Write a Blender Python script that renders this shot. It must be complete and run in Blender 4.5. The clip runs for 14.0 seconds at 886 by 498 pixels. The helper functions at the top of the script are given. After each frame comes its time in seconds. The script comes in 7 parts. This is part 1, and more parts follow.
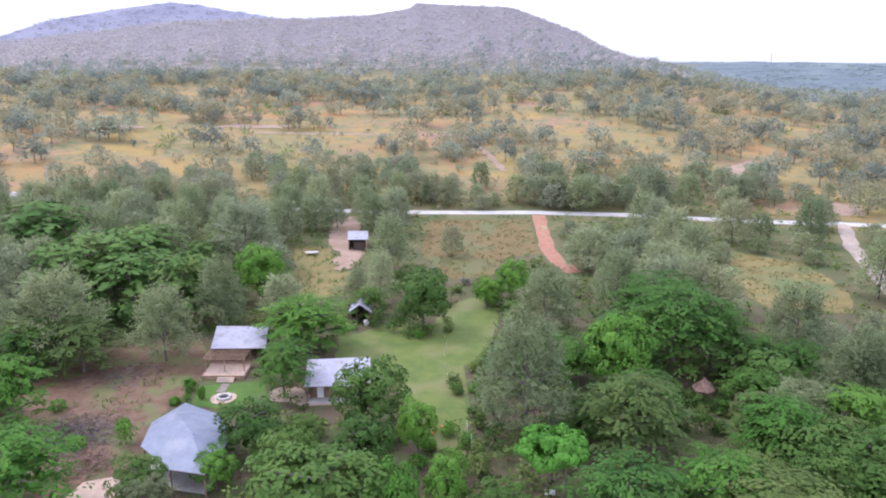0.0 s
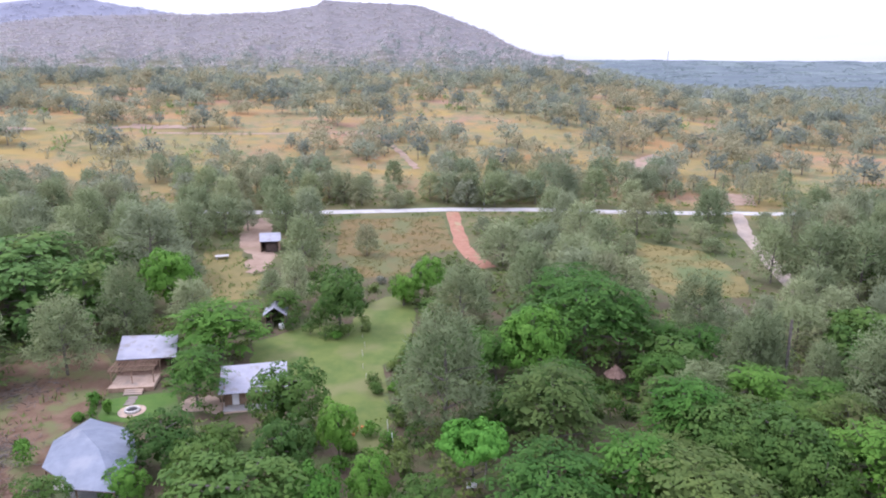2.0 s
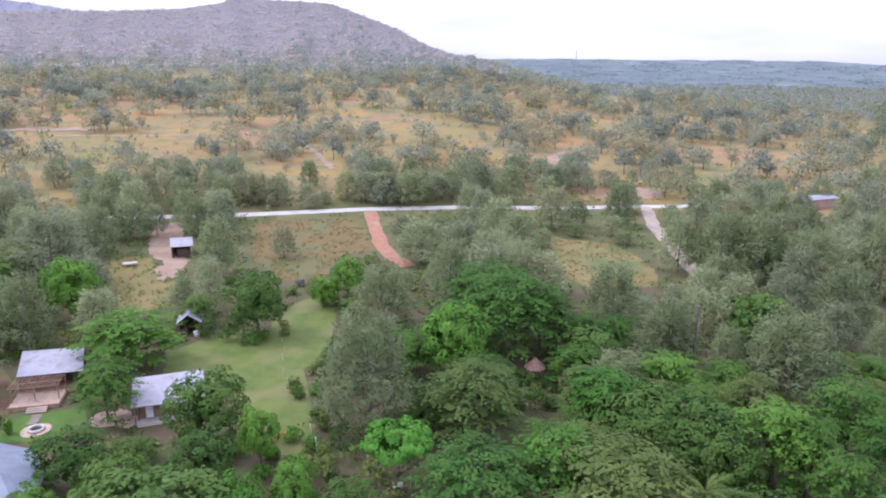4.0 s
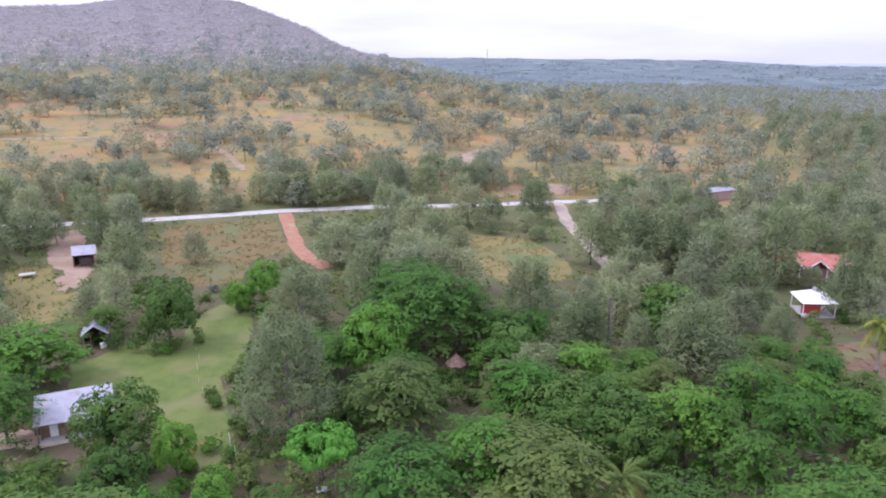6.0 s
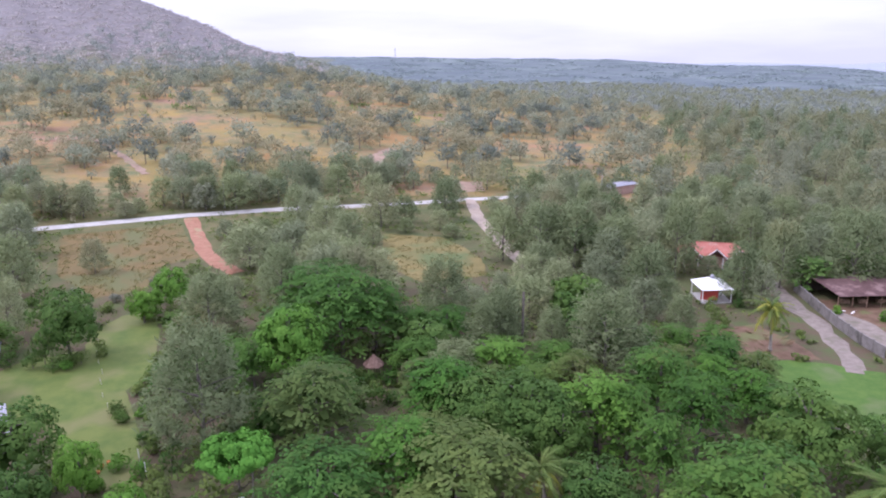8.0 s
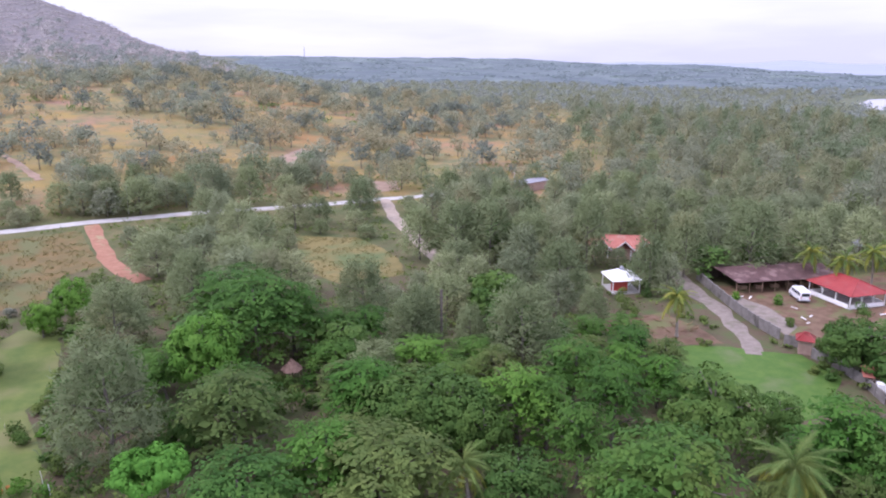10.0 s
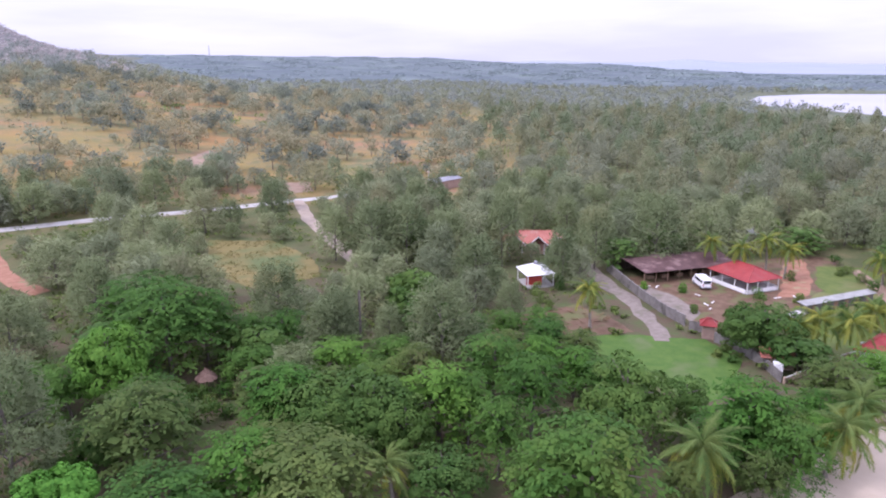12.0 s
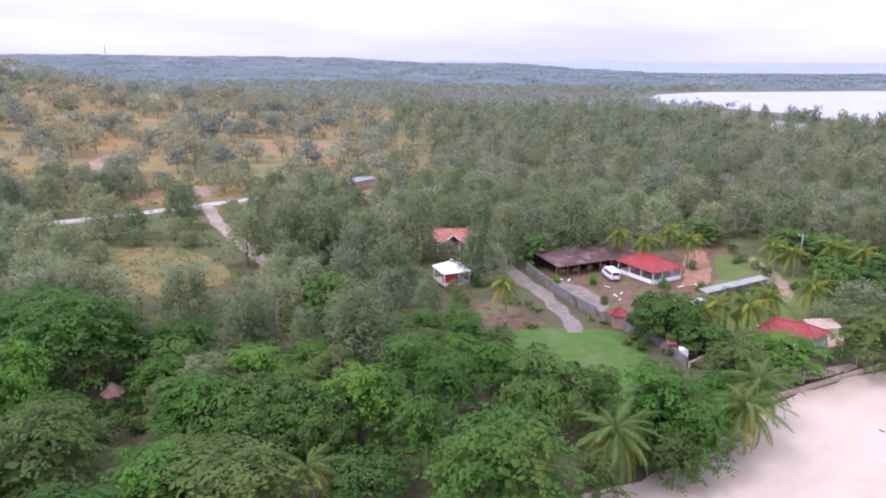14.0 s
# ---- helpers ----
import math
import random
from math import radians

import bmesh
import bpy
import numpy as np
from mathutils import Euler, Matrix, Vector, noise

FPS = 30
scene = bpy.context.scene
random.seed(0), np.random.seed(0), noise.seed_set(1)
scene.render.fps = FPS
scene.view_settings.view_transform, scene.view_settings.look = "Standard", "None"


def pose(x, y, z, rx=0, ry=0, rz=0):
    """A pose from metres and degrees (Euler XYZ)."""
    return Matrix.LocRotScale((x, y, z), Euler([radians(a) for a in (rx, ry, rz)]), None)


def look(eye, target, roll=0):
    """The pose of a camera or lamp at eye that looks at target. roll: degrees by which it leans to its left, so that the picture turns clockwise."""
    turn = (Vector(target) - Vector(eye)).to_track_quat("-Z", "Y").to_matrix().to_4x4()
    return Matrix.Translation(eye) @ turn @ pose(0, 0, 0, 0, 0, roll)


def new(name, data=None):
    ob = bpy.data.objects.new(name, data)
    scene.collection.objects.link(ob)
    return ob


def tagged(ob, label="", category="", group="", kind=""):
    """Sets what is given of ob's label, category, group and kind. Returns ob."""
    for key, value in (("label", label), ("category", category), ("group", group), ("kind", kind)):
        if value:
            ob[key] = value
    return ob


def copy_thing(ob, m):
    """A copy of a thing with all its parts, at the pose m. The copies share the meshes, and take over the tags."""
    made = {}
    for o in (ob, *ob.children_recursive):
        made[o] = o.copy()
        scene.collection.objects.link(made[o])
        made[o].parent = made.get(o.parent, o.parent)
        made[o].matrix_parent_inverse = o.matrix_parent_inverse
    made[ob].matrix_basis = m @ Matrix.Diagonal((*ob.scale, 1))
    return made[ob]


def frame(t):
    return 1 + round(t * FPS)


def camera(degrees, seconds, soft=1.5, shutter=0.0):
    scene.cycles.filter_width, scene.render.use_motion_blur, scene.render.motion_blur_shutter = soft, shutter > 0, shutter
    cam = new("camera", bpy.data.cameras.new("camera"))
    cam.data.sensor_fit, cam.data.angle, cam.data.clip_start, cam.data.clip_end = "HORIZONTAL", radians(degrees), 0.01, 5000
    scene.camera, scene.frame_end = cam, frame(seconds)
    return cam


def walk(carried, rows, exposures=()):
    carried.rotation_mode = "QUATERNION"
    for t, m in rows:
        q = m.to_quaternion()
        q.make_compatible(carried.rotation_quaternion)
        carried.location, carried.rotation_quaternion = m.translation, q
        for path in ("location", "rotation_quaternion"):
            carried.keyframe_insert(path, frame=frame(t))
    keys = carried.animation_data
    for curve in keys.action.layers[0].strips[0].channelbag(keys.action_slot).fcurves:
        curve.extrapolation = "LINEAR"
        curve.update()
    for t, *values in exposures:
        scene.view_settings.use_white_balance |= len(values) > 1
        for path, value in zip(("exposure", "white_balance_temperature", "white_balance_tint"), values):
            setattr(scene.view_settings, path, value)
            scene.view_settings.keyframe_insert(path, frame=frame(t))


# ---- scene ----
# ---------- camera: a drone that hovers 45 m up and turns to its right ----------
cam = camera(63.9, 14.0, soft=2.0)
EYE = 45.0
ROWS = [  # seconds, degrees turned to the right, pitch
    (0.0, 0.0, -14.36), (0.5, 1.77, -14.40), (1.0, 3.54, -14.44), (1.5, 5.27, -14.47), (2.0, 7.05, -14.51),
    (2.5, 8.80, -14.53), (3.0, 10.51, -14.55), (5.5, 18.79, -14.65), (6.0, 20.61, -14.67), (6.5, 22.44, -14.70),
    (7.0, 24.26, -14.72), (7.5, 26.03, -14.72), (8.0, 27.77, -14.73), (10.5, 36.44, -14.80), (11.0, 38.16, -14.82),
    (11.5, 39.90, -14.84), (12.0, 41.66, -14.85), (12.5, 43.42, -14.86), (13.0, 45.19, -14.87), (13.5, 46.92, -14.87),
    (14.0, 48.69, -14.87),
]
walk(cam, [(t, pose(0, 0, EYE, 90 + pitch, -0.05, -turn)) for t, turn, pitch in ROWS],
     exposures=((0.0, 0.61, 5810, 25), (7.0, 0.41, 5820, 29), (14.0, 0.39, 5880, 32)))

# ---------- light: a bright overcast sky and a weak, wide sun ----------
SUN_EL, SUN_AZ = 52.0, -70.0
world = bpy.data.worlds.new("overcast_sky")
scene.world = world
world.use_nodes = True
wn, wl = world.node_tree.nodes, world.node_tree.links
wn.clear()
w_out = wn.new("ShaderNodeOutputWorld")
w_bg = wn.new("ShaderNodeBackground")
w_sky = wn.new("ShaderNodeTexSky")
w_sky.sky_type, w_sky.sun_disc = "NISHITA", False
w_sky.sun_elevation, w_sky.sun_rotation = radians(SUN_EL), radians(SUN_AZ)
w_tc = wn.new("ShaderNodeTexCoord")
w_map = wn.new("ShaderNodeMapping")
w_map.inputs["Scale"].default_value = (1.0, 1.0, 7.0)
w_noise = wn.new("ShaderNodeTexNoise")
w_noise.inputs["Scale"].default_value, w_noise.inputs["Detail"].default_value = 3.2, 5.0
w_sep = wn.new("ShaderNodeSeparateXYZ")
w_add = wn.new("ShaderNodeMath")
w_add.operation = "MULTIPLY_ADD"
w_ramp = wn.new("ShaderNodeValToRGB")
w_scale = wn.new("ShaderNodeMix")
w_scale.data_type = "RGBA"
wl.new(w_tc.outputs["Generated"], w_map.inputs["Vector"])
wl.new(w_map.outputs["Vector"], w_noise.inputs["Vector"])
wl.new(w_tc.outputs["Generated"], w_sep.inputs["Vector"])
w_mul = wn.new("ShaderNodeMath")
w_mul.operation = "MULTIPLY"
w_mul.inputs[1].default_value = 0.24
wl.new(w_noise.outputs["Fac"], w_mul.inputs[0])
w_add.inputs[1].default_value = 1.0
wl.new(w_sep.outputs["Z"], w_add.inputs[0])
wl.new(w_mul.outputs[0], w_add.inputs[2])
wl.new(w_add.outputs[0], w_ramp.inputs["Fac"])
cr = w_ramp.color_ramp
cr.elements[0].position, cr.elements[0].color = 0.10, (0.40, 0.42, 0.50, 1)
cr.elements[1].position, cr.elements[1].color = 0.29, (0.95, 0.99, 1.10, 1)
e = cr.elements.new(0.19)
e.color = (0.52, 0.54, 0.60, 1)
w_scale.inputs["Factor"].default_value = 0.94
w_dim = wn.new("ShaderNodeMix")
w_dim.data_type, w_dim.blend_type = "RGBA", "MULTIPLY"
w_dim.inputs["Factor"].default_value = 1.0
w_dim.inputs["B"].default_value = (0.1, 0.1, 0.1, 1)
wl.new(w_sky.outputs["Color"], w_dim.inputs["A"])
wl.new(w_dim.outputs["Result"], w_scale.inputs["A"])
wl.new(w_ramp.outputs["Color"], w_scale.inputs["B"])
wl.new(w_scale.outputs["Result"], w_bg.inputs["Color"])
w_bg.inputs["Strength"].default_value = 1.5
wl.new(w_bg.outputs["Background"], w_out.inputs["Surface"])

sun = new("sun", bpy.data.lights.new("sun", "SUN"))
sun.data.energy, sun.data.angle, sun.data.color = 1.6, radians(14), (1.0, 0.96, 0.9)
sa, se = radians(SUN_AZ), radians(SUN_EL)
sun.matrix_world = look((0, 0, 60), (-math.sin(sa) * math.cos(se) * 50, -math.cos(sa) * math.cos(se) * 50, 60 - math.sin(se) * 50))

# ---------- materials ----------


def mat(name, colour, colour2=None, scale=1.0, rough=0.85, bump=0.0, bump_scale=None, detail=6.0, metal=0.0, island=0.0, per_object=0.0,
        translucent=0.0, spots=None, spot_scale=0.3, spot_at=0.55):
    """A procedural surface: two tones by noise, a third in larger spots, bump, and variation by island or by object."""
    m = bpy.data.materials.new(name)
    m.use_nodes = True
    n, l = m.node_tree.nodes, m.node_tree.links
    b = n["Principled BSDF"]
    b.inputs["Roughness"].default_value, b.inputs["Metallic"].default_value = rough, metal
    b.inputs["Specular IOR Level"].default_value = 0.25
    geo = n.new("ShaderNodeNewGeometry")
    no = n.new("ShaderNodeTexNoise")
    no.inputs["Scale"].default_value, no.inputs["Detail"].default_value = scale, detail
    no.inputs["Roughness"].default_value = 0.65
    l.new(geo.outputs["Position"], no.inputs["Vector"])
    ramp = n.new("ShaderNodeValToRGB")
    ramp.color_ramp.elements[0].position, ramp.color_ramp.elements[1].position = 0.36, 0.64
    ramp.color_ramp.elements[0].color = (*colour, 1)
    ramp.color_ramp.elements[1].color = (*(colour2 or [min(1, c * 1.35) for c in colour]), 1)
    l.new(no.outputs["Fac"], ramp.inputs["Fac"])
    out = ramp.outputs["Color"]
    if spots:
        no2 = n.new("ShaderNodeTexNoise")
        no2.inputs["Scale"].default_value, no2.inputs["Detail"].default_value = spot_scale, 5.0
        l.new(geo.outputs["Position"], no2.inputs["Vector"])
        r2 = n.new("ShaderNodeMapRange")
        r2.inputs["From Min"].default_value, r2.inputs["From Max"].default_value = spot_at, spot_at + 0.12
        l.new(no2.outputs["Fac"], r2.inputs["Value"])
        mx = n.new("ShaderNodeMix")
        mx.data_type = "RGBA"
        mx.inputs["B"].default_value = (*spots, 1)
        l.new(r2.outputs["Result"], mx.inputs["Factor"])
        l.new(out, mx.inputs["A"])
        out = mx.outputs["Result"]
    for source, amount in ((geo.outputs["Random Per Island"], island), (None, per_object)):
        if amount:
            if source is None:
                oi = n.new("ShaderNodeObjectInfo")
                source = oi.outputs["Random"]
            mr = n.new("ShaderNodeMapRange")
            mr.inputs["To Min"].default_value, mr.inputs["To Max"].default_value = 1 - amount, 1 + amount
            l.new(source, mr.inputs["Value"])
            hs = n.new("ShaderNodeHueSaturation")
            l.new(mr.outputs["Result"], hs.inputs["Value"])
            mh = n.new("ShaderNodeMapRange")
            mh.inputs["To Min"].default_value, mh.inputs["To Max"].default_value = 0.5 + amount * 0.06, 0.5 - amount * 0.06
            l.new(source, mh.inputs["Value"])
            l.new(mh.outputs["Result"], hs.inputs["Hue"])
            l.new(out, hs.inputs["Color"])
            out = hs.outputs["Color"]
    l.new(out, b.inputs["Base Color"])
    if bump:
        nb = n.new("ShaderNodeTexNoise")
        nb.inputs["Scale"].default_value, nb.inputs["Detail"].default_value = bump_scale or scale * 3, 4.0
        l.new(geo.outputs["Position"], nb.inputs["Vector"])
        bp = n.new("ShaderNodeBump")
        bp.inputs["Strength"].default_value, bp.inputs["Distance"].default_value = bump, 0.1
        l.new(nb.outputs["Fac"], bp.inputs["Height"])
        l.new(bp.outputs["Normal"], b.inputs["Normal"])
    if translucent:
        tr = n.new("ShaderNodeBsdfTranslucent")
        l.new(out, tr.inputs["Color"])
        ms = n.new("ShaderNodeMixShader")
        ms.inputs["Fac"].default_value = translucent
        o = n["Material Output"]
        l.new(b.outputs["BSDF"], ms.inputs[1])
        l.new(tr.outputs["BSDF"], ms.inputs[2])
        l.new(ms.outputs["Shader"], o.inputs["Surface"])
    return m


LEAF = dict(island=0.10, per_object=0.17, translucent=0.32, scale=0.35, rough=0.85)
NEEDLE = dict(island=0.04, per_object=0.17, translucent=0.45, scale=0.22, rough=0.95)
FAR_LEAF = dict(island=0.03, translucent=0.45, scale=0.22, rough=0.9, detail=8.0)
M = {
    "casuarina": mat("casuarina_needles", (0.169, 0.215, 0.099), (0.233, 0.281, 0.136), spots=(0.226, 0.239, 0.113), spot_scale=0.05, **NEEDLE),
    # casuarinas further off: needle colour lightened in place of haze
    "coast": mat("hazed_needles", (0.199, 0.239, 0.131), (0.262, 0.298, 0.168), spots=(0.257, 0.255, 0.140), spot_scale=0.03, **NEEDLE),
    "casuarina_light": mat("light_needles", (0.218, 0.263, 0.128), (0.286, 0.328, 0.170), spots=(0.275, 0.277, 0.152), spot_scale=0.03, **NEEDLE),
    "layered": mat("layered_leaves", (0.042, 0.112, 0.016), (0.078, 0.171, 0.027), spots=(0.097, 0.153, 0.027), spot_scale=0.08, **LEAF),
    "layered_olive": mat("olive_layered_leaves", (0.064, 0.108, 0.024), (0.104, 0.152, 0.036), spots=(0.122, 0.122, 0.050), spot_scale=0.12, **LEAF),
    "layered_fresh": mat("fresh_layered_leaves", (0.053, 0.142, 0.016), (0.088, 0.202, 0.027), **LEAF),
    "layered_light": mat("pale_layered_leaves", (0.063, 0.139, 0.027), (0.110, 0.197, 0.044), spots=(0.122, 0.179, 0.041), spot_scale=0.08, **LEAF),
    "mango": mat("broad_leaves", (0.048, 0.109, 0.019), (0.086, 0.156, 0.031), **LEAF),
    "bright": mat("light_green_leaves", (0.074, 0.186, 0.020), (0.118, 0.252, 0.036), **LEAF),
    "parasol": mat("vivid_leaves", (0.048, 0.170, 0.018), (0.078, 0.245, 0.032), **LEAF),
    "palm": mat("palm_fronds", (0.084, 0.153, 0.034), (0.152, 0.206, 0.052), **LEAF),
    "palm_yellow": mat("yellowing_fronds", (0.147, 0.212, 0.033), (0.295, 0.293, 0.050), **LEAF),
    "scrub": mat("scrub_leaves", (0.18, 0.20, 0.14), (0.245, 0.255, 0.185), spots=(0.235, 0.21, 0.14), spot_scale=0.03, **LEAF),
    # hill scrub and trees: pale greyed tones with distance haze in the colour
    "hillscrub": mat("hazed_hill_scrub", (0.387, 0.352, 0.343), (0.483, 0.442, 0.416), spots=(0.396, 0.377, 0.337), spot_scale=0.006, **FAR_LEAF),
    "hillscrub_green": mat("hazed_hill_trees", (0.338, 0.330, 0.305), (0.427, 0.410, 0.371), spots=(0.364, 0.349, 0.298), spot_scale=0.006, **FAR_LEAF),
    # ridge scrub: haze put in as a bluer, paler leaf colour
    "ridge_leaf": mat("hazed_ridge_leaves", (0.343, 0.351, 0.387), (0.417, 0.420, 0.457), spots=(0.384, 0.383, 0.406), spot_scale=0.004, **FAR_LEAF),
    # far hill woods: the blue of haze is mixed into the leaf colour
    "hill_wood": mat("hazed_hill_wood_leaves", (0.207, 0.265, 0.265), (0.289, 0.350, 0.326), spots=(0.271, 0.340, 0.287), spot_scale=0.006, **FAR_LEAF),
    # field_leaf and field_olive are lightened in colour for haze over the fields
    "field_leaf": mat("hazed_field_leaves", (0.242, 0.272, 0.182), (0.308, 0.338, 0.235), spots=(0.295, 0.302, 0.209), spot_scale=0.07, **FAR_LEAF),
    "field_olive": mat("hazed_olive_leaves", (0.268, 0.263, 0.156), (0.344, 0.325, 0.197), spots=(0.334, 0.293, 0.171), spot_scale=0.07, **FAR_LEAF),
    "field_blue": mat("dark_field_leaves", (0.150, 0.182, 0.146), (0.205, 0.236, 0.186), spots=(0.185, 0.214, 0.150), spot_scale=0.07, **FAR_LEAF),
    "field_fresh": mat("fresh_field_leaves", (0.150, 0.225, 0.070), (0.205, 0.290, 0.098), spots=(0.235, 0.250, 0.090), spot_scale=0.03, **FAR_LEAF),
    "wood_leaf": mat("wood_leaves", (0.157, 0.208, 0.113), (0.219, 0.265, 0.149), spots=(0.193, 0.227, 0.121), spot_scale=0.05, **FAR_LEAF),
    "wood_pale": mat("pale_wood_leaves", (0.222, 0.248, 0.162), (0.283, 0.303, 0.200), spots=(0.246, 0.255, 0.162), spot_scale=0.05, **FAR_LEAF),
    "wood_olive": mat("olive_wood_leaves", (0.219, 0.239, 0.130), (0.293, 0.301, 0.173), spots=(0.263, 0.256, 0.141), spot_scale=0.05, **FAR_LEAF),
    # woods of the far plain: aerial haze is included in this pale colour
    "distant": mat("hazed_distant_leaves", (0.242, 0.273, 0.243), (0.300, 0.335, 0.297), spots=(0.277, 0.296, 0.249), spot_scale=0.01, **FAR_LEAF),
    "dry_frond": mat("dry_frond_leaves", (0.16, 0.105, 0.055), (0.27, 0.19, 0.105), **LEAF),
    "dry_grass": mat("dry_grass_blades", (0.18, 0.165, 0.06), (0.25, 0.205, 0.08), **LEAF),
    "under": mat("undergrowth_leaves", (0.085, 0.14, 0.03), (0.15, 0.205, 0.05), **LEAF),
    "bark": mat("bark", (0.10, 0.085, 0.07), (0.17, 0.15, 0.13), scale=3, bump=0.5),
    "palm_bark": mat("palm_bark", (0.2, 0.18, 0.15), (0.3, 0.27, 0.23), scale=4, bump=0.5),
    "concrete": mat("worn_concrete", (0.360, 0.351, 0.333), (0.450, 0.432, 0.410), scale=0.8, bump=0.3, spots=(0.324, 0.297, 0.261), spot_scale=0.25),
    "gravel": mat("pale_gravel", (0.172, 0.143, 0.119), (0.238, 0.201, 0.168), scale=0.9, bump=0.3, bump_scale=6, spots=(0.139, 0.127, 0.090), spot_scale=0.3),
    "red_dirt": mat("red_dirt", (0.25, 0.118, 0.070), (0.33, 0.172, 0.112), scale=0.6, bump=0.5, spots=(0.28, 0.22, 0.12), spot_scale=0.35),
    "dirt": mat("brown_dirt", (0.104, 0.061, 0.035), (0.162, 0.103, 0.066), scale=0.5, bump=0.3, spots=(0.116, 0.119, 0.046), spot_scale=0.22, spot_at=0.5),
    "pink_dirt": mat("pinkish_dirt", (0.235, 0.16, 0.11), (0.31, 0.225, 0.165), scale=0.3, bump=0.3, spots=(0.19, 0.18, 0.085), spot_scale=0.12),
    "meadow": mat("yellow_grass", (0.140, 0.122, 0.042), (0.190, 0.152, 0.054), scale=0.3, bump=0.2, bump_scale=4, spots=(0.095, 0.122, 0.042), spot_scale=0.09, spot_at=0.5),
    "lane": mat("pale_track", (0.27, 0.215, 0.165), (0.37, 0.31, 0.25), scale=0.5, bump=0.3, bump_scale=6, spots=(0.20, 0.165, 0.12), spot_scale=0.25),
    "lawn": mat("cut_grass", (0.077, 0.116, 0.024), (0.118, 0.147, 0.034), scale=0.35, bump=0.2, bump_scale=5, spots=(0.144, 0.149, 0.054), spot_scale=0.10, spot_at=0.5),
    "lawn_bright": mat("bright_grass", (0.050, 0.112, 0.016), (0.078, 0.140, 0.024), scale=0.5, bump=0.5, bump_scale=5, spots=(0.101, 0.136, 0.0476), spot_scale=0.15),
    "dry": mat("dry_grass", (0.113, 0.090, 0.033), (0.158, 0.109, 0.041), scale=0.35, bump=0.2, bump_scale=4, spots=(0.108, 0.112, 0.042), spot_scale=0.10, spot_at=0.48),
    "sand": mat("pale_sand", (0.440, 0.362, 0.280), (0.490, 0.408, 0.322), scale=0.15, bump=0.35, bump_scale=1.5, spots=(0.41, 0.335, 0.258), spot_scale=0.08),
    "metal_roof": mat("galvanised_roof", (0.25, 0.25, 0.285), (0.315, 0.315, 0.355), scale=0.5, rough=0.45, metal=0.15, spots=(0.22, 0.205, 0.20), spot_scale=0.6),
    "grey_roof": mat("grey_roof_sheets", (0.235, 0.238, 0.222), (0.300, 0.302, 0.280), scale=0.5, rough=0.55, spots=(0.19, 0.185, 0.165), spot_scale=0.6),
    "blue_roof": mat("blue_grey_roof", (0.135, 0.155, 0.195), (0.178, 0.20, 0.24), scale=0.9, rough=0.55, metal=0.1, spots=(0.20, 0.215, 0.245), spot_scale=0.35),
    "white_roof": mat("white_roof", (0.74, 0.74, 0.76), (0.85, 0.85, 0.86), scale=0.7, rough=0.4),
    "red_roof": mat("red_roof", (0.243, 0.032, 0.032), (0.315, 0.050, 0.045), scale=0.6, rough=0.5, spots=(0.25, 0.065, 0.06), spot_scale=0.5),
    "faded_roof": mat("faded_red_roof", (0.30, 0.10, 0.075), (0.38, 0.15, 0.11), scale=0.6, rough=0.6, spots=(0.34, 0.19, 0.15), spot_scale=0.5),
    "brown_roof": mat("dark_brown_roof", (0.076, 0.042, 0.040), (0.122, 0.070, 0.065), scale=0.6, rough=0.7, spots=(0.20, 0.13, 0.12), spot_scale=0.4),
    "thatch": mat("thatch", (0.17, 0.105, 0.08), (0.26, 0.17, 0.13), scale=2.5, bump=0.8, bump_scale=14),
    "wood": mat("weathered_wood", (0.20, 0.13, 0.085), (0.32, 0.22, 0.15), scale=2.0, bump=0.3, per_object=0.15),
    "dark_wood": mat("dark_wood", (0.055, 0.04, 0.035), (0.10, 0.075, 0.06), scale=2.0, bump=0.3, per_object=0.15),
    "tan": mat("tan_paving", (0.36, 0.265, 0.195), (0.44, 0.335, 0.255), scale=1.2, bump=0.3, spots=(0.31, 0.25, 0.20), spot_scale=0.5),
    "white": mat("white_paint", (0.72, 0.71, 0.69), (0.82, 0.81, 0.80), scale=1.0, rough=0.6, spots=(0.58, 0.55, 0.52), spot_scale=0.4),
    "grey_wall": mat("grey_block_wall", (0.147, 0.135, 0.124), (0.217, 0.200, 0.185), scale=0.8, bump=0.4, spots=(0.0744, 0.069, 0.057), spot_scale=0.35),
    "red_paint": mat("red_paint", (0.36, 0.05, 0.04), (0.46, 0.08, 0.06), scale=1.0, rough=0.5),
    "pink_wall": mat("pink_wall", (0.55, 0.33, 0.27), (0.64, 0.42, 0.35), scale=0.7, bump=0.2),
    "faded_wall": mat("faded_wall", (0.30, 0.20, 0.165), (0.38, 0.27, 0.22), scale=0.7, bump=0.2),
    "dark": mat("dark_rubber", (0.02, 0.02, 0.022), (0.035, 0.035, 0.035), scale=2.0, rough=0.7),
    "stone": mat("stone", (0.38, 0.36, 0.33), (0.52, 0.50, 0.46), scale=2.0, bump=0.5, per_object=0.2),
    "glass": mat("dark_glass", (0.03, 0.035, 0.04), (0.05, 0.055, 0.06), scale=1.0, rough=0.1),
    # far hills: distance haze is put into this blue-grey base colour
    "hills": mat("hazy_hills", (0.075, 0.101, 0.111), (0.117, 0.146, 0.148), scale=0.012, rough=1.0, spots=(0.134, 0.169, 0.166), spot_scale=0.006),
    "orange": mat("orange_clay", (0.50, 0.20, 0.07), (0.58, 0.26, 0.1), scale=2.0),
}

# ---------- terrain ----------


def smooth(a, b, v):
    u = np.clip((v - a) / (b - a), 0, 1)
    return u * u * (3 - 2 * u)


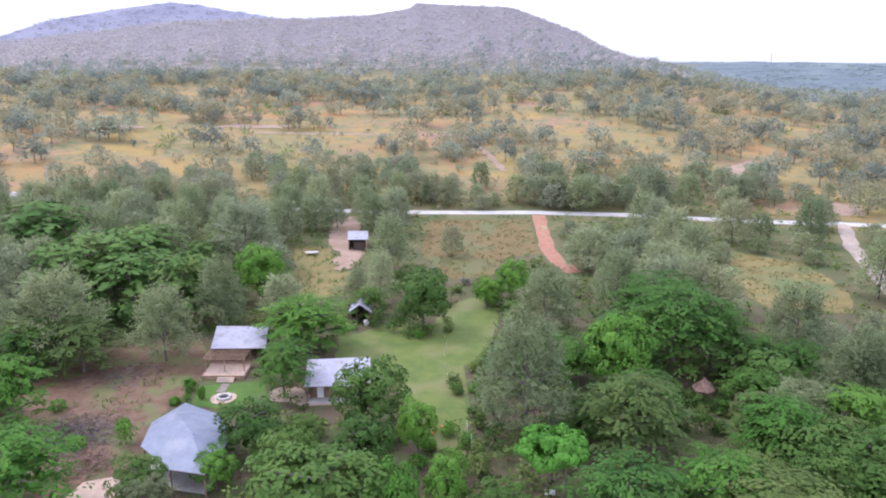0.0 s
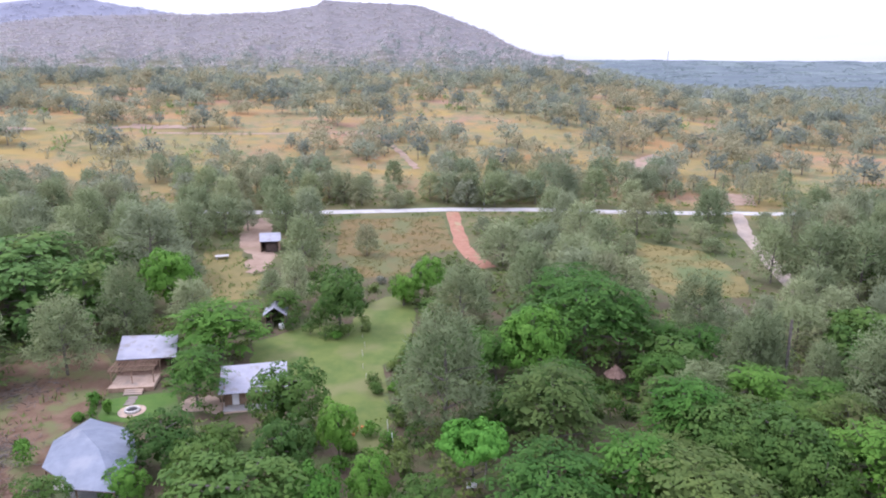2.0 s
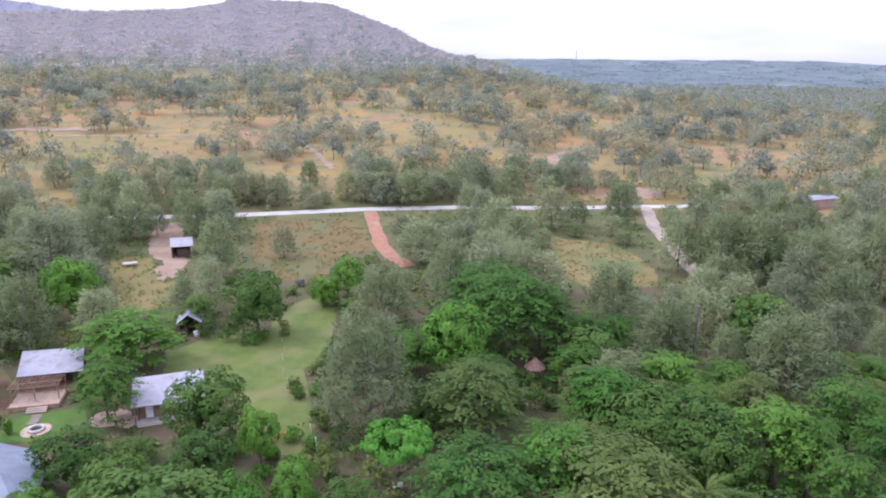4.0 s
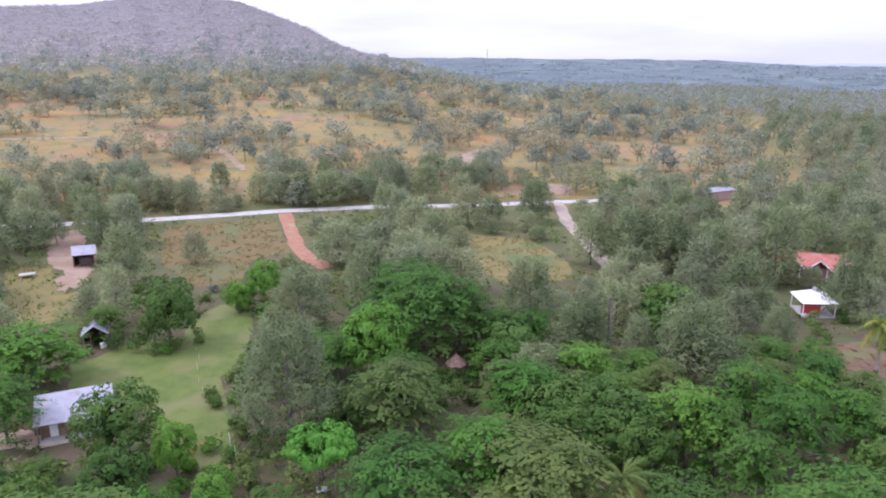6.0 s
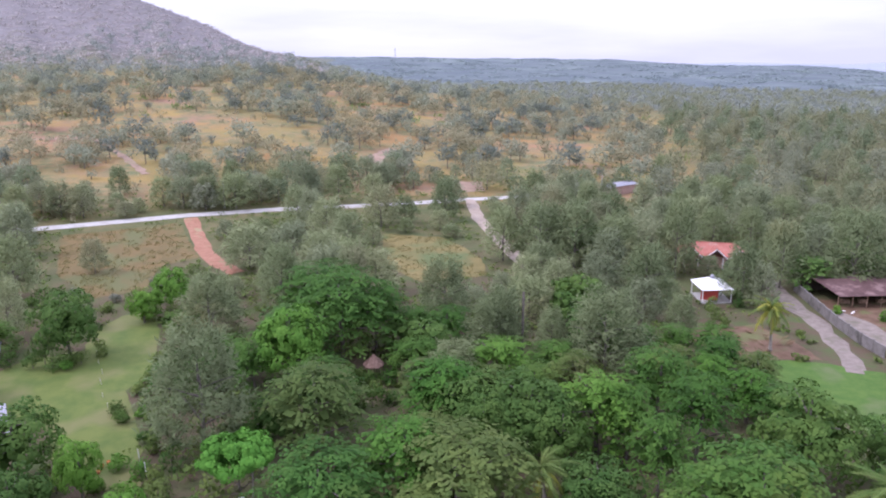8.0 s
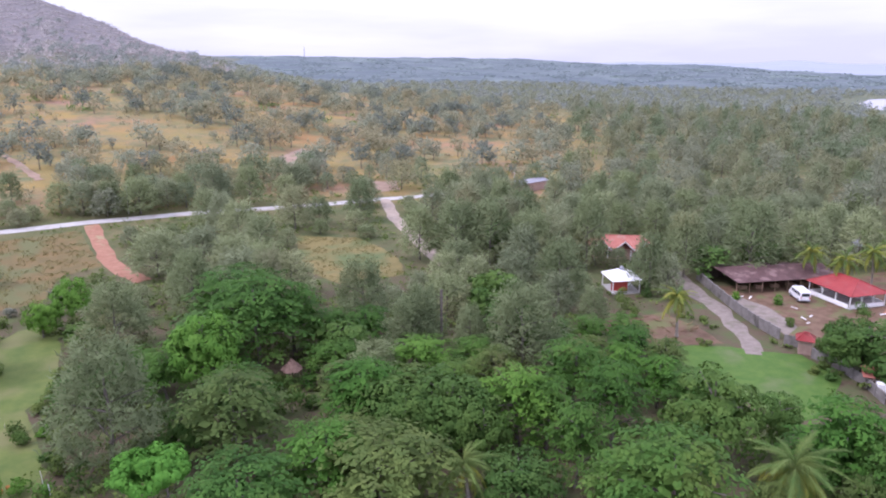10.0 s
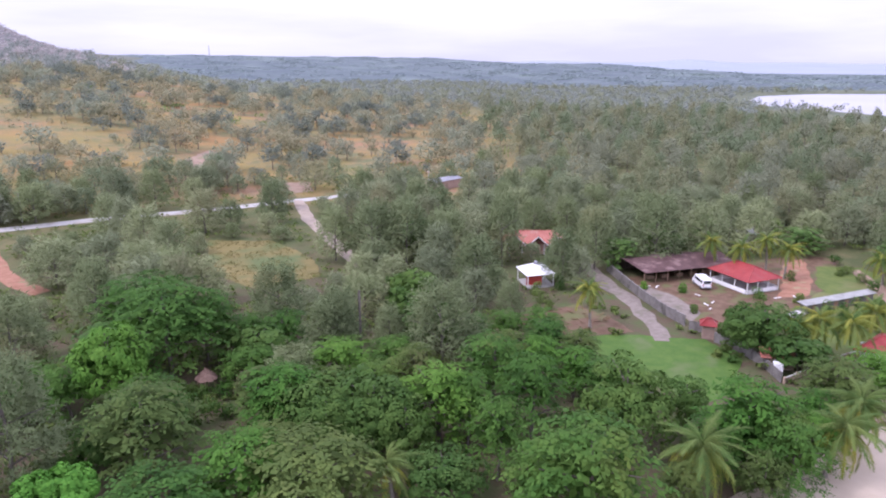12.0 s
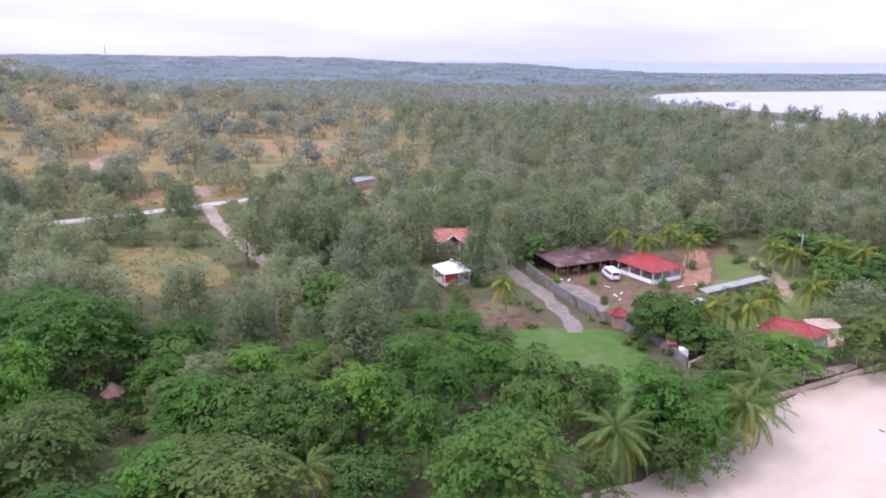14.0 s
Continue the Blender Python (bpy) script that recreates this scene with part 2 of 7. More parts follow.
SEA = np.array([(-4800, 1500), (-300, 122), (0, 22), (70, -1), (110, -14), (250, -38), (450, 8), (560, 85), (690, 190), (768, 358), (852, 410),
                (966, 452), (1085, 430), (1300, 250), (1500, 60), (2100, 250), (2600, 1600), (4880, 2400), (4880, -4880), (-4800, -4880)], float)


def sea_depth(x, y):
    """Metres inside (positive) or outside (negative) the water's edge."""
    x, y = np.atleast_1d(np.asarray(x, float)), np.atleast_1d(np.asarray(y, float))
    best, inside = np.full(x.shape, 1e9), np.zeros(x.shape, bool)
    for (ax, ay), (bx, by) in zip(SEA, np.roll(SEA, -1, 0)):
        dx, dy = bx - ax, by - ay
        u = np.clip(((x - ax) * dx + (y - ay) * dy) / (dx * dx + dy * dy), 0, 1)
        best = np.minimum(best, np.hypot(x - ax - u * dx, y - ay - u * dy))
        cross = (ay > y) != (by > y)
        if dy:
            inside ^= cross & (x < ax + (y - ay) / dy * dx)
    return np.where(inside, best, -best)


FRONT_AZ = [-60, -30, -20, -14, -10.5, -5.8, -2.6, -2.0, 0.3, 2.9, 5.2, 7.6, 10.2, 11.9, 14, 17, 22]
FRONT_EL = [0.8, 1.7, 3.2, 3.55, 3.56, 3.84, 4.35, 4.78, 4.62, 4.55, 4.44, 3.6, 2.62, 1.7, 0.85, 0.25, -0.2]
BACK_AZ = [-70, -40, -30.9, -27.8, -23.3, -20.0, -18.1, -16.8, -13.4, -8, 0]
BACK_EL = [0.3, 1.2, 1.96, 3.1, 4.0, 4.5, 4.4, 4.15, 3.7, 2.6, 0.5]
RISE_AZ = [-180, -100, -60, 15, 20, 25, 31, 38, 45, 55, 180]
RISE = [0, 0, 1, 1, 0.85, 0.66, 0.5, 0.35, 0.18, 0, 0]


def ground_z(x, y):
    """Height of the land: flat by the shore, a long slope inland, two ridges behind it, and the sea bed."""
    x, y = np.atleast_1d(np.asarray(x, float)), np.atleast_1d(np.asarray(y, float))
    d, az = np.hypot(x, y), np.degrees(np.arctan2(x, y))
    u = d - 190
    base = 0.06 * (u + np.sqrt(u * u + 3600)) - 0.06 * (math.sqrt(190 ** 2 + 3600) - 190)
    z = np.interp(az, RISE_AZ, RISE) * 46 * np.tanh(base / 46)
    z = z * (1 - 0.8 * smooth(16, 27, az) * smooth(520, 900, d))   # inland the rise falls to the plain again
    for azs, els, foot, top in ((FRONT_AZ, FRONT_EL, 560, 1500), (BACK_AZ, BACK_EL, 1500, 2400)):
        peak = EYE + top * np.tan(np.radians(np.interp(az, azs, els)))
        # no straight path to the ridge: a steeper brow near the top
        s = np.clip((d - foot) / (top - foot), 0, 1)
        up = 0.55 * s ** 1.6 + 0.45 * s ** 3
        hill = (peak - 46) * np.where(d <= top, up, np.clip(1 - (d - top) / 900, 0, 1))
        # spurs and gullies that run down the slope
        bumps = (np.sin(az * 1.25 + 1.4 * np.sin(d * 0.0045)) + 0.6 * np.sin(az * 2.9 + 1.1 * np.sin(d * 0.007 + az))) * 5 * s * (1 - s) * 4
        z = z + np.where(az < 40, np.maximum(hill, 0) + np.where(hill > 4, bumps, 0), 0) * (1 if top == 1500 else smooth(0, 1, s))
    sea = sea_depth(x, y)
    z = np.where(sea > -22, np.minimum(z, 0) - 0.9 * smooth(-22, 2, sea) - 3 * smooth(0, 40, sea), z)
    return z


def gz(x, y):
    return float(ground_z(x, y)[0])


def mesh_object(name, verts, faces, material=None, parent=None, smooth_shade=False, normals=None):
    me = bpy.data.meshes.new(name)
    me.from_pydata(verts if isinstance(verts, list) else verts.tolist(), [], faces if isinstance(faces, list) else faces.tolist())
    if material:
        me.materials.append(material)
    if smooth_shade:
        me.shade_smooth()
    if normals is not None:
        me.shade_smooth()
        me.normals_split_custom_set_from_vertices(normals.tolist())
    ob = new(name, me)
    if parent:
        ob.parent = parent
    return ob


def part(name, bm, material, parent, label=""):
    """Link a bmesh as one mesh object under a thing or a part."""
    me = bpy.data.meshes.new(name)
    bm.to_mesh(me)
    bm.free()
    me.materials.append(material)
    ob = new(name, me)
    ob.parent = parent
    if label:
        ob["label"] = label
    return ob


# ground sheet, finer towards the land that is seen
az_list = np.radians(np.concatenate([np.arange(-46, 96, 0.5), np.arange(96, 314, 4.0)]))
rings = np.concatenate([np.arange(0.5, 40, 8), np.arange(40, 260, 4.0), np.geomspace(260, 4880, 150)])
gx, gy = np.outer(rings, np.sin(az_list)).ravel(), np.outer(rings, np.cos(az_list)).ravel()
gzv = ground_z(gx, gy)
na, nr = len(az_list), len(rings)
gi = np.arange(nr * na).reshape(nr, na)
quads = np.stack([gi[:-1], gi[1:], np.roll(gi[1:], -1, 1), np.roll(gi[:-1], -1, 1)], -1).reshape(-1, 4)
ground = mesh_object("ground", np.stack([gx, gy, gzv], 1), quads[:, ::-1], smooth_shade=True)
tagged(ground, "green and dry grassland with brown soil rising inland to hills", "ground", kind="structure")

# zones of the ground: dry grass, bare forest floor, hill scrub greyed for haze
gd, gaz = np.hypot(gx, gy), np.degrees(np.arctan2(gx, gy))
zone = np.zeros((len(gx), 4), np.float32)
zone[:, 0] = smooth(200, 240, gd) * (1 - smooth(40, 56, gaz)) * (1 - smooth(560, 700, gd))
zone[:, 1] = 1 - smooth(120, 200, gd)
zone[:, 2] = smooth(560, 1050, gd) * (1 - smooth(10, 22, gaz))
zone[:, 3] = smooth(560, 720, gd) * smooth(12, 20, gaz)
col = ground.data.color_attributes.new("zone", "FLOAT_COLOR", "POINT")
col.data.foreach_set("color", zone.ravel())

# mask of the back ridge, where the ground colour turns hazy blue
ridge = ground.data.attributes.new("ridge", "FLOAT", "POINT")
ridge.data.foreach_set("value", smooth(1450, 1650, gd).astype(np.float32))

gm = bpy.data.materials.new("land")
gm.use_nodes = True
n, l = gm.node_tree.nodes, gm.node_tree.links
gb = n["Principled BSDF"]
gb.inputs["Roughness"].default_value, gb.inputs["Specular IOR Level"].default_value = 0.95, 0.1
attr = n.new("ShaderNodeAttribute")
attr.attribute_name = "zone"
sep = n.new("ShaderNodeSeparateColor")
l.new(attr.outputs["Color"], sep.inputs["Color"])
geo = n.new("ShaderNodeNewGeometry")


def two_tone(scale, a, b, lo=0.4, hi=0.62):
    no = n.new("ShaderNodeTexNoise")
    no.inputs["Scale"].default_value, no.inputs["Detail"].default_value = scale, 8.0
    no.inputs["Roughness"].default_value = 0.6
    l.new(geo.outputs["Position"], no.inputs["Vector"])
    r = n.new("ShaderNodeValToRGB")
    r.color_ramp.elements[0].position, r.color_ramp.elements[1].position = lo, hi
    r.color_ramp.elements[0].color, r.color_ramp.elements[1].color = (*a, 1), (*b, 1)
    l.new(no.outputs["Fac"], r.inputs["Fac"])
    return r.outputs["Color"]


def blend(fac, a, b):
    mx = n.new("ShaderNodeMix")
    mx.data_type = "RGBA"
    l.new(fac, mx.inputs["Factor"])
    l.new(a, mx.inputs["A"])
    l.new(b, mx.inputs["B"])
    return mx.outputs["Result"]


def parted(no):
    """A noise drawn apart into patches."""
    r = n.new("ShaderNodeMapRange")
    r.inputs["From Min"].default_value, r.inputs["From Max"].default_value = 0.40, 0.62
    l.new(no.outputs["Fac"], r.inputs["Value"])
    return r.outputs["Result"]


green = two_tone(0.12, (0.082, 0.100, 0.042), (0.140, 0.128, 0.062))
floor_c = two_tone(0.25, (0.104, 0.078, 0.052), (0.080, 0.102, 0.040))
dry_c = two_tone(0.016, (0.190, 0.172, 0.070), (0.280, 0.170, 0.075), 0.40, 0.58)
soil_c = two_tone(0.035, (0.265, 0.195, 0.068), (0.265, 0.155, 0.108), 0.44, 0.58)
tuft_c = two_tone(0.3, (0.125, 0.145, 0.07), (0.235, 0.18, 0.09), 0.4, 0.6)
# hill ground: mauve-grey with haze painted in, taking over with distance
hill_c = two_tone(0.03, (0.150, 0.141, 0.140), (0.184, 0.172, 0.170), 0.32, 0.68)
# ridge ground: bluish haze of the distance is part of this colour
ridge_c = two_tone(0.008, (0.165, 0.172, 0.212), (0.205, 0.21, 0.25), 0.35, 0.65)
mix_n = n.new("ShaderNodeTexNoise")
mix_n.inputs["Scale"].default_value = 0.03
l.new(geo.outputs["Position"], mix_n.inputs["Vector"])
dry2_c = blend(parted(mix_n), dry_c, soil_c)
tuft_n = n.new("ShaderNodeTexNoise")
tuft_n.inputs["Scale"].default_value = 0.07
l.new(geo.outputs["Position"], tuft_n.inputs["Vector"])
dry2_c = blend(parted(tuft_n), dry2_c, tuft_c)
c1 = blend(sep.outputs["Green"], green, floor_c)
c2 = blend(sep.outputs["Red"], c1, dry2_c)
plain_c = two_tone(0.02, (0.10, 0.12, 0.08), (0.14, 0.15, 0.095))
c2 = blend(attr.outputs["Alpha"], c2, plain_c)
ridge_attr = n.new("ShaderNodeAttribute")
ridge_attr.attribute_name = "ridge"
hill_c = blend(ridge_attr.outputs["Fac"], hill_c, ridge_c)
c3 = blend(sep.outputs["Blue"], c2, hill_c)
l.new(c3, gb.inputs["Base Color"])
gbn = n.new("ShaderNodeTexNoise")
gbn.inputs["Scale"].default_value, gbn.inputs["Detail"].default_value = 1.5, 6.0
l.new(geo.outputs["Position"], gbn.inputs["Vector"])
gbp = n.new("ShaderNodeBump")
gbp.inputs["Strength"].default_value, gbp.inputs["Distance"].default_value = 0.6, 0.3
rough_n = n.new("ShaderNodeTexNoise")
rough_n.inputs["Scale"].default_value, rough_n.inputs["Detail"].default_value = 0.05, 6.0
l.new(geo.outputs["Position"], rough_n.inputs["Vector"])
rough_k = n.new("ShaderNodeMath")
rough_k.operation = "MULTIPLY"
l.new(rough_n.outputs["Fac"], rough_k.inputs[0])
l.new(sep.outputs["Blue"], rough_k.inputs[1])
rough_b = n.new("ShaderNodeBump")
rough_b.inputs["Strength"].default_value, rough_b.inputs["Distance"].default_value = 0.3, 3.0
l.new(rough_k.outputs[0], rough_b.inputs["Height"])
l.new(rough_b.outputs["Normal"], gbp.inputs["Normal"])
l.new(gbn.outputs["Fac"], gbp.inputs["Height"])
l.new(gbp.outputs["Normal"], gb.inputs["Normal"])
ground.data.materials.append(gm)

# sea
wm = mat("sea_water", (0.325, 0.325, 0.355), (0.36, 0.36, 0.39), scale=0.004, rough=0.5, bump=0.25, bump_scale=0.15)
wm.node_tree.nodes["Principled BSDF"].inputs["Specular IOR Level"].default_value = 0.12
bm = bmesh.new()
bmesh.ops.create_grid(bm, x_segments=8, y_segments=8, size=4880)
water = part("water", bm, wm, None)
water.location.z = -1.05
tagged(water, "calm pale sea water of a bay under overcast sky", "sea", kind="structure")

# far hills beyond the plain and the bay
HILL_AZ = [4, 14, 20, 24, 30, 36, 41, 47.6, 53.8, 58, 62.4, 66.5, 74, 80, 92, 110]
HILL_EL = [0.2, 0.35, 0.40, 0.39, 0.29, 0.29, 0.2, -0.2, -0.18, -0.5, -0.75, -0.95, -0.92, -0.85, -0.8, -0.9]
bm = bmesh.new()
prev = None


def hill_profile(a):
    """The far hills along one bearing: distances and heights, from their foot over the crest to the back."""
    dist = float(np.interp(a, [40, 66], [2650, 2150]))
    el = float(np.interp(a, HILL_AZ, HILL_EL)) + 0.07 * noise.noise((a * 0.55, 2, 0)) + 0.035 * noise.noise((a * 2.1, 7, 0))
    top = EYE + dist * math.tan(radians(el))
    low = float(np.interp(a, [30, 56, 61, 67, 79, 88, 110], [1300, 1250, 1120, 1210, 1340, 1510, 1700]))
    spur = 0.28 + 0.16 * noise.noise((a * 0.35, 11, 0))
    return ((low, -1), (low * 0.72 + dist * 0.28, max(top * spur, 1)), (low * 0.5 + dist * 0.5, max(top * 0.50, 1)), (dist, top), (dist + 500, top * 0.4), (dist + 900, -2))


for i, a in enumerate(np.arange(4, 110, 0.35)):
    s, c = math.sin(radians(a)), math.cos(radians(a))
    cur = [bm.verts.new((s * r, c * r, z)) for r, z in hill_profile(a)]
    if prev:
        for k in range(5):
            bm.faces.new((prev[k], cur[k], cur[k + 1], prev[k + 1]))
    prev = cur
haze_bm = bmesh.new()
prev = None
for a in np.arange(30, 110, 0.5):
    el = -0.12 + 0.16 * noise.noise((a * 0.16, 5, 1)) + 0.22 * math.exp(-((a - 60) / 2.2) ** 2) + 0.12 * math.exp(-((a - 50) / 3.0) ** 2)
    cur = [haze_bm.verts.new((math.sin(radians(a)) * q, math.cos(radians(a)) * q, z)) for q, z in ((2750, 0), (4300, EYE + 4300 * math.tan(radians(el))))]
    cur += [haze_bm.verts.new((math.sin(radians(a)) * 4700, math.cos(radians(a)) * 4700, -2))]
    if prev:
        for k in range(2):
            haze_bm.faces.new((prev[k], cur[k], cur[k + 1], prev[k + 1]))
    prev = cur
# the range's pale blue is haze painted in, close to the low sky
far_range = part("backdrop", haze_bm, mat("hazed_far_range", (0.255, 0.285, 0.325), (0.275, 0.305, 0.345), scale=0.003, rough=1.0), None)
tagged(far_range, "mountain range with the pale blue of haze put into its colour", "hills", kind="structure")
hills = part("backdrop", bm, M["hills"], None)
hills.data.shade_smooth()
tagged(hills, "low wooded hills beyond the plain and the bay, coloured blue for haze", "hills", kind="structure")

# ---------- roads, lawns, yards, beach ----------
KEEP = []   # outlines where no wild plant stands
OPEN = []   # outlines that lie in the open, with no tall tree on the shore side of them


def inside(poly, x, y):
    x, y = np.asarray(x, float), np.asarray(y, float)
    hit = np.zeros(x.shape, bool)
    for (ax, ay), (bx, by) in zip(poly, list(poly[1:]) + [poly[0]]):
        if ay != by:
            hit ^= ((ay > y) != (by > y)) & (x < ax + (y - ay) / (by - ay) * (bx - ax))
    return hit


def ragged(outline, step=1.5, amount=0.8, seed=0.0):
    out = []
    for (ax, ay), (bx, by) in zip(outline, outline[1:] + outline[:1]):
        k = max(1, int(math.hypot(bx - ax, by - ay) / step))
        for i in range(k):
            x, y = ax + (bx - ax) * i / k, ay + (by - ay) * i / k
            v = noise.noise_vector((x * 0.35 + seed, y * 0.35, seed))
            out.append((x + v.x * amount, y + v.y * amount))
    return out


def patch(name, outline, material, label, category, lift=0.05, amount=0.8, step=1.5, keep=True, cut=6.0, shown=True):
    """A thin sheet of one kind of ground, with a ragged edge, laid on the land."""
    pts = ragged(outline, step, amount, len(name) * 1.7)
    bm = bmesh.new()
    vs = [bm.verts.new((x, y, 0)) for x, y in pts]
    es = [bm.edges.new((a, b)) for a, b in zip(vs, vs[1:] + vs[:1])]
    bmesh.ops.triangle_fill(bm, edges=es, use_beauty=True)
    xs, ys = [p[0] for p in pts], [p[1] for p in pts]
    if gz(sum(xs) / len(xs), sum(ys) / len(ys)) > 0.3 or cut < 6:
        for axis, lo, hi in ((0, min(xs), max(xs)), (1, min(ys), max(ys))):
            for v in np.arange(lo + cut, hi, cut):
                co, no = ((v, 0, 0), (1, 0, 0)) if axis == 0 else ((0, v, 0), (0, 1, 0))
                bmesh.ops.bisect_plane(bm, geom=bm.verts[:] + bm.edges[:] + bm.faces[:], plane_co=co, plane_no=no)
    co = np.array([v.co for v in bm.verts])
    zz = ground_z(co[:, 0], co[:, 1])
    for v, z in zip(bm.verts, zz):
        v.co.z = z + lift
    for f in bm.faces:
        if f.normal.z < 0:
            f.normal_flip()
    ob = part(name, bm, material, None)
    tagged(ob, label, category, kind="structure")
    if keep:
        KEEP.append(outline)
        if shown:
            OPEN.append(outline)
    return ob


def strip(name, line, width, material, label, lift=0.08, ragged_by=0.0, margin=1.5, shown=True):
    """A road along a line, laid on the land."""
    pts = []
    for (ax, ay), (bx, by) in zip(line, line[1:]):
        k = max(1, int(math.hypot(bx - ax, by - ay) / 3))
        pts += [(ax + (bx - ax) * i / k, ay + (by - ay) * i / k) for i in range(k)]
    pts.append(line[-1])
    bm = bmesh.new()
    prev, left, right = None, [], []
    for i, (x, y) in enumerate(pts):
        (ax, ay), (bx, by) = pts[max(0, i - 1)], pts[min(len(pts) - 1, i + 1)]
        t = Vector((bx - ax, by - ay)).normalized()
        row = []
        for k in range(5):
            s = (k / 4 - 0.5) * width
            if k in (0, 4):
                s += ragged_by * noise.noise((x * 0.4, y * 0.4, k))
            px, py = x + t.y * s, y - t.x * s
            row.append(bm.verts.new((px, py, gz(px, py) + lift + (0.0 if 0 < k < 4 else -0.06))))
        if prev:
            for k in range(4):
                bm.faces.new((prev[k], prev[k + 1], row[k + 1], row[k]))
        prev = row
        w = width / 2 + margin
        left.append((x - t.y * w, y + t.x * w))
        right.append((x + t.y * w, y - t.x * w))
    for f in bm.faces:
        f.normal_update()
        if f.normal.z < 0:
            f.normal_flip()
    KEEP.append(left + right[::-1])
    if shown:
        OPEN.append(left + right[::-1])
    return tagged(part(name, bm, material, None), label, "road", kind="structure")


strip("road", [(-260, 222), (-150, 213), (-73, 207), (-7, 203.5), (27, 203), (74, 195.7), (111, 192.7), (150, 187), (172, 183)], 3.9, M["concrete"],
      "long straight pale concrete country road with worn surface", margin=0.8, shown=False)
strip("side_road", [(111, 192.4), (102, 172.0), (95.2, 150.9), (90.7, 136), (87.6, 125.0)], 3.6, M["lane"],
      "pale gravel side road branching from the concrete road", lift=0.11, ragged_by=0.7)
strip("beach_road", [(138, 116), (130, 98), (123.8, 88.6), (118.2, 80.9), (114.4, 74.1), (109.4, 67.0), (104.5, 61.8), (100.3, 58)], 3.2, M["gravel"],
      "pale worn concrete and gravel lane ending at a lawn", ragged_by=1.5, margin=1.9)
strip("dirt_track", [(27.5, 200), (26.4, 183.6), (25.6, 168.3), (26.7, 157.0), (29, 149)], 3.6, M["red_dirt"],
      "red dirt track branching off the concrete road", lift=0.11, ragged_by=0.6)
strip("field_track", [(-90, 322), (-46.7, 321.9), (-21.4, 323.3), (8, 321.0), (14, 305), (18.1, 281.2), (22.0, 255)], 2.6, M["pink_dirt"],
      "pale dirt track winding through the dry fields", ragged_by=1.2, lift=0.15)

patch("lawn", [(-17.6, 112.6), (-14.0, 114.7), (-9.5, 119.6), (-1.4, 118.7), (0.6, 127.5), (5.1, 133.2), (10.6, 132.3), (10.2, 120.1), (8.2, 112.2),
               (5.8, 103.1), (3.1, 101.0), (4.0, 91.4), (3.6, 81.9), (2.5, 75.7), (-2.0, 76.7), (-5.8, 86.2), (-6.2, 92.9), (-9.5, 99.2), (-13.8, 98.1), (-16.8, 103.0)],
      M["lawn"], "sunlit light green mown lawn strip between trees", "lawn")
patch("beach_lawn", [(90.7, 68.7), (98.7, 63.7), (101.6, 58.8), (106.7, 53.7), (102.8, 45.6), (92, 41), (84.5, 41.9), (84.9, 53.0), (86.7, 62.2)],
      M["lawn_bright"], "bright green short grass at the end of a lane", "lawn")
patch("dry_field", [(-3.8, 195.2), (24.2, 196), (23.4, 163.6), (15.4, 161.5), (9.8, 146.0), (1.1, 145.0), (-5.2, 164.0)],
      M["dry"], "orange-brown dry grass field beside the road", "field")
patch("meadow", [(70.2, 166.2), (82.6, 157.0), (82.7, 138.2), (76.9, 125.1), (62.0, 126.5), (59.4, 141.8)],
      M["meadow"], "yellowish dry meadow between trees", "field")
patch("yard", [(-31, 197.5), (-23.5, 198), (-20.5, 176), (-19.4, 160.6), (-21.2, 151.6), (-23.8, 151.8), (-25.2, 164), (-29.4, 176)],
      M["pink_dirt"], "bare pinkish dirt yard in front of a small hut", "ground", shown=False, amount=2.2)
patch("grass_yard", [(-36, 172), (-27, 168), (-24.2, 150.8), (-19.6, 150.6), (-19.6, 133.9), (-30.5, 131), (-34.2, 150)],
      M["meadow"], "patchy olive and yellow grass yard with worn soil", "lawn", lift=0.04, shown=False, amount=2.0)
patch("clearing", [(-60.1, 92.8), (-52.6, 109.5), (-43.1, 112.0), (-36.4, 104.7), (-36.0, 91.4), (-37.1, 84.8), (-31.0, 68.5), (-43.9, 66.5), (-50.3, 77.9)],
      M["dirt"], "cleared patch of pinkish brown soil with debris", "ground", lift=0.04, amount=1.6)
patch("garden", [(-35.4, 94.2), (-33.4, 87.5), (-28, 87), (-24, 90), (-26, 95.5), (-29, 95.5)], M["lawn_bright"], "small grassy garden round the cottages", "lawn", lift=0.03)
patch("sand_yard", [(-40.7, 64.1), (-39.7, 69.6), (-36.6, 70.8), (-32.5, 66.2)], M["tan"], "pale sandy yard corner", "ground", lift=0.07, amount=0.5)
patch("palm_yard", [(91, 82), (104.2, 78.7), (103, 69.1), (100.6, 63.2), (91.1, 69.2), (86.9, 74.6)], M["dirt"],
      "reddish bare soil littered with cut palm fronds", "ground", lift=0.03)
patch("compound_yard", [(127.0, 82.5), (135, 79), (172.0, 66.4), (176, 58), (150.3, 51.1), (137.2, 49.7), (124, 50), (110.5, 56.1), (115.4, 66.5)],
      M["dirt"], "grey and reddish gravel yard of a walled compound", "ground", lift=0.03)
patch("red_soil", [(163.1, 65.5), (170.2, 63.9), (152.6, 54.3), (142.1, 51.5), (136.8, 55.1), (143.5, 57.2)], M["red_dirt"], "trodden red soil inside the compound", "ground", lift=0.06)
patch("compound_lawn", [(166.0, 59.2), (172, 52), (167.5, 44.4), (150.8, 32.5), (137.7, 33.6), (147.6, 44.6), (149.5, 52.6)], M["lawn"],
      "patchy green lawn inside the compound", "lawn", lift=0.07, shown=False)
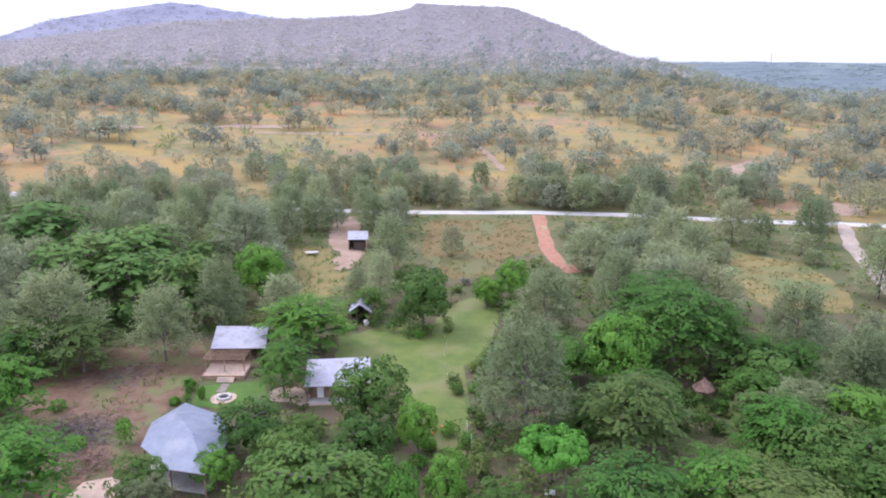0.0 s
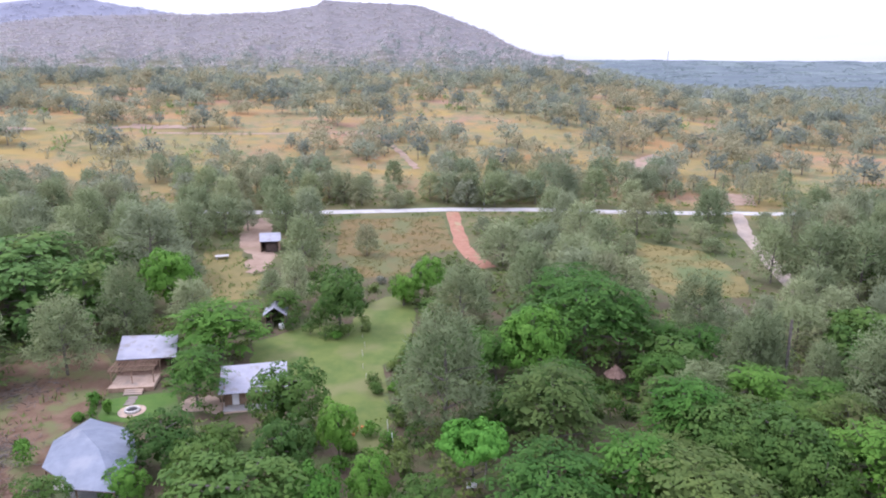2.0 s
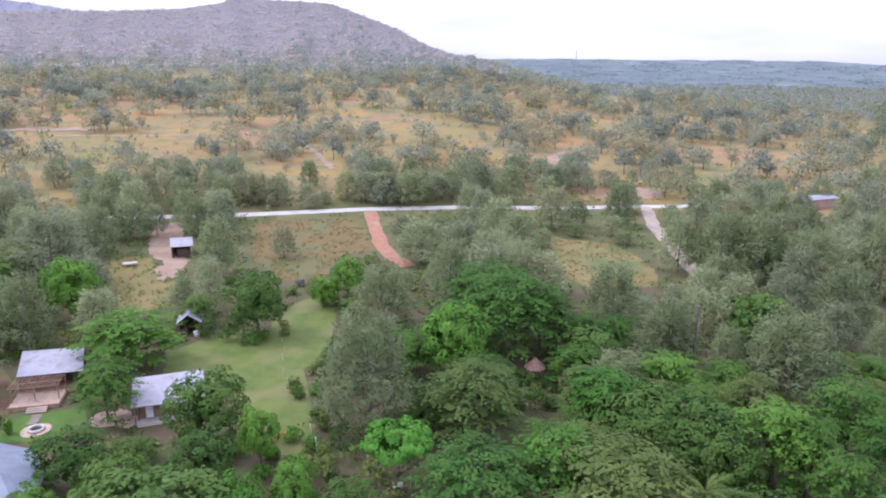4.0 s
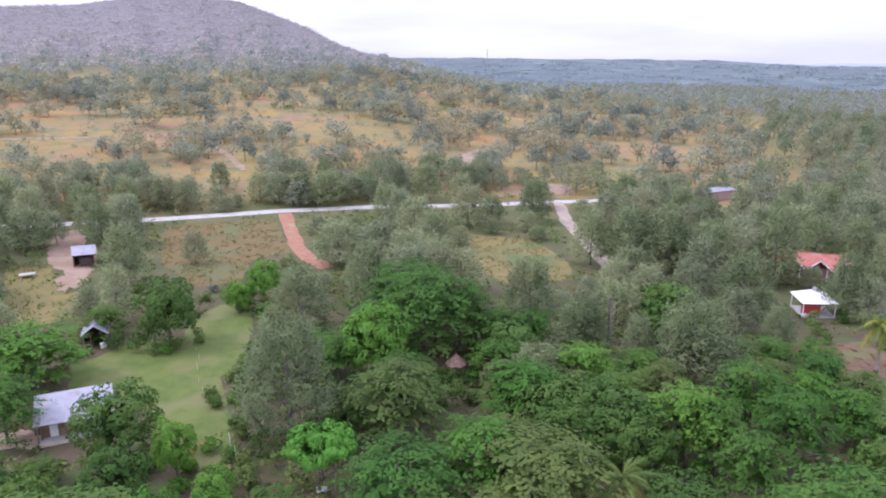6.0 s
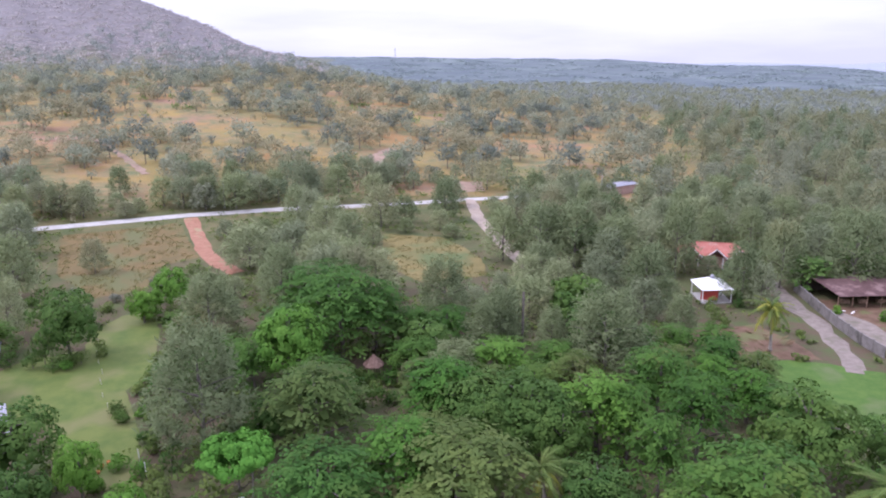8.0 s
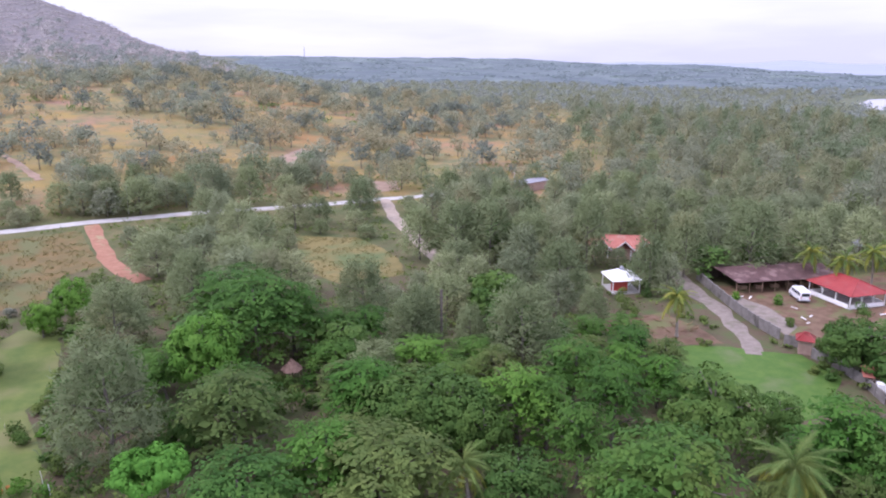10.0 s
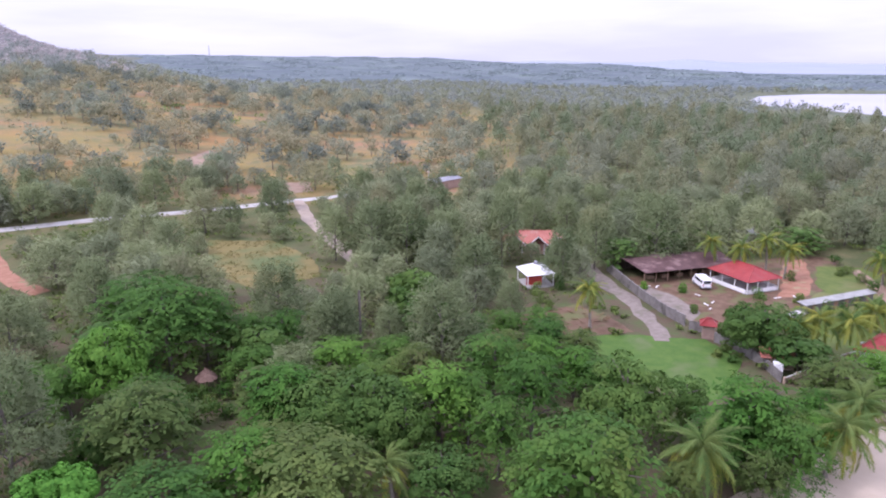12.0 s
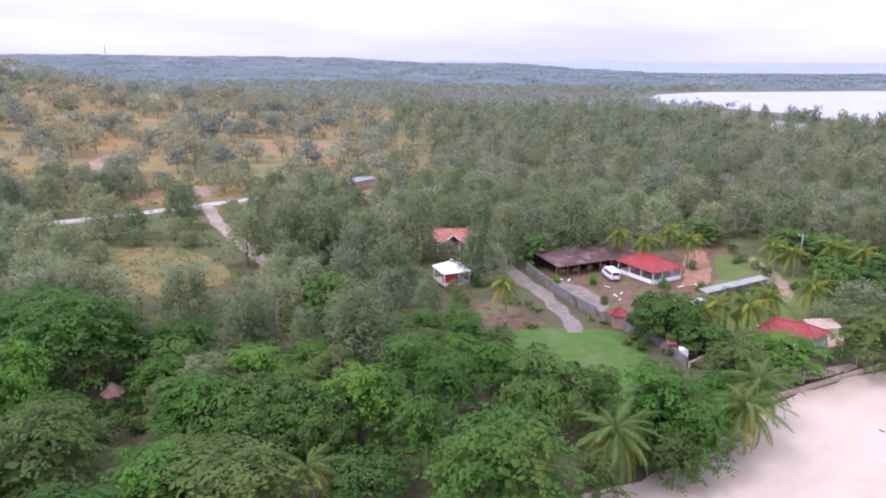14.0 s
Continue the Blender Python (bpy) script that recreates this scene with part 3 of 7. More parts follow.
patch("sand_path", [(167.6, 52.9), (169.8, 51.8), (161.5, 44.4), (152.1, 38.0), (142.0, 34.9), (140.1, 36.4), (148.6, 39.4), (157.4, 45.3)], M["pink_dirt"],
      "trodden tan path over a lawn", "path", lift=0.11, amount=0.5)
patch("gravel_yard", [(122.4, 78.6), (124.6, 76), (122.6, 68), (117.6, 60.5), (112, 59), (116.5, 70)], M["gravel"], "grey gravel yard inside a block wall", "ground", lift=0.06)
patch("resort_lawn", [(146, 51), (160, 50), (164, 40), (142, 26), (120, 28), (111, 35), (113, 41), (132, 50)], M["lawn"],
      "patchy green lawn under coconut palms", "lawn", lift=0.035, shown=False)
patch("bare_clearing", [(104, 262), (120.4, 278), (128, 269), (116, 246), (99.6, 242)], M["pink_dirt"], "bare pinkish soil clearing among trees", "ground", lift=0.15, cut=5, shown=False)
patch("junction_yard", [(119.5, 217), (128, 214), (122, 201), (114, 201)], M["pink_dirt"], "bare pale soil yard beside the junction", "ground", lift=0.12, cut=5, shown=False)
patch("bare_field", [(-166, 313), (-158, 322), (-142, 329), (-133, 325), (-152, 310)], M["pink_dirt"], "bare pinkish patch in the dry fields", "ground", lift=0.2, amount=5, step=2.5, cut=5)
patch("bare_hillside", [(-110, 333), (-99, 340), (-80, 341), (-64, 337), (-88, 330)], M["pink_dirt"], "bare reddish patch in the dry fields", "ground", lift=0.2, amount=6, step=2.5, cut=5)
BEACH = [(-300, 165), (-120, 92), (-40, 60), (0, 50), (35, 39), (52, 34.5), (60.5, 32.4), (66.6, 29.4), (73, 27.4), (81, 26.6), (90, 25.0), (99.8, 23.2),
         (103.8, 21.4), (118.0, 15.0), (140, 6), (250, -14), (250, -42), (110, -18), (70, -5), (0, 18), (-300, 118)]
patch("beach", BEACH, M["sand"], "wide pale pinkish sand beach with faint tracks", "beach", lift=0.05, cut=5.0)

# ---------- plants ----------
rng = np.random.default_rng(7)


def unit(v):
    return v / np.maximum(np.linalg.norm(v, axis=-1, keepdims=True), 1e-9)


def leaf_quads(c, size, up=0.8, out=None, wide=0.5, r=rng, soft=None, hold=0.6, spread=0.5, way=None):
    """Leaves as small folded diamonds round the points c: vertices, faces and normals. soft: the way each one's clump faces;
    hold: how far they lie along the clump's skin; way: the way their long axes run."""
    k = len(c)
    nrm = r.normal(size=(k, 3)) * spread
    nrm[:, 2] += up
    if out is not None:
        nrm += out * hold
    nrm = unit(nrm)
    t = unit(np.cross(nrm, r.normal(size=(k, 3))))
    if way is not None:
        along = way + r.normal(size=(k, 3)) * 0.25
        t = unit(along - nrm * (along * nrm).sum(1, keepdims=True) + t * 1e-3)
    b = np.cross(nrm, t)
    s = (size * r.uniform(0.65, 1.35, k))[:, None]
    p = np.stack([c - t * s, c + b * s * wide - nrm * s * 0.12, c + t * s, c - b * s * wide - nrm * s * 0.12], 1)
    face = soft if soft is not None else (out if out is not None else nrm)
    face = unit(unit(face) * 0.75 + nrm * 0.4 + np.array([0, 0, 0.25]))
    flip = (np.cross(p[:, 1] - p[:, 0], p[:, 2] - p[:, 0]) * face).sum(1) < 0
    p[flip] = p[flip][:, ::-1]
    return p.reshape(-1, 3), np.arange(4 * k).reshape(k, 4), np.repeat(face, 4, 0)


def blades(c, way, length, width, r=rng, soft=None, align=0.0):
    """Thin blades from the points c along way: one triangle each, with normals. align: how far they lie flat on their clump."""
    k = len(c)
    turn = r.normal(size=(k, 3)) * (1 - align)
    side = unit(np.cross(way, turn if soft is None else turn + unit(soft) * align * 1.6))
    ln = (length * r.uniform(0.6, 1.3, k))[:, None]
    p = np.stack([c - side * width, c + side * width, c + way * ln], 1)
    nrm = unit(np.cross(side, way))
    face = nrm if soft is None else unit(unit(soft) * 0.7 + np.array([0, 0, 0.6]))
    flip = (np.cross(p[:, 1] - p[:, 0], p[:, 2] - p[:, 0]) * face).sum(1) < 0
    p[flip] = p[flip][:, ::-1]
    return p.reshape(-1, 3), np.arange(3 * k).reshape(k, 3), np.repeat(face, 3, 0)


def with_core(shell, h, rad, r, low=0.25, k=170, size=0.62):
    """Adds the big inner leaves that close a crown to the view."""
    d = unit(r.normal(size=(k, 3)))
    c = d * np.array([rad * 0.58, rad * 0.58, h * (1 - low) * 0.30]) * r.uniform(0.3, 1, (k, 1)) + np.array([0, 0, h * (low + 0.42 * (1 - low))])
    p, f, nn = leaf_quads(c, size, up=0.6, wide=0.7, r=r, soft=d)
    return np.concatenate([shell[0], p]), np.concatenate([shell[1], f + len(shell[0])]), np.concatenate([shell[2], nn])


def crown_layered(h, rad, dens, size, r, shelves=58):
    """Drooping fans of leaves in tiers round the stem, with dark gaps between them."""
    cs, outs = [], []
    for i in range(shelves):
        f = (i + 0.5) / shelves
        a = i * 2.399 + r.uniform(-0.4, 0.4)
        tier = max(0, math.floor(f * 7 + r.uniform(-0.2, 0.2))) / 7
        z = h * (0.24 + 0.74 * (0.35 * f + 0.65 * tier) ** 0.8)
        reach = rad * math.sqrt(max(0.02, 1 - ((z / h - 0.34) / 0.70) ** 2)) * (0.30 + 0.70 * math.sqrt(r.uniform(0.1, 1)))
        lx, ly = rad * r.uniform(0.20, 0.34), rad * r.uniform(0.12, 0.20)
        k = int(62 * dens)
        u, v = np.sqrt(r.uniform(0, 1, k)), r.uniform(0, 6.283, k)
        qx, qy = u * np.cos(v), u * np.sin(v)
        edge = 1 + 0.35 * np.sin(v * 5 + i)          # the fan ends in fingers
        qx, qy = qx * edge, qy * edge
        tilt = r.uniform(-0.22, 0.12)
        qz = -0.10 * lx * (qx + 0.4) ** 2 - 0.35 * ly * qy ** 2 + tilt * lx * qx + r.normal(size=k) * 0.05
        ca, sa_ = math.cos(a), math.sin(a)
        ex, ey = reach * 0.78 + qx * lx, qy * ly
        cs.append(np.stack([ca * ex - sa_ * ey, sa_ * ex + ca * ey, z + qz], 1))
        ox, oy = 0.35 + 0.45 * qx, 0.6 * qy
        outs.append(np.stack([ca * ox - sa_ * oy, sa_ * ox + ca * oy, np.full(k, 0.85)], 1))
    c, o = np.concatenate(cs), np.concatenate(outs)
    return with_core(leaf_quads(c, size, up=0.5, out=o, wide=0.5, r=r, soft=o, hold=1.0, spread=0.22), h, rad, r, k=max(20, int(110 * min(1, dens * 1.5))), size=max(0.62, size * 1.5))


def crown_lobed(h, rad, dens, size, r, low=0.12, lobes=46, flat=1.0, core=110, lobe=(0.17, 0.30)):
    """Rounded tufts over an uneven crown, each a skin of leaves."""
    cs, outs = [], []
    mid = h * (low + 1) / 2 if low > 0.3 else h * 0.47
    vert = h * (1 - low) / 2 * (1 if low > 0.3 else 1.12)
    for i in range(lobes):
        z = -0.62 + 1.6 * (i + r.uniform(0, 1)) / lobes
        a = i * 2.399 + r.uniform(-0.5, 0.5)
        q = math.sqrt(max(0.03, 1 - min(1, abs(z)) ** 2))
        v = unit(np.array([math.cos(a) * q, math.sin(a) * q, z]))
        reach = r.uniform(0.56, 0.88)
        lr = rad * r.uniform(*lobe)
        o = np.array([v[0] * rad * reach, v[1] * rad * reach, mid + v[2] * vert * (reach - 0.04) * flat])
        k = max(5, int(76 * dens))
        d = unit(r.normal(size=(k, 3)) * np.array([1, 1, 0.9]) + v * 0.75 + np.array([0, 0, 0.35]))
        cs.append(o + d * lr * r.uniform(0.82, 1.08, (k, 1)) * np.array([1, 1, 0.78]))
        outs.append(d * 0.9 + v * 0.35)
    cs, outs = np.concatenate(cs), np.concatenate(outs)
    return with_core(leaf_quads(cs, size, up=0.15, out=unit(outs), wide=0.56, r=r, hold=1.0, spread=0.28), h, rad, r, low, core, max(0.62, size * 1.2))


def crown_casuarina(h, rad, dens, size, r, plumes=104, broad=1.0):
    """Ascending limbs that end in soft, pointed plumes of fine needles over a loose inner crown."""
    pts, ways, outs = [], [], []
    for i in range(plumes):
        f = (i + r.uniform(0, 1)) / plumes
        a = i * 2.399 + r.uniform(-0.5, 0.5)
        z = h * (0.16 + 0.74 * f)
        reach = rad * (1.0 - 0.76 * max(0, f - 0.12) ** 1.3) * (0.40 + 0.60 * math.sqrt(r.uniform(0.05, 1))) * (0.70 + 0.30 * min(1, f * 5))
        ca, sa_ = math.cos(a), math.sin(a)
        axis = unit(np.array([ca * (0.95 - 0.5 * f), sa_ * (0.95 - 0.5 * f), 0.15 + 0.75 * f + r.uniform(-0.25, 0.25)]))
        long = rad * r.uniform(0.20, 0.34)
        o = np.array([ca * reach * 0.78, sa_ * reach * 0.78, z])
        k = int(74 * dens)
        v = unit(r.normal(size=(k, 3))) * r.uniform(0.25, 1.0, (k, 1))
        along = (v @ axis)[:, None]
        side = v - axis * along
        pts.append(o + axis * along * long + side * long * 0.55 * (1.0 - 0.45 * along))
        ways.append(unit(axis * 0.45 + side * 0.7 + r.normal(size=(k, 3)) * 0.5))
        outs.append(side * 0.5 + axis * (0.15 + 0.4 * along) + np.array([ca * 0.45, sa_ * 0.45, 0.5]))
    k = int(620 * dens)
    core = unit(r.normal(size=(k, 3)))
    pts.append(core * np.array([rad * 0.60, rad * 0.60, h * 0.34]) * r.uniform(0.3, 1, (k, 1)) + np.array([0, 0, h * 0.5]))
    ways.append(unit(core + np.array([0, 0, 0.6])))
    outs.append(core)
    return blades(np.concatenate(pts), np.concatenate(ways), size * 1.9, size * 0.27 * broad, r=r, soft=np.concatenate(outs), align=0.3)


def trunk_mesh(h, rad, r, thick=0.22, limbs=6, lean=0.03, top=0.8):
    """A tapered trunk with a few limbs, as six-sided tubes."""
    bm = bmesh.new()

    def tube(a, b, ra, rb, bend):
        a, b = Vector(a), Vector(b)
        prev = None
        for i in range(3):
            f = i / 2
            c = a.lerp(b, f) + Vector(bend) * math.sin(math.pi * f)
            w = ra + (rb - ra) * f
            ax = (b - a).normalized()
            s = ax.orthogonal().normalized()
            t = ax.cross(s)
            ring = [bm.verts.new(c + (s * math.cos(k * 1.2566) + t * math.sin(k * 1.2566)) * w) for k in range(5)]
            if prev:
                for k in range(5):
                    bm.faces.new((prev[k], prev[(k + 1) % 5], ring[(k + 1) % 5], ring[k]))
            prev = ring
    tip = (r.normal() * lean * h, r.normal() * lean * h, h * top)
    tube((0, 0, -0.15), tip, thick, thick * 0.3, (r.normal() * 0.15, r.normal() * 0.15, 0))
    for i in range(limbs):
        f = 0.3 + 0.5 * i / max(1, limbs - 1)
        a = i * 2.4 + r.uniform(0, 0.6)
        base = Vector((0, 0, -0.15)).lerp(Vector(tip), f)
        end = base + Vector((math.cos(a) * rad * 0.62, math.sin(a) * rad * 0.62, h * 0.13))
        tube(base, end, thick * 0.45, thick * 0.12, (0, 0, 0.1))
    return bm


def tree_proto(kind, h, rad, dens, size, seed, label, material):
    """A tree standing at the origin far below the land, to be copied from: an Empty with trunk and crown."""
    r = np.random.default_rng(seed)
    root = new(kind_names[kind])
    tagged(root, label, "tree")
    if kind == "casuarina":
        vf = crown_casuarina(h, rad, dens, size, r)
        bm = trunk_mesh(h, rad, r, 0.22, 7, 0.02, 0.66)
    elif kind == "layered":
        vf = crown_layered(h, rad, dens, size, r)
        bm = trunk_mesh(h, rad, r, 0.28, 7)
    elif kind == "parasol":
        vf = crown_lobed(h, rad, dens, size, r, low=0.46, lobes=70, flat=0.8, lobe=(0.14, 0.22))
        bm = trunk_mesh(h, rad, r, 0.16, 7, 0.0, 0.62)
    else:
        vf = crown_lobed(h, rad, dens, size, r)
        bm = trunk_mesh(h, rad, r, 0.26, 6)
    part("trunk", bm, M["bark"], root)
    mesh_object("crown", vf[0], vf[1], material, root, normals=vf[2])
    return root


kind_names = {"casuarina": "casuarina_tree", "layered": "tropical_almond_tree", "mango": "broadleaf_tree", "bright": "light_green_tree",
              "parasol": "umbrella_tree"}
kind_labels = {"casuarina": "tall feathery grey-green casuarina tree with fine needles",
               "layered": "dark green tropical almond tree with tiered horizontal branches",
               "mango": "dense rounded dark green broadleaf tree", "bright": "light yellowish green rounded broadleaf tree",
               "parasol": "vivid green umbrella-shaped tree on a thin trunk"}
SIZE = {"casuarina": (13.0, 6.0), "layered": (10.5, 6.0), "mango": (10.0, 4.6), "bright": (10.0, 4.6), "parasol": (8.5, 3.8)}
PROTOS = {}
for kind, variants in (("casuarina", 4), ("layered", 4), ("mango", 3), ("bright", 2), ("parasol", 1)):
    for v in range(variants):
        h, rad = SIZE[kind]
        size = {"casuarina": 0.31, "layered": 0.215, "mango": 0.21, "bright": 0.23, "parasol": 0.19}[kind]
        dens = {"parasol": 1.1, "casuarina": 0.72, "layered": 1.22}.get(kind, 1.1)
        PROTOS.setdefault(kind, []).append(tree_proto(kind, h, rad, dens, size, 100 + v * 7 + len(kind), kind_labels[kind], M[("layered", "layered", "layered_olive", "layered_fresh")[v] if kind == "layered" else kind]))
FAR_PROTOS = {}
for kind, variants in (("casuarina", 3), ("layered", 2), ("mango", 1)):
    for v in range(variants):
        h, rad = SIZE[kind]
        size = {"casuarina": 0.44, "layered": 0.5, "mango": 0.5}[kind]
        FAR_PROTOS.setdefault(kind, []).append(tree_proto(kind, h, rad, {"casuarina": 0.33}.get(kind, 0.30), size, 300 + v * 5 + len(kind),
                                                          kind_labels[kind], M[("coast", "casuarina", "casuarina_light")[v] if kind == "casuarina" else {"layered": "layered_light"}.get(kind, kind)]))
used = set()
PLACED = []   # x, y, crown radius of every tree


def plant(kind, x, y, h, rad, protos=PROTOS, turn=None):
    p = protos[kind][int(rng.integers(len(protos[kind])))]
    rad *= 1.2 if kind in ("layered", "fresh") else 1.08
    bh, br = SIZE[kind]
    m = pose(x, y, gz(x, y), 0, 0, rng.uniform(0, 360) if turn is None else turn) @ Matrix.Diagonal((rad / br, rad / br, h / bh, 1))
    PLACED.append((x, y, rad / 1.1))
    if p.name in used:
        return copy_thing(p, m @ Matrix.Diagonal((*[1 / v for v in p.scale], 1)))
    used.add(p.name)
    p.matrix_basis = m
    return p


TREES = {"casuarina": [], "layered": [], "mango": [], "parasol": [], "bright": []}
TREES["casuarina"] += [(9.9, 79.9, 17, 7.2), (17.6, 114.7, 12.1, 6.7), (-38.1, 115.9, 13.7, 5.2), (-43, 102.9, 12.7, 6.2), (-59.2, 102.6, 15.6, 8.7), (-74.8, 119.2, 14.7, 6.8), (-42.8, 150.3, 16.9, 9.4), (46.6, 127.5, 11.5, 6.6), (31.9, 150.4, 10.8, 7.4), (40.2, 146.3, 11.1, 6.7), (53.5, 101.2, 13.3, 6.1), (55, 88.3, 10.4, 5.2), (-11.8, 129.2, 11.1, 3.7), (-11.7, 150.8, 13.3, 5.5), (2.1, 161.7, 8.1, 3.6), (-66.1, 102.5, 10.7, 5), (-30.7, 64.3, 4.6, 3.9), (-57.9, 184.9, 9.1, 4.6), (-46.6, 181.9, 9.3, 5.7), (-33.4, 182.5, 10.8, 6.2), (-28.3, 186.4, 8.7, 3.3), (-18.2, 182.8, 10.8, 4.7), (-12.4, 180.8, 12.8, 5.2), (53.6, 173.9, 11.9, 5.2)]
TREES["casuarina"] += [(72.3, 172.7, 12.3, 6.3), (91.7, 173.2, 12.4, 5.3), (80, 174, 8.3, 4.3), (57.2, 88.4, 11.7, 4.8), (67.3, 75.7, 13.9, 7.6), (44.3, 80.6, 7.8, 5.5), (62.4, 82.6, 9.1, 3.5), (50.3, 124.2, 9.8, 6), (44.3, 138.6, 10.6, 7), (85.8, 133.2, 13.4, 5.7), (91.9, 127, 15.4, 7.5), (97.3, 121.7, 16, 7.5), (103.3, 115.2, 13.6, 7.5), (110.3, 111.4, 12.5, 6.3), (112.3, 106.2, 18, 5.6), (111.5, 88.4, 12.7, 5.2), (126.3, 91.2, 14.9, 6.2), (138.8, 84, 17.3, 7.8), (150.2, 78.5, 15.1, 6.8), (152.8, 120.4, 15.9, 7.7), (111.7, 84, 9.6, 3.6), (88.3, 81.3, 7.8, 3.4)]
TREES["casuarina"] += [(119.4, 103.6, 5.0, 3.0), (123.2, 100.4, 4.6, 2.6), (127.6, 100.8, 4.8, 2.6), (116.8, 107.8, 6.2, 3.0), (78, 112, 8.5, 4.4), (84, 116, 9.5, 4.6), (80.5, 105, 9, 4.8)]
TREES["layered"] += [(69, 64.5, 8.3, 4), (72.1, 60.4, 8.1, 4), (73.1, 55.1, 8, 3.9), (73.2, 49.7, 7.8, 4.2), (-21.7, 106.3, 9.9, 7.7), (-21.9, 90.6, 8.9, 4.1), (-13.3, 122.5, 6.1, 3.2), (21.8, 72.3, 12.2, 6.4), (17.4, 57.9, 10, 6.2), (26.8, 60, 10.1, 5.4), (37.3, 74.7, 8.7, 4.5), (34.2, 97.9, 15.2, 7.7), (39.7, 98, 12.6, 5.3), (-85.3, 148.5, 16, 10.9), (-63.6, 131.4, 14.5, 9.4), (-55.5, 121.1, 13, 7), (-45.9, 119.8, 13.4, 5.7), (-53.7, 98.6, 8.7, 5.6), (-61.3, 98.5, 8.7, 5.3), (-62.7, 145.6, 12.2, 7.6), (-68.3, 122.2, 14.5, 6.8), (37.6, 72, 10, 5.6), (51.1, 57.9, 11, 5.4), (61.3, 59.2, 11.9, 4.8)]
TREES["layered"] += [(60.5, 51.6, 12, 4.1), (30.3, 54.4, 10.3, 7.5), (48.6, 34.3, 14.6, 6.9), (72.8, 30.6, 12.1, 5.8), (70.3, 24.7, 10.4, 3.6), (105.2, 26.2, 7.2, 6.0), (115, 17.3, 10.4, 5.7), (35.3, 111.8, 12.3, 7.7), (51, 94.9, 7.3, 4), (45.3, 98, 7.1, 4.5), (129.6, 87.3, 7.9, 4.4), (85.5, 28.2, 7.3, 3.2), (47.7, 39.2, 10.6, 3.4), (70, 32.1, 8.1, 4.1), (75, 29.1, 9.7, 4.2), (78.2, 25.6, 7.9, 3.6), (59.2, 30.4, 7.1, 2.7), (94.6, 29.1, 8.2, 5), (67.4, 26.1, 7.1, 2.9), (50.7, 47.9, 10.8, 3.4), (53.4, 55.5, 10.3, 3.4)]
TREES["mango"] += [(-3.3, 116.2, 13.1, 4.8), (-8.9, 81.3, 11, 4.6), (-22.3, 75.3, 7.9, 4), (-32, 66.2, 6, 3), (-12.5, 60.7, 9.8, 7.5), (-8.5, 70.5, 9, 3.5), (5.7, 61.7, 6.2, 3), (40.4, 69.6, 9.6, 6), (43.2, 64.6, 9.2, 5.5), (66.3, 42.1, 13.2, 5.5), (44.5, 62.5, 10.4, 5.7), (107, 44.7, 9.2, 5.7), (39.2, 63.9, 9, 4), (45.3, 57.3, 9, 3.6), (106.2, 47.3, 7.9, 3.8), (76.4, 40.1, 7.9, 3)]
TREES["layered"] += [(84.2, 70.5, 6.6, 3.6), (80.6, 66.0, 7.0, 3.8), (81.4, 60.2, 6.6, 3.4), (79.6, 73.8, 6.4, 3.4)]
PROTOS["fresh"], SIZE["fresh"] = [PROTOS["layered"][3]], SIZE["layered"]
TREES["fresh"] = [(-54, 80.9, 10.7, 4.8), (-42.4, 61.6, 11.5, 6.6), (-47.5, 66.5, 8.0, 4.0)]
TREES["bright"] += [(8.3, 127.5, 7, 2.5), (-34.8, 130.4, 13.4, 4.9), (13.2, 130.6, 9.6, 3.4), (24, 92.2, 13.4, 5), (-24.6, 68.5, 5.9, 2.2), (-2.9, 74.7, 8.9, 2.4), (0.4, 64.5, 7.7, 2.4), (-4.7, 60.8, 9.2, 2.8)]
TREES["layered"] += [(19.4, 93.4, 8.2, 4.2), (44.6, 70.8, 8.0, 3.8), (26.6, 96.0, 8.0, 4.0), (49.0, 68.2, 8.4, 3.8)]
TREES["parasol"] += [(11.6, 67, 8.5, 3.8)]
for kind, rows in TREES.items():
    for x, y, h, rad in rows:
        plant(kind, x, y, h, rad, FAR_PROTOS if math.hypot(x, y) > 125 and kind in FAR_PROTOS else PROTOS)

# coconut palms: each with its own lean; fronds are parts


def frond_mesh(length, r):
    """One arching frond: a midrib with drooping leaflets on both sides."""
    verts, faces = [], []
    k = 16
    rib = []
    for i in range(k + 1):
        f = i / k
        rib.append(Vector((length * (f - 0.12 * f * f), 0, length * (0.46 * f - 1.12 * f * f))))
    for i in range(k):
        a, b = rib[i], rib[i + 1]
        i0 = len(verts)
        verts += [a + Vector((0, 0.03, 0)), a - Vector((0, 0.03, 0)), b - Vector((0, 0.03, 0)), b + Vector((0, 0.03, 0))]
        faces.append((i0, i0 + 1, i0 + 2, i0 + 3))
        if i < 2:
            continue
        f = i / k
        ln = length * 0.27 * math.sin(math.pi * min(1, 0.25 + 0.72 * f)) + 0.12
        for side in (-1, 1):
            for o in (0.02, 0.22, 0.42, 0.62, 0.82):
                p = a.lerp(b, o)
                tip = p + Vector((ln * (0.45 + 0.25 * r.uniform()), side * ln * (0.35 + 0.3 * r.uniform()), -ln * (0.6 + 0.5 * r.uniform())))
                i0 = len(verts)
                verts += [p, p + (b - a) * 0.27, tip]
                faces.append((i0, i0 + 1, i0 + 2))
    return [tuple(v) for v in verts], faces


frond_data = []
for s in range(6):
    v, f = frond_mesh(3.6, np.random.default_rng(40 + s))
    me = bpy.data.meshes.new("frond")
    me.from_pydata(v, [], f)
    me.materials.append(M["palm" if s < 3 else "palm_yellow"])
    frond_data.append(me)
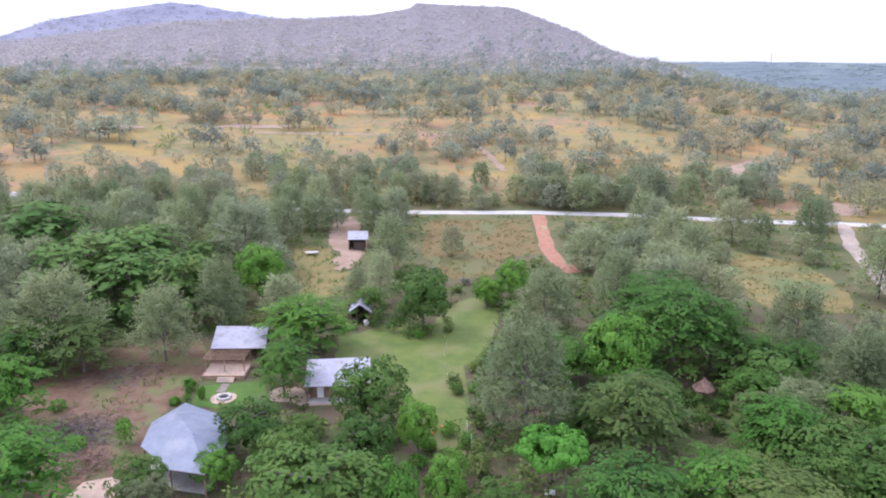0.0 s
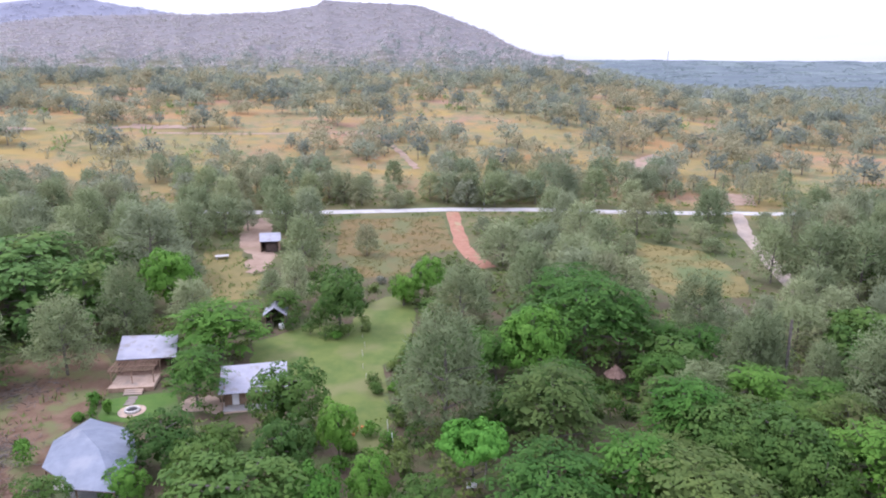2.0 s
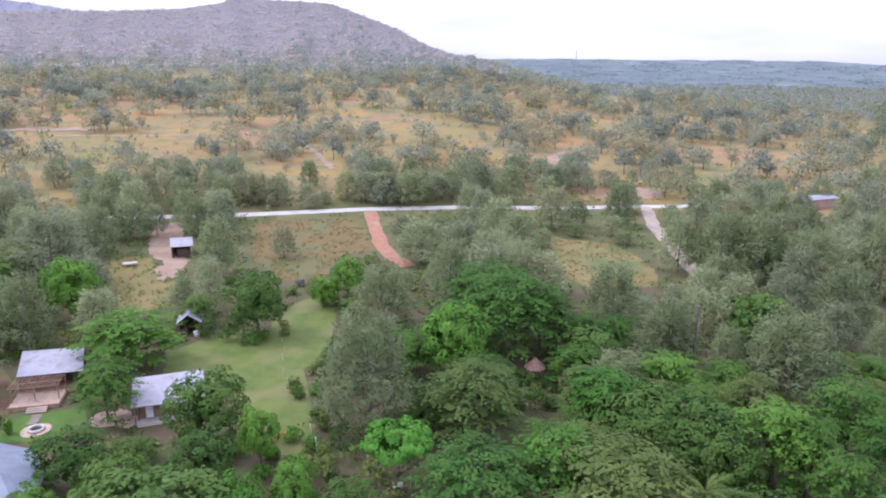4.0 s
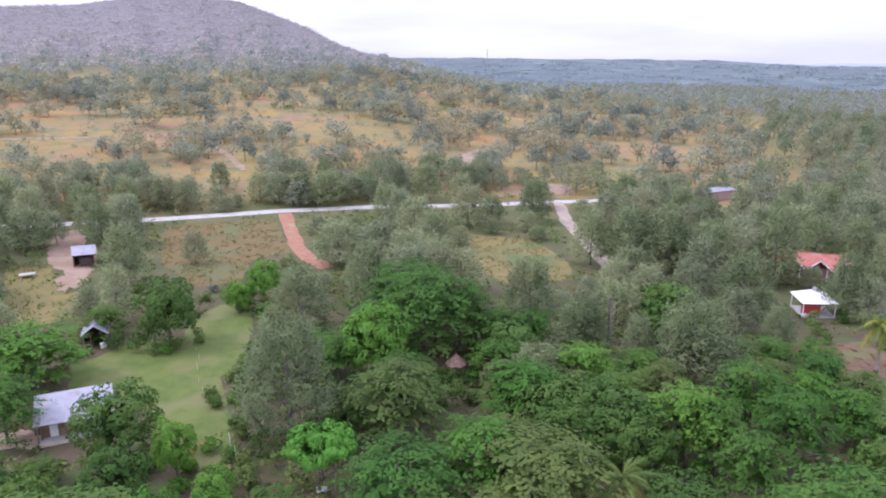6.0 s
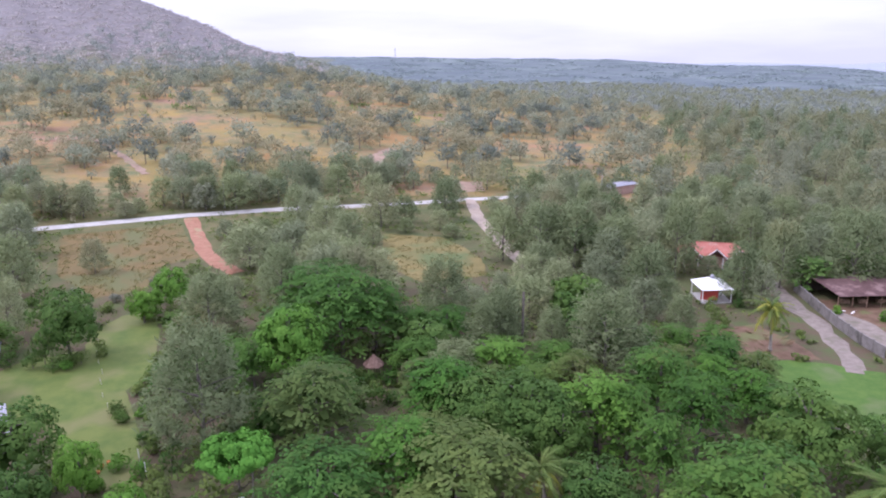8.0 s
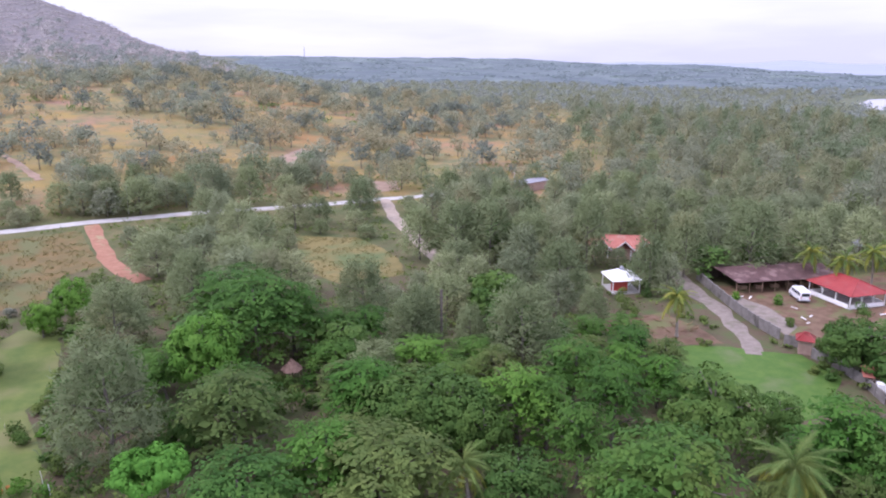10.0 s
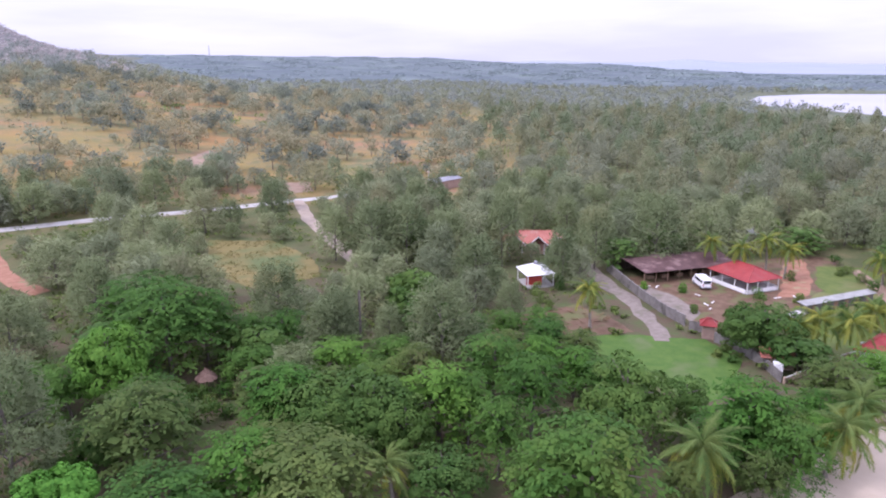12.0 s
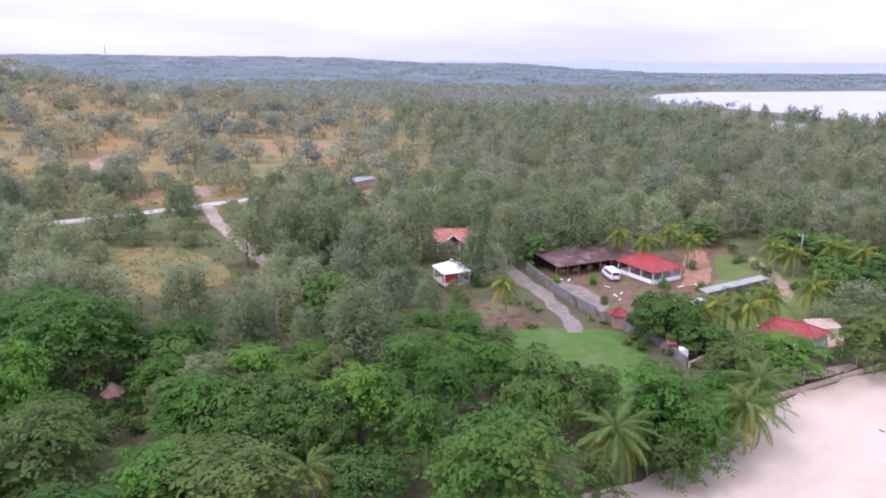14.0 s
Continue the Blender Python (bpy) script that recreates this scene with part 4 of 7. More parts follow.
nut_bm = bmesh.new()
bmesh.ops.create_icosphere(nut_bm, subdivisions=1, radius=0.16)
nut_me = bpy.data.meshes.new("coconut")
nut_bm.to_mesh(nut_me)
nut_bm.free()
nut_me.materials.append(M["palm"])


def palm(x, y, h, dx, dy, scale=1.0, fronds=20):
    root = new("coconut_palm")
    root.location = (x, y, gz(x, y))
    tagged(root, "coconut palm with arching green and yellowing fronds", "palm tree", "coconut palms")
    bm = bmesh.new()
    prev = None
    for i in range(9):
        f = i / 8
        c = Vector((dx * f ** 1.6, dy * f ** 1.6, h * f - 0.1))
        w = (0.24 - 0.10 * f) * (1.08 if i % 2 else 1.0) + (0.12 if i == 0 else 0)
        ring = [bm.verts.new(c + Vector((math.cos(k * 0.785) * w, math.sin(k * 0.785) * w, 0))) for k in range(8)]
        if prev:
            for k in range(8):
                bm.faces.new((prev[k], prev[(k + 1) % 8], ring[(k + 1) % 8], ring[k]))
        prev = ring
    part("trunk", bm, M["palm_bark"], root)
    for i in range(fronds):
        fr = new("frond", frond_data[(3 if (x > 92 and i % 3) or i > 0.68 * fronds else 0) + i % 3])
        fr.parent = root
        lift = 72 - 112 * (i / fronds) ** 1.0 + rng.uniform(-8, 8)
        s = scale * rng.uniform(0.85, 1.15) * (0.9 if i < 4 else 1)
        fr.matrix_basis = pose(dx, dy, h - 0.1, rng.uniform(-12, 12), -lift, i * 137.5 + rng.uniform(-12, 12)) @ Matrix.Diagonal((s, s, s, 1))
    for i in range(4):
        nt = new("coconut", nut_me)
        nt.parent = root
        nt.location = (dx + 0.3 * math.cos(i * 1.7), dy + 0.3 * math.sin(i * 1.7), h - 0.35)
    PLACED.append((x, y, 2.0))
    return root


PALMS = [(61.2, 32.0, 7.3, 0.9, -1.6), (78.6, 24.1, 6.3, 0.4, -1.2), (85.4, 24.2, 6.6, 0.2, -0.6), (96.4, 69.8, 7, -0.3, 0.4), (38.8, 51.2, 5.3, -0.5, 0.4), (112.1, 40.7, 4.4, -0.2, 0.6), (114.7, 37.7, 5.7, -0.5, 1.4), (115.3, 33.3, 6.1, -0.4, 1.4), (122.9, 32.1, 6.3, -0.5, 1.8), (134.3, 29.6, 5.8, -0.1, 0.4), (150.8, 59.9, 6.5, 0.1, -0.3), (144, 70.9, 7.1, -1, 2.1), (142.6, 65.8, 7.1, -0.1, 0.1), (152.6, 64.7, 7.3, -0.2, 0.5), (161.5, 44.4, 5.7, -0.2, 0.6), (159.9, 39.9, 4.9, -0.1, 0.6), (165.8, 33, 6.2, -0.2, 0.8), (165.2, 27.5, 6, -0.1, 0.8)]
for x, y, h, dx, dy in PALMS:
    palm(x, y, h, dx, dy, 1.22 if 60 < x < 90 else 1.0 if y > 52 or x < 60 else 1.15, 32 if 60 < x < 90 else 24)

# ---------- wild woods ----------


def allowed(x, y, margin=0.0):
    ok = sea_depth(x, y) < -16
    for poly in KEEP:
        ok &= ~inside(poly, x, y)
    return ok


def vnoise(x, y, s, seed):
    return np.array([noise.noise((a * s + seed, b * s, seed)) for a, b in zip(x, y)])


def scatter(x0, x1, y0, y1, step, seed):
    r = np.random.default_rng(seed)
    gx_, gy_ = np.meshgrid(np.arange(x0, x1, step), np.arange(y0, y1, step))
    x = gx_.ravel() + r.uniform(-0.42, 0.42, gx_.size) * step
    y = gy_.ravel() + r.uniform(-0.42, 0.42, gx_.size) * step
    return x, y, r


def free(x, y, rad, tight=0.75):
    for px, py, pr in PLACED:
        if (px - x) ** 2 + (py - y) ** 2 < (tight * (pr + rad)) ** 2:
            return False
    return True


def in_view(x, y, h, rad):
    """Whether a tree of that size would stand before an open place, seen from the sea side."""
    far_k = 1 / (1 - min(0.92 * h / EYE, 0.6))
    sx, sy = y / math.hypot(x, y) * rad * 0.75, -x / math.hypot(x, y) * rad * 0.75
    ks = np.linspace(1, far_k, 24)
    px = np.concatenate([(x + o * sx) * ks for o in (-1, 0, 1)])
    py = np.concatenate([(y + o * sy) * ks for o in (-1, 0, 1)])
    for poly in OPEN:
        if inside(poly, px, py).any():
            return True
    return False


# places of the buildings and the things round them
for bx, by, bw in ((-31.7, 102, 5), (-31.5, 96, 4), (-14.6, 91.5, 4.5), (-29.5, 74, 8), (-14.6, 120.5, 2.6), (-20.6, 169, 3.5), (35.8, 89.6, 2.2), (108.6, 93, 4.5),
                   (127, 109, 3.6), (130, 80, 5), (139, 76, 5), (146, 72, 5), (140, 63.5, 6), (132.6, 69.4, 3), (119, 28, 6), (137, 47, 3), (143, 45, 3), (148, 43.5, 3), (163, 181, 3.5),
                   (118, 75, 2.5), (113, 66, 2.5), (110, 60, 2), (107, 54, 2.5), (104, 44, 2.0), (101, 39, 2.2), (96.4, 69.8, 2.5), (110, 21, 4), (104, 23, 3), (116, 18, 3),
                   ):
    spot = [(bx + bw * math.cos(a), by + bw * math.sin(a)) for a in np.linspace(0, 6.283, 9)[:-1]]
    KEEP.append(spot)
    OPEN.append(spot)

OPEN += [[(-8, 206.2), (3, 205.4), (3, 203.8), (-8, 204.6)], [(5, 205.3), (18, 204.9), (18, 203.2), (5, 203.6)], [(23, 205), (57, 200.6), (57, 199), (23, 203.2)],
         [(66, 199.2), (77, 197.8), (77, 196.2), (66, 197.6)], [(84, 197.2), (90, 196.6), (90, 195), (84, 195.6)], [(94, 196.2), (106, 195.2), (106, 193.6), (94, 194.6)],
         [(-66, 209), (-60, 208.5), (-60, 207), (-66, 207.4)], [(-29, 207), (-23, 206.6), (-23, 205), (-29, 205.4)]]
# wood around the huts and along the shore, as single trees
def grow_wood(step, d0, d1, most, seed, far):
    x, y, r = scatter(-130, 240, -20, 238, step, seed)
    d, az = np.hypot(x, y), np.degrees(np.arctan2(x, y))
    ok = allowed(x, y) & (d > d0) & (d <= d1) & (az > -42) & (az < 92)
    n1 = vnoise(x, y, 0.02, 3)
    count = 0
    for i in np.where(ok)[0][np.argsort(d[ok])]:
        if count >= most:
            break
        leafy = d[i] < 118 or (az[i] < -17 and d[i] < 172)
        if leafy:
            kind = "casuarina" if n1[i] > 0.25 else ("layered" if r.uniform() < 0.62 else "mango")
        else:
            kind = "casuarina" if r.uniform() < (1.0 if d[i] > 165 and az[i] < 58 else 0.92 if az[i] < 58 or d[i] > 205 else 0.62) else ("layered" if r.uniform() < 0.6 else "mango")
        h, rad = (r.uniform(8.5, 14), r.uniform(4.4, 6.8)) if kind == "casuarina" else (r.uniform(5.5, 9), r.uniform(3.4, 5.4))
        if not free(x[i], y[i], rad * 0.8, 0.66):
            continue
        if in_view(x[i], y[i], h, rad):
            h, rad = h * 0.42, rad * 0.55
            kind = "mango" if kind == "layered" else kind
            if in_view(x[i], y[i], h, rad):
                continue
        plant(kind, x[i], y[i], h, rad, FAR_PROTOS if far else PROTOS)
        count += 1


grow_wood(6.6, 58, 102, 140, 11, False)
grow_wood(7.4, 102, 172, 260, 12, True)
grow_wood(7.4, 172, 240, 170, 13, True)


def mini_tree(r, h, rad, quads):
    """Points of the leaves of one low bush."""
    lobes = 5
    o = r.normal(size=(lobes, 3)) * np.array([rad, rad, h * 0.22]) * 0.45
    d = unit(r.normal(size=(quads, 3)) + np.array([0, 0, 0.4]))
    c = o[r.integers(lobes, size=quads)] + d * np.array([rad, rad, h * 0.34]) * 0.55 * r.uniform(0.6, 1.05, (quads, 1))
    c[:, 2] = np.maximum(c[:, 2] + h * 0.55, h * 0.08)
    return c


def wood_stuff(name, xs, ys, hs, rads, shapes, material, label, seed, zs=None):
    """A far wood as one mesh: crowns of a few shapes, each turned and stretched in its own way."""
    r = np.random.default_rng(seed)
    ps, fs, ns, at = [], [], [], 0
    for x, y, z, h, rad in zip(xs, ys, ground_z(np.array(xs), np.array(ys)) if zs is None else zs, hs, rads):
        p, f, nn = shapes[int(r.integers(len(shapes)))]
        a = r.uniform(0, 6.283)
        turn = np.array([[math.cos(a), math.sin(a), 0], [-math.sin(a), math.cos(a), 0], [0, 0, 1.0]])
        ps.append((p * np.array([rad, rad, h])) @ turn + np.array([x, y, z]))
        ns.append(nn @ turn)
        fs.append(f + at)
        at += len(p)
    return tagged(mesh_object(name, np.concatenate(ps), np.concatenate(fs), material, normals=np.concatenate(ns)), label, "trees", kind="stuff")




def unit_crown(made, h, rad):
    """A crown brought to a height and a radius of one."""
    return made[0] / np.array([rad, rad, h]), made[1], made[2]


def soft_crown(h, rad, lobes, sprays, size, seed, low=0.2, pointed=0.0, big=(0.26, 0.40), heart=50):
    """A far crown, brought to a height and a radius of one: loose clouds of short sprays round an uneven heart."""
    r = np.random.default_rng(seed)
    cs, ds = [], []
    for i in range(lobes):
        f = (i + r.uniform(0, 1)) / lobes
        a = i * 2.399 + r.uniform(-0.5, 0.5)
        reach = (0.78 - pointed * 0.60 * f) * math.sqrt(max(0.05, 1 - (abs(f - 0.35) / 0.8) ** 2)) * r.uniform(0.65, 1.1)
        lr = rad * r.uniform(*big) * (1 - 0.35 * pointed * f)
        o = np.array([math.cos(a) * reach * rad, math.sin(a) * reach * rad, h * (low + 0.10 + (0.78 - low) * f)])
        d = unit(r.normal(size=(sprays, 3)))
        cs.append(o + d * lr * np.array([1, 1, 0.8]) * r.uniform(0.3, 1.05, (sprays, 1)))
        ds.append(d * 0.8 + np.array([math.cos(a) * 0.3, math.sin(a) * 0.3, 0.2]))
    d = unit(r.normal(size=(heart, 3)))
    cs.append(d * np.array([rad * (0.55 - 0.2 * pointed), rad * (0.55 - 0.2 * pointed), h * 0.26]) * r.uniform(0.3, 1, (heart, 1)) + np.array([0, 0, h * (0.48 + low * 0.3)]))
    ds.append(d)
    c, d = np.concatenate(cs), np.concatenate(ds)
    way = unit(d * 0.6 + r.normal(size=d.shape) * 0.6 + np.array([0, 0, 0.1]))
    k = len(c) - heart
    soft = d * 0.40 + unit(c - np.array([0, 0, h * 0.3])) * 0.55 + np.array([0, 0, 0.45])
    p, f, nn = blades(c[:k], way[:k], size * 1.6, size * 0.44, r, soft[:k], 0.3)
    q, g, mm = blades(c[k:], way[k:], size * 2.4, size * 0.8, r, soft[k:], 0.3)
    return np.concatenate([p, q]) / np.array([rad, rad, h]), np.concatenate([f, g + len(p)]), np.concatenate([nn, mm])


FINE = [unit_crown(crown_casuarina(13.0, 6.0, 0.125, 0.50, np.random.default_rng(600 + v), 100, 1.35), 13.0, 6.0) for v in range(7)]
PLUMY = [soft_crown(12.0, 6.5, 14, 26, 0.60, 500 + v, 0.10, 0.7, (0.24, 0.38), 70) for v in range(7)]
LEAFY = [soft_crown(7.5, 4.0, 10, 34, 0.44, 520 + v, 0.14, 0.25, (0.28, 0.44), 40) for v in range(8)]
COARSE = [soft_crown(9.0, 7.0, 6, 11, 1.15, 540 + v, 0.08, 0.1, (0.32, 0.48), 18) for v in range(5)]
SCRUB = [soft_crown(4.0, 7.0, 4, 6, 1.5, 560 + v, 0.0, 0.0, (0.40, 0.56), 6) for v in range(5)]


def trunk_stuff(name, xs, ys, hs, label):
    """Thin tapered stems under far crowns, as one mesh."""
    z = ground_z(np.array(xs), np.array(ys))
    ring = np.array([[math.cos(a), math.sin(a), 0] for a in (0, 2.094, 4.189)])
    base = np.stack([xs, ys, z - 0.1], 1)[:, None] + ring * 0.24
    top = np.stack([xs, ys, z + np.asarray(hs) * 0.5], 1)[:, None] + ring * 0.12
    p = np.concatenate([base, top], 1).reshape(-1, 3)
    f = np.array([(k, (k + 1) % 3, 3 + (k + 1) % 3, 3 + k) for k in range(3)])
    f = (f[None] + 6 * np.arange(len(base))[:, None, None]).reshape(-1, 4)
    tagged(mesh_object(name, p, f, M["bark"]), label, "trunks", kind="stuff")


# open dry grass between the field trees: x, y, half widths
GLADES = [(42, 346, 46, 24), (74, 316, 22, 22), (-12, 326, 40, 13), (204, 266, 34, 32), (254, 295, 26, 20), (174, 335, 20, 18), (200, 492, 54, 20), (252, 513, 36, 16),
          (76, 461, 36, 18), (-112, 318, 62, 24), (128, 436, 26, 15), (-52, 356, 40, 18), (227, 418, 22, 15), (372, 428, 32, 20), (-160, 352, 30, 16), (10, 262, 9, 10), (64, 240, 9, 9)]


def trunk_stuff(name, xs, ys, hs, label):
    """Thin tapered stems under far crowns, as one mesh."""
    z = ground_z(np.array(xs), np.array(ys))
    ring = np.array([[math.cos(a), math.sin(a), 0] for a in (0, 2.094, 4.189)])
    base = np.stack([xs, ys, z - 0.1], 1)[:, None] + ring * 0.24
    top = np.stack([xs, ys, z + np.asarray(hs) * 0.5], 1)[:, None] + ring * 0.12
    p = np.concatenate([base, top], 1).reshape(-1, 3)
    f = np.array([(k, (k + 1) % 3, 3 + (k + 1) % 3, 3 + k) for k in range(3)])
    f = (f[None] + 6 * np.arange(len(base))[:, None, None]).reshape(-1, 4)
    tagged(mesh_object(name, p, f, M["bark"]), label, "trunks", kind="stuff")


# woods further off
x, y, r = scatter(-330, 560, -20, 560, 8.0, 21)
d, az = np.hypot(x, y), np.degrees(np.arctan2(x, y))
ok = allowed(x, y) & (d > 200) & (d < 620) & (az > -40) & (az < 90)
coast = smooth(36, 52, az)
n1 = vnoise(x, y, 0.012, 5)
n2 = vnoise(x, y, 0.035, 8)
dens = np.where(d < 252, 0.74 + 0.5 * n2, (0.50 + 0.9 * (n1 + 0.6 * n2)) * (1 - 0.2 * smooth(258, 275, d) * (1 - smooth(310, 330, d))))
dens = np.maximum(dens * (1 - coast), coast * (0.34 + 0.25 * n2))
for gx_, gy_, ga, gb_ in GLADES:
    q = np.hypot((x - gx_) / ga, (y - gy_) / gb_)
    dens = np.where(d > 255, dens * (0.10 + 0.90 * smooth(0.75, 1.15, q + 0.25 * n2)), dens)
pick = ok & (r.uniform(0, 1, len(x)) < dens)
near = pick & (d < 300)
idx = np.where(near)[0]
r.shuffle(idx)
tall = idx[(coast[idx] > 0.5) | (d[idx] < 235)]
solid = tall[:60]
rest = np.setdiff1d(idx, solid)
for i in solid:
    if free(x[i], y[i], 3.0, 0.6):
        tall_one = coast[i] > 0.5
        plant("casuarina", x[i], y[i], r.uniform(9, 14) if tall_one else r.uniform(7, 10.5), r.uniform(4, 6), FAR_PROTOS)
mid = np.concatenate([rest, np.where(pick & (d >= 300))[0]])
big = coast[mid] > 0.5
roadside = ~big & (d[mid] < 252)
hs = np.where(big, r.uniform(6, 17, len(mid)), np.where(roadside, r.uniform(5.5, 10.5, len(mid)), 3.0 + 8.5 * r.uniform(0, 1, len(mid)) ** 1.1))
rs = np.where(big, r.uniform(4.8, 8.2, len(mid)), hs * r.uniform(0.46, 0.80, len(mid)))
third = r.integers(3, size=len(mid))
for i in np.where(d[mid] < 262)[0]:
    if in_view(x[mid[i]], y[mid[i]], hs[i], rs[i]):
        third[i] = 3   # left out: it would stand before an open place
for k, (m_, what) in enumerate((("leaf", "grey-green"), ("pale", "pale grey-green"), ("olive", "olive green"))):
    for shapes, near_wood in ((FINE, d[mid] < 340), (PLUMY, d[mid] >= 340)):
        sel = big & (third == k) & near_wood
        wood_stuff("coastal_wood", x[mid][sel], y[mid][sel], hs[sel], rs[sel], shapes, M["wood_" + m_], "dense %s casuarina wood along the coast" % what, 31 + k)
    sel = roadside & (third == k)
    wood_stuff("roadside_wood", x[mid][sel], y[mid][sel], hs[sel], rs[sel], FINE, M["wood_" + m_], "belt of %s casuarina trees behind the road" % what, 38 + k)
    sel = ~big & ~roadside & (third == k)
    wood_stuff("field_trees", x[mid][sel], y[mid][sel], hs[sel], rs[sel], LEAFY, M[("field_blue", "field_leaf", "field_olive")[k]], "scattered small %s trees over dry fields" % what, 35 + k)
keep = third < 3
trunk_stuff("field_trunks", x[mid][keep], y[mid][keep], hs[keep], "dark thin trunks of the trees over dry fields and along the coast")
# the plateau and the plain behind
x, y, r = scatter(-700, 1900, 250, 2000, 17.0, 41)
d, az = np.hypot(x, y), np.degrees(np.arctan2(x, y))
ok = (sea_depth(x, y) < -12) & (d >= 600) & (d < np.where(az > 46, 1250, 1450)) & (az > -38) & (az < 88) & ~((az < 16) & (d > 640))
pick = np.where(ok & (r.uniform(0, 1, len(x)) < 0.26 + 0.55 * smooth(24, 46, az)))[0]
half = r.integers(2, size=len(pick))
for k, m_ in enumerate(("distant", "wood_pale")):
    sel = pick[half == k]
    wood_stuff("distant_wood", x[sel], y[sel], r.uniform(5, 10, len(sel)), r.uniform(4.5, 8, len(sel)), COARSE, M[m_], "distant grey-green woods of the coastal plain, colour paled for haze", 42 + k)
# trees thinning out at the hill's foot
x, y, r = scatter(-1100, 520, 380, 1500, 12.0, 45)
d, az = np.hypot(x, y), np.degrees(np.arctan2(x, y))
pick = np.where((d > 560) & (d < 1400) & (az > -38) & (az < 17) & (r.uniform(0, 1, len(x)) < 0.34 * (1 - smooth(600, 980 + 420 * smooth(-1, 8, az), d))))[0]
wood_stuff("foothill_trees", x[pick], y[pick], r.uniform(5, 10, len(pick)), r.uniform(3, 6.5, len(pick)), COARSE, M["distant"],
           "grey-green trees thinning out up the hillside, colour paled for haze", 46)
# scrub and low trees all over the hill, and on the ridge behind it
x, y, r = scatter(-1500, 520, 400, 1900, 12.5, 51)
d, az = np.hypot(x, y), np.degrees(np.arctan2(x, y))
thick = vnoise(x, y, 0.006, 17) + 0.5 * vnoise(x, y, 0.02, 19)
pick = np.where((d >= 690) & (d < 1560) & (az > -38) & (az < 19) & (r.uniform(0, 1, len(x)) < 0.62 + 0.5 * thick))[0]
half = r.integers(2, size=len(pick))
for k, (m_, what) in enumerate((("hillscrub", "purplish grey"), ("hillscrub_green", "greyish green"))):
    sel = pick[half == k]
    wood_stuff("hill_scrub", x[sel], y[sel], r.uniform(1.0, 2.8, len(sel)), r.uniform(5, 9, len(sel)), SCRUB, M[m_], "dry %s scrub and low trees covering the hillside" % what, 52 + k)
x, y, r = scatter(-2000, 100, 1100, 2600, 24.0, 55)
d, az = np.hypot(x, y), np.degrees(np.arctan2(x, y))
pick = np.where((d >= 1700) & (d < 2420) & (az > -40) & (az < -6) & (r.uniform(0, 1, len(x)) < 0.62 + 0.6 * vnoise(x, y, 0.006, 23)))[0]
wood_stuff("ridge_scrub", x[pick], y[pick], r.uniform(2, 5, len(pick)), r.uniform(9, 17, len(pick)), SCRUB, M["ridge_leaf"], "scrub covering the ridge behind, coloured bluish for haze", 56)
# belts of wood on the far hills
r = np.random.default_rng(57)
hx, hy, hz = [], [], []
for a in r.uniform(6, 80, 2600):
    prof = hill_profile(a)
    u = r.uniform(0.02, 1.0)
    q = prof[0][0] + (prof[3][0] - prof[0][0]) * u
    if noise.noise((a * 0.5, q * 0.008, 3)) > -0.12:
        hx.append(math.sin(radians(a)) * q)
        hy.append(math.cos(radians(a)) * q)
        hz.append(float(np.interp(q, [k for k, _ in prof], [k for _, k in prof])) - 1)
wood_stuff("hill_woods", hx, hy, r.uniform(1.2, 3.0, len(hx)), r.uniform(12, 26, len(hx)), SCRUB, M["hill_wood"], "belts of wood on the far hills, coloured blue for haze", 58, hz)
# thickets and undergrowth in the near wood
x, y, r = scatter(-110, 200, 5, 225, 3.7, 61)
d, az = np.hypot(x, y), np.degrees(np.arctan2(x, y))
ok = allowed(x, y) & (d > 56) & (az > -42) & (az < 90) & (vnoise(x, y, 0.06, 4) > -0.25)
vs, outs = [], []
for i in np.where(ok)[0]:
    h = r.uniform(1.0, 3.6) if d[i] < 130 else r.uniform(0.9, 3.0)
    rad = h * r.uniform(0.6, 0.95)
    if h > 1.5 and in_view(x[i], y[i], h, rad):
        h, rad = 0.8, 0.8
    k = int((15 if d[i] > 130 else 34) * (0.6 + 0.4 * h))
    c = mini_tree(r, h, rad, k)
    vs.append(c + np.array([x[i], y[i], gz(x[i], y[i])]))
    outs.append(c - np.array([0, 0, h * 0.3]))
p, f, nn = leaf_quads(np.concatenate(vs), 0.29, up=0.6, wide=0.55, r=r, soft=np.concatenate(outs))
tagged(mesh_object("undergrowth", p, f, M["under"], normals=nn), "green thickets, seedlings and low undergrowth between the trees", "undergrowth", kind="stuff")
# low bushes and grass clumps over the fields
x, y, r = scatter(-330, 420, 120, 560, 5.2, 71)
d, az = np.hypot(x, y), np.degrees(np.arctan2(x, y))
ok = allowed(x, y) & (d > 205) & (d < 520) & (az > -40) & (az < 50) & (vnoise(x, y, 0.03, 14) > -0.05)
pick = np.where(ok & (r.uniform(0, 1, len(x)) < 0.28))[0]
wood_stuff("field_bushes", x[pick], y[pick], r.uniform(0.8, 2.4, len(pick)), r.uniform(0.8, 2.2, len(pick)), SCRUB, M["field_olive"],
           "low olive bushes scattered over dry fields", 72)
pick = np.where(ok & (d > 235) & (vnoise(x, y, 0.012, 44) > 0.12) & (r.uniform(0, 1, len(x)) < 0.06))[0]
wood_stuff("green_bushes", x[pick], y[pick], r.uniform(1.6, 3.6, len(pick)), r.uniform(2.0, 4.2, len(pick)), SCRUB, M["field_fresh"],
           "fresh green rounded bushes standing over dry fields", 73)


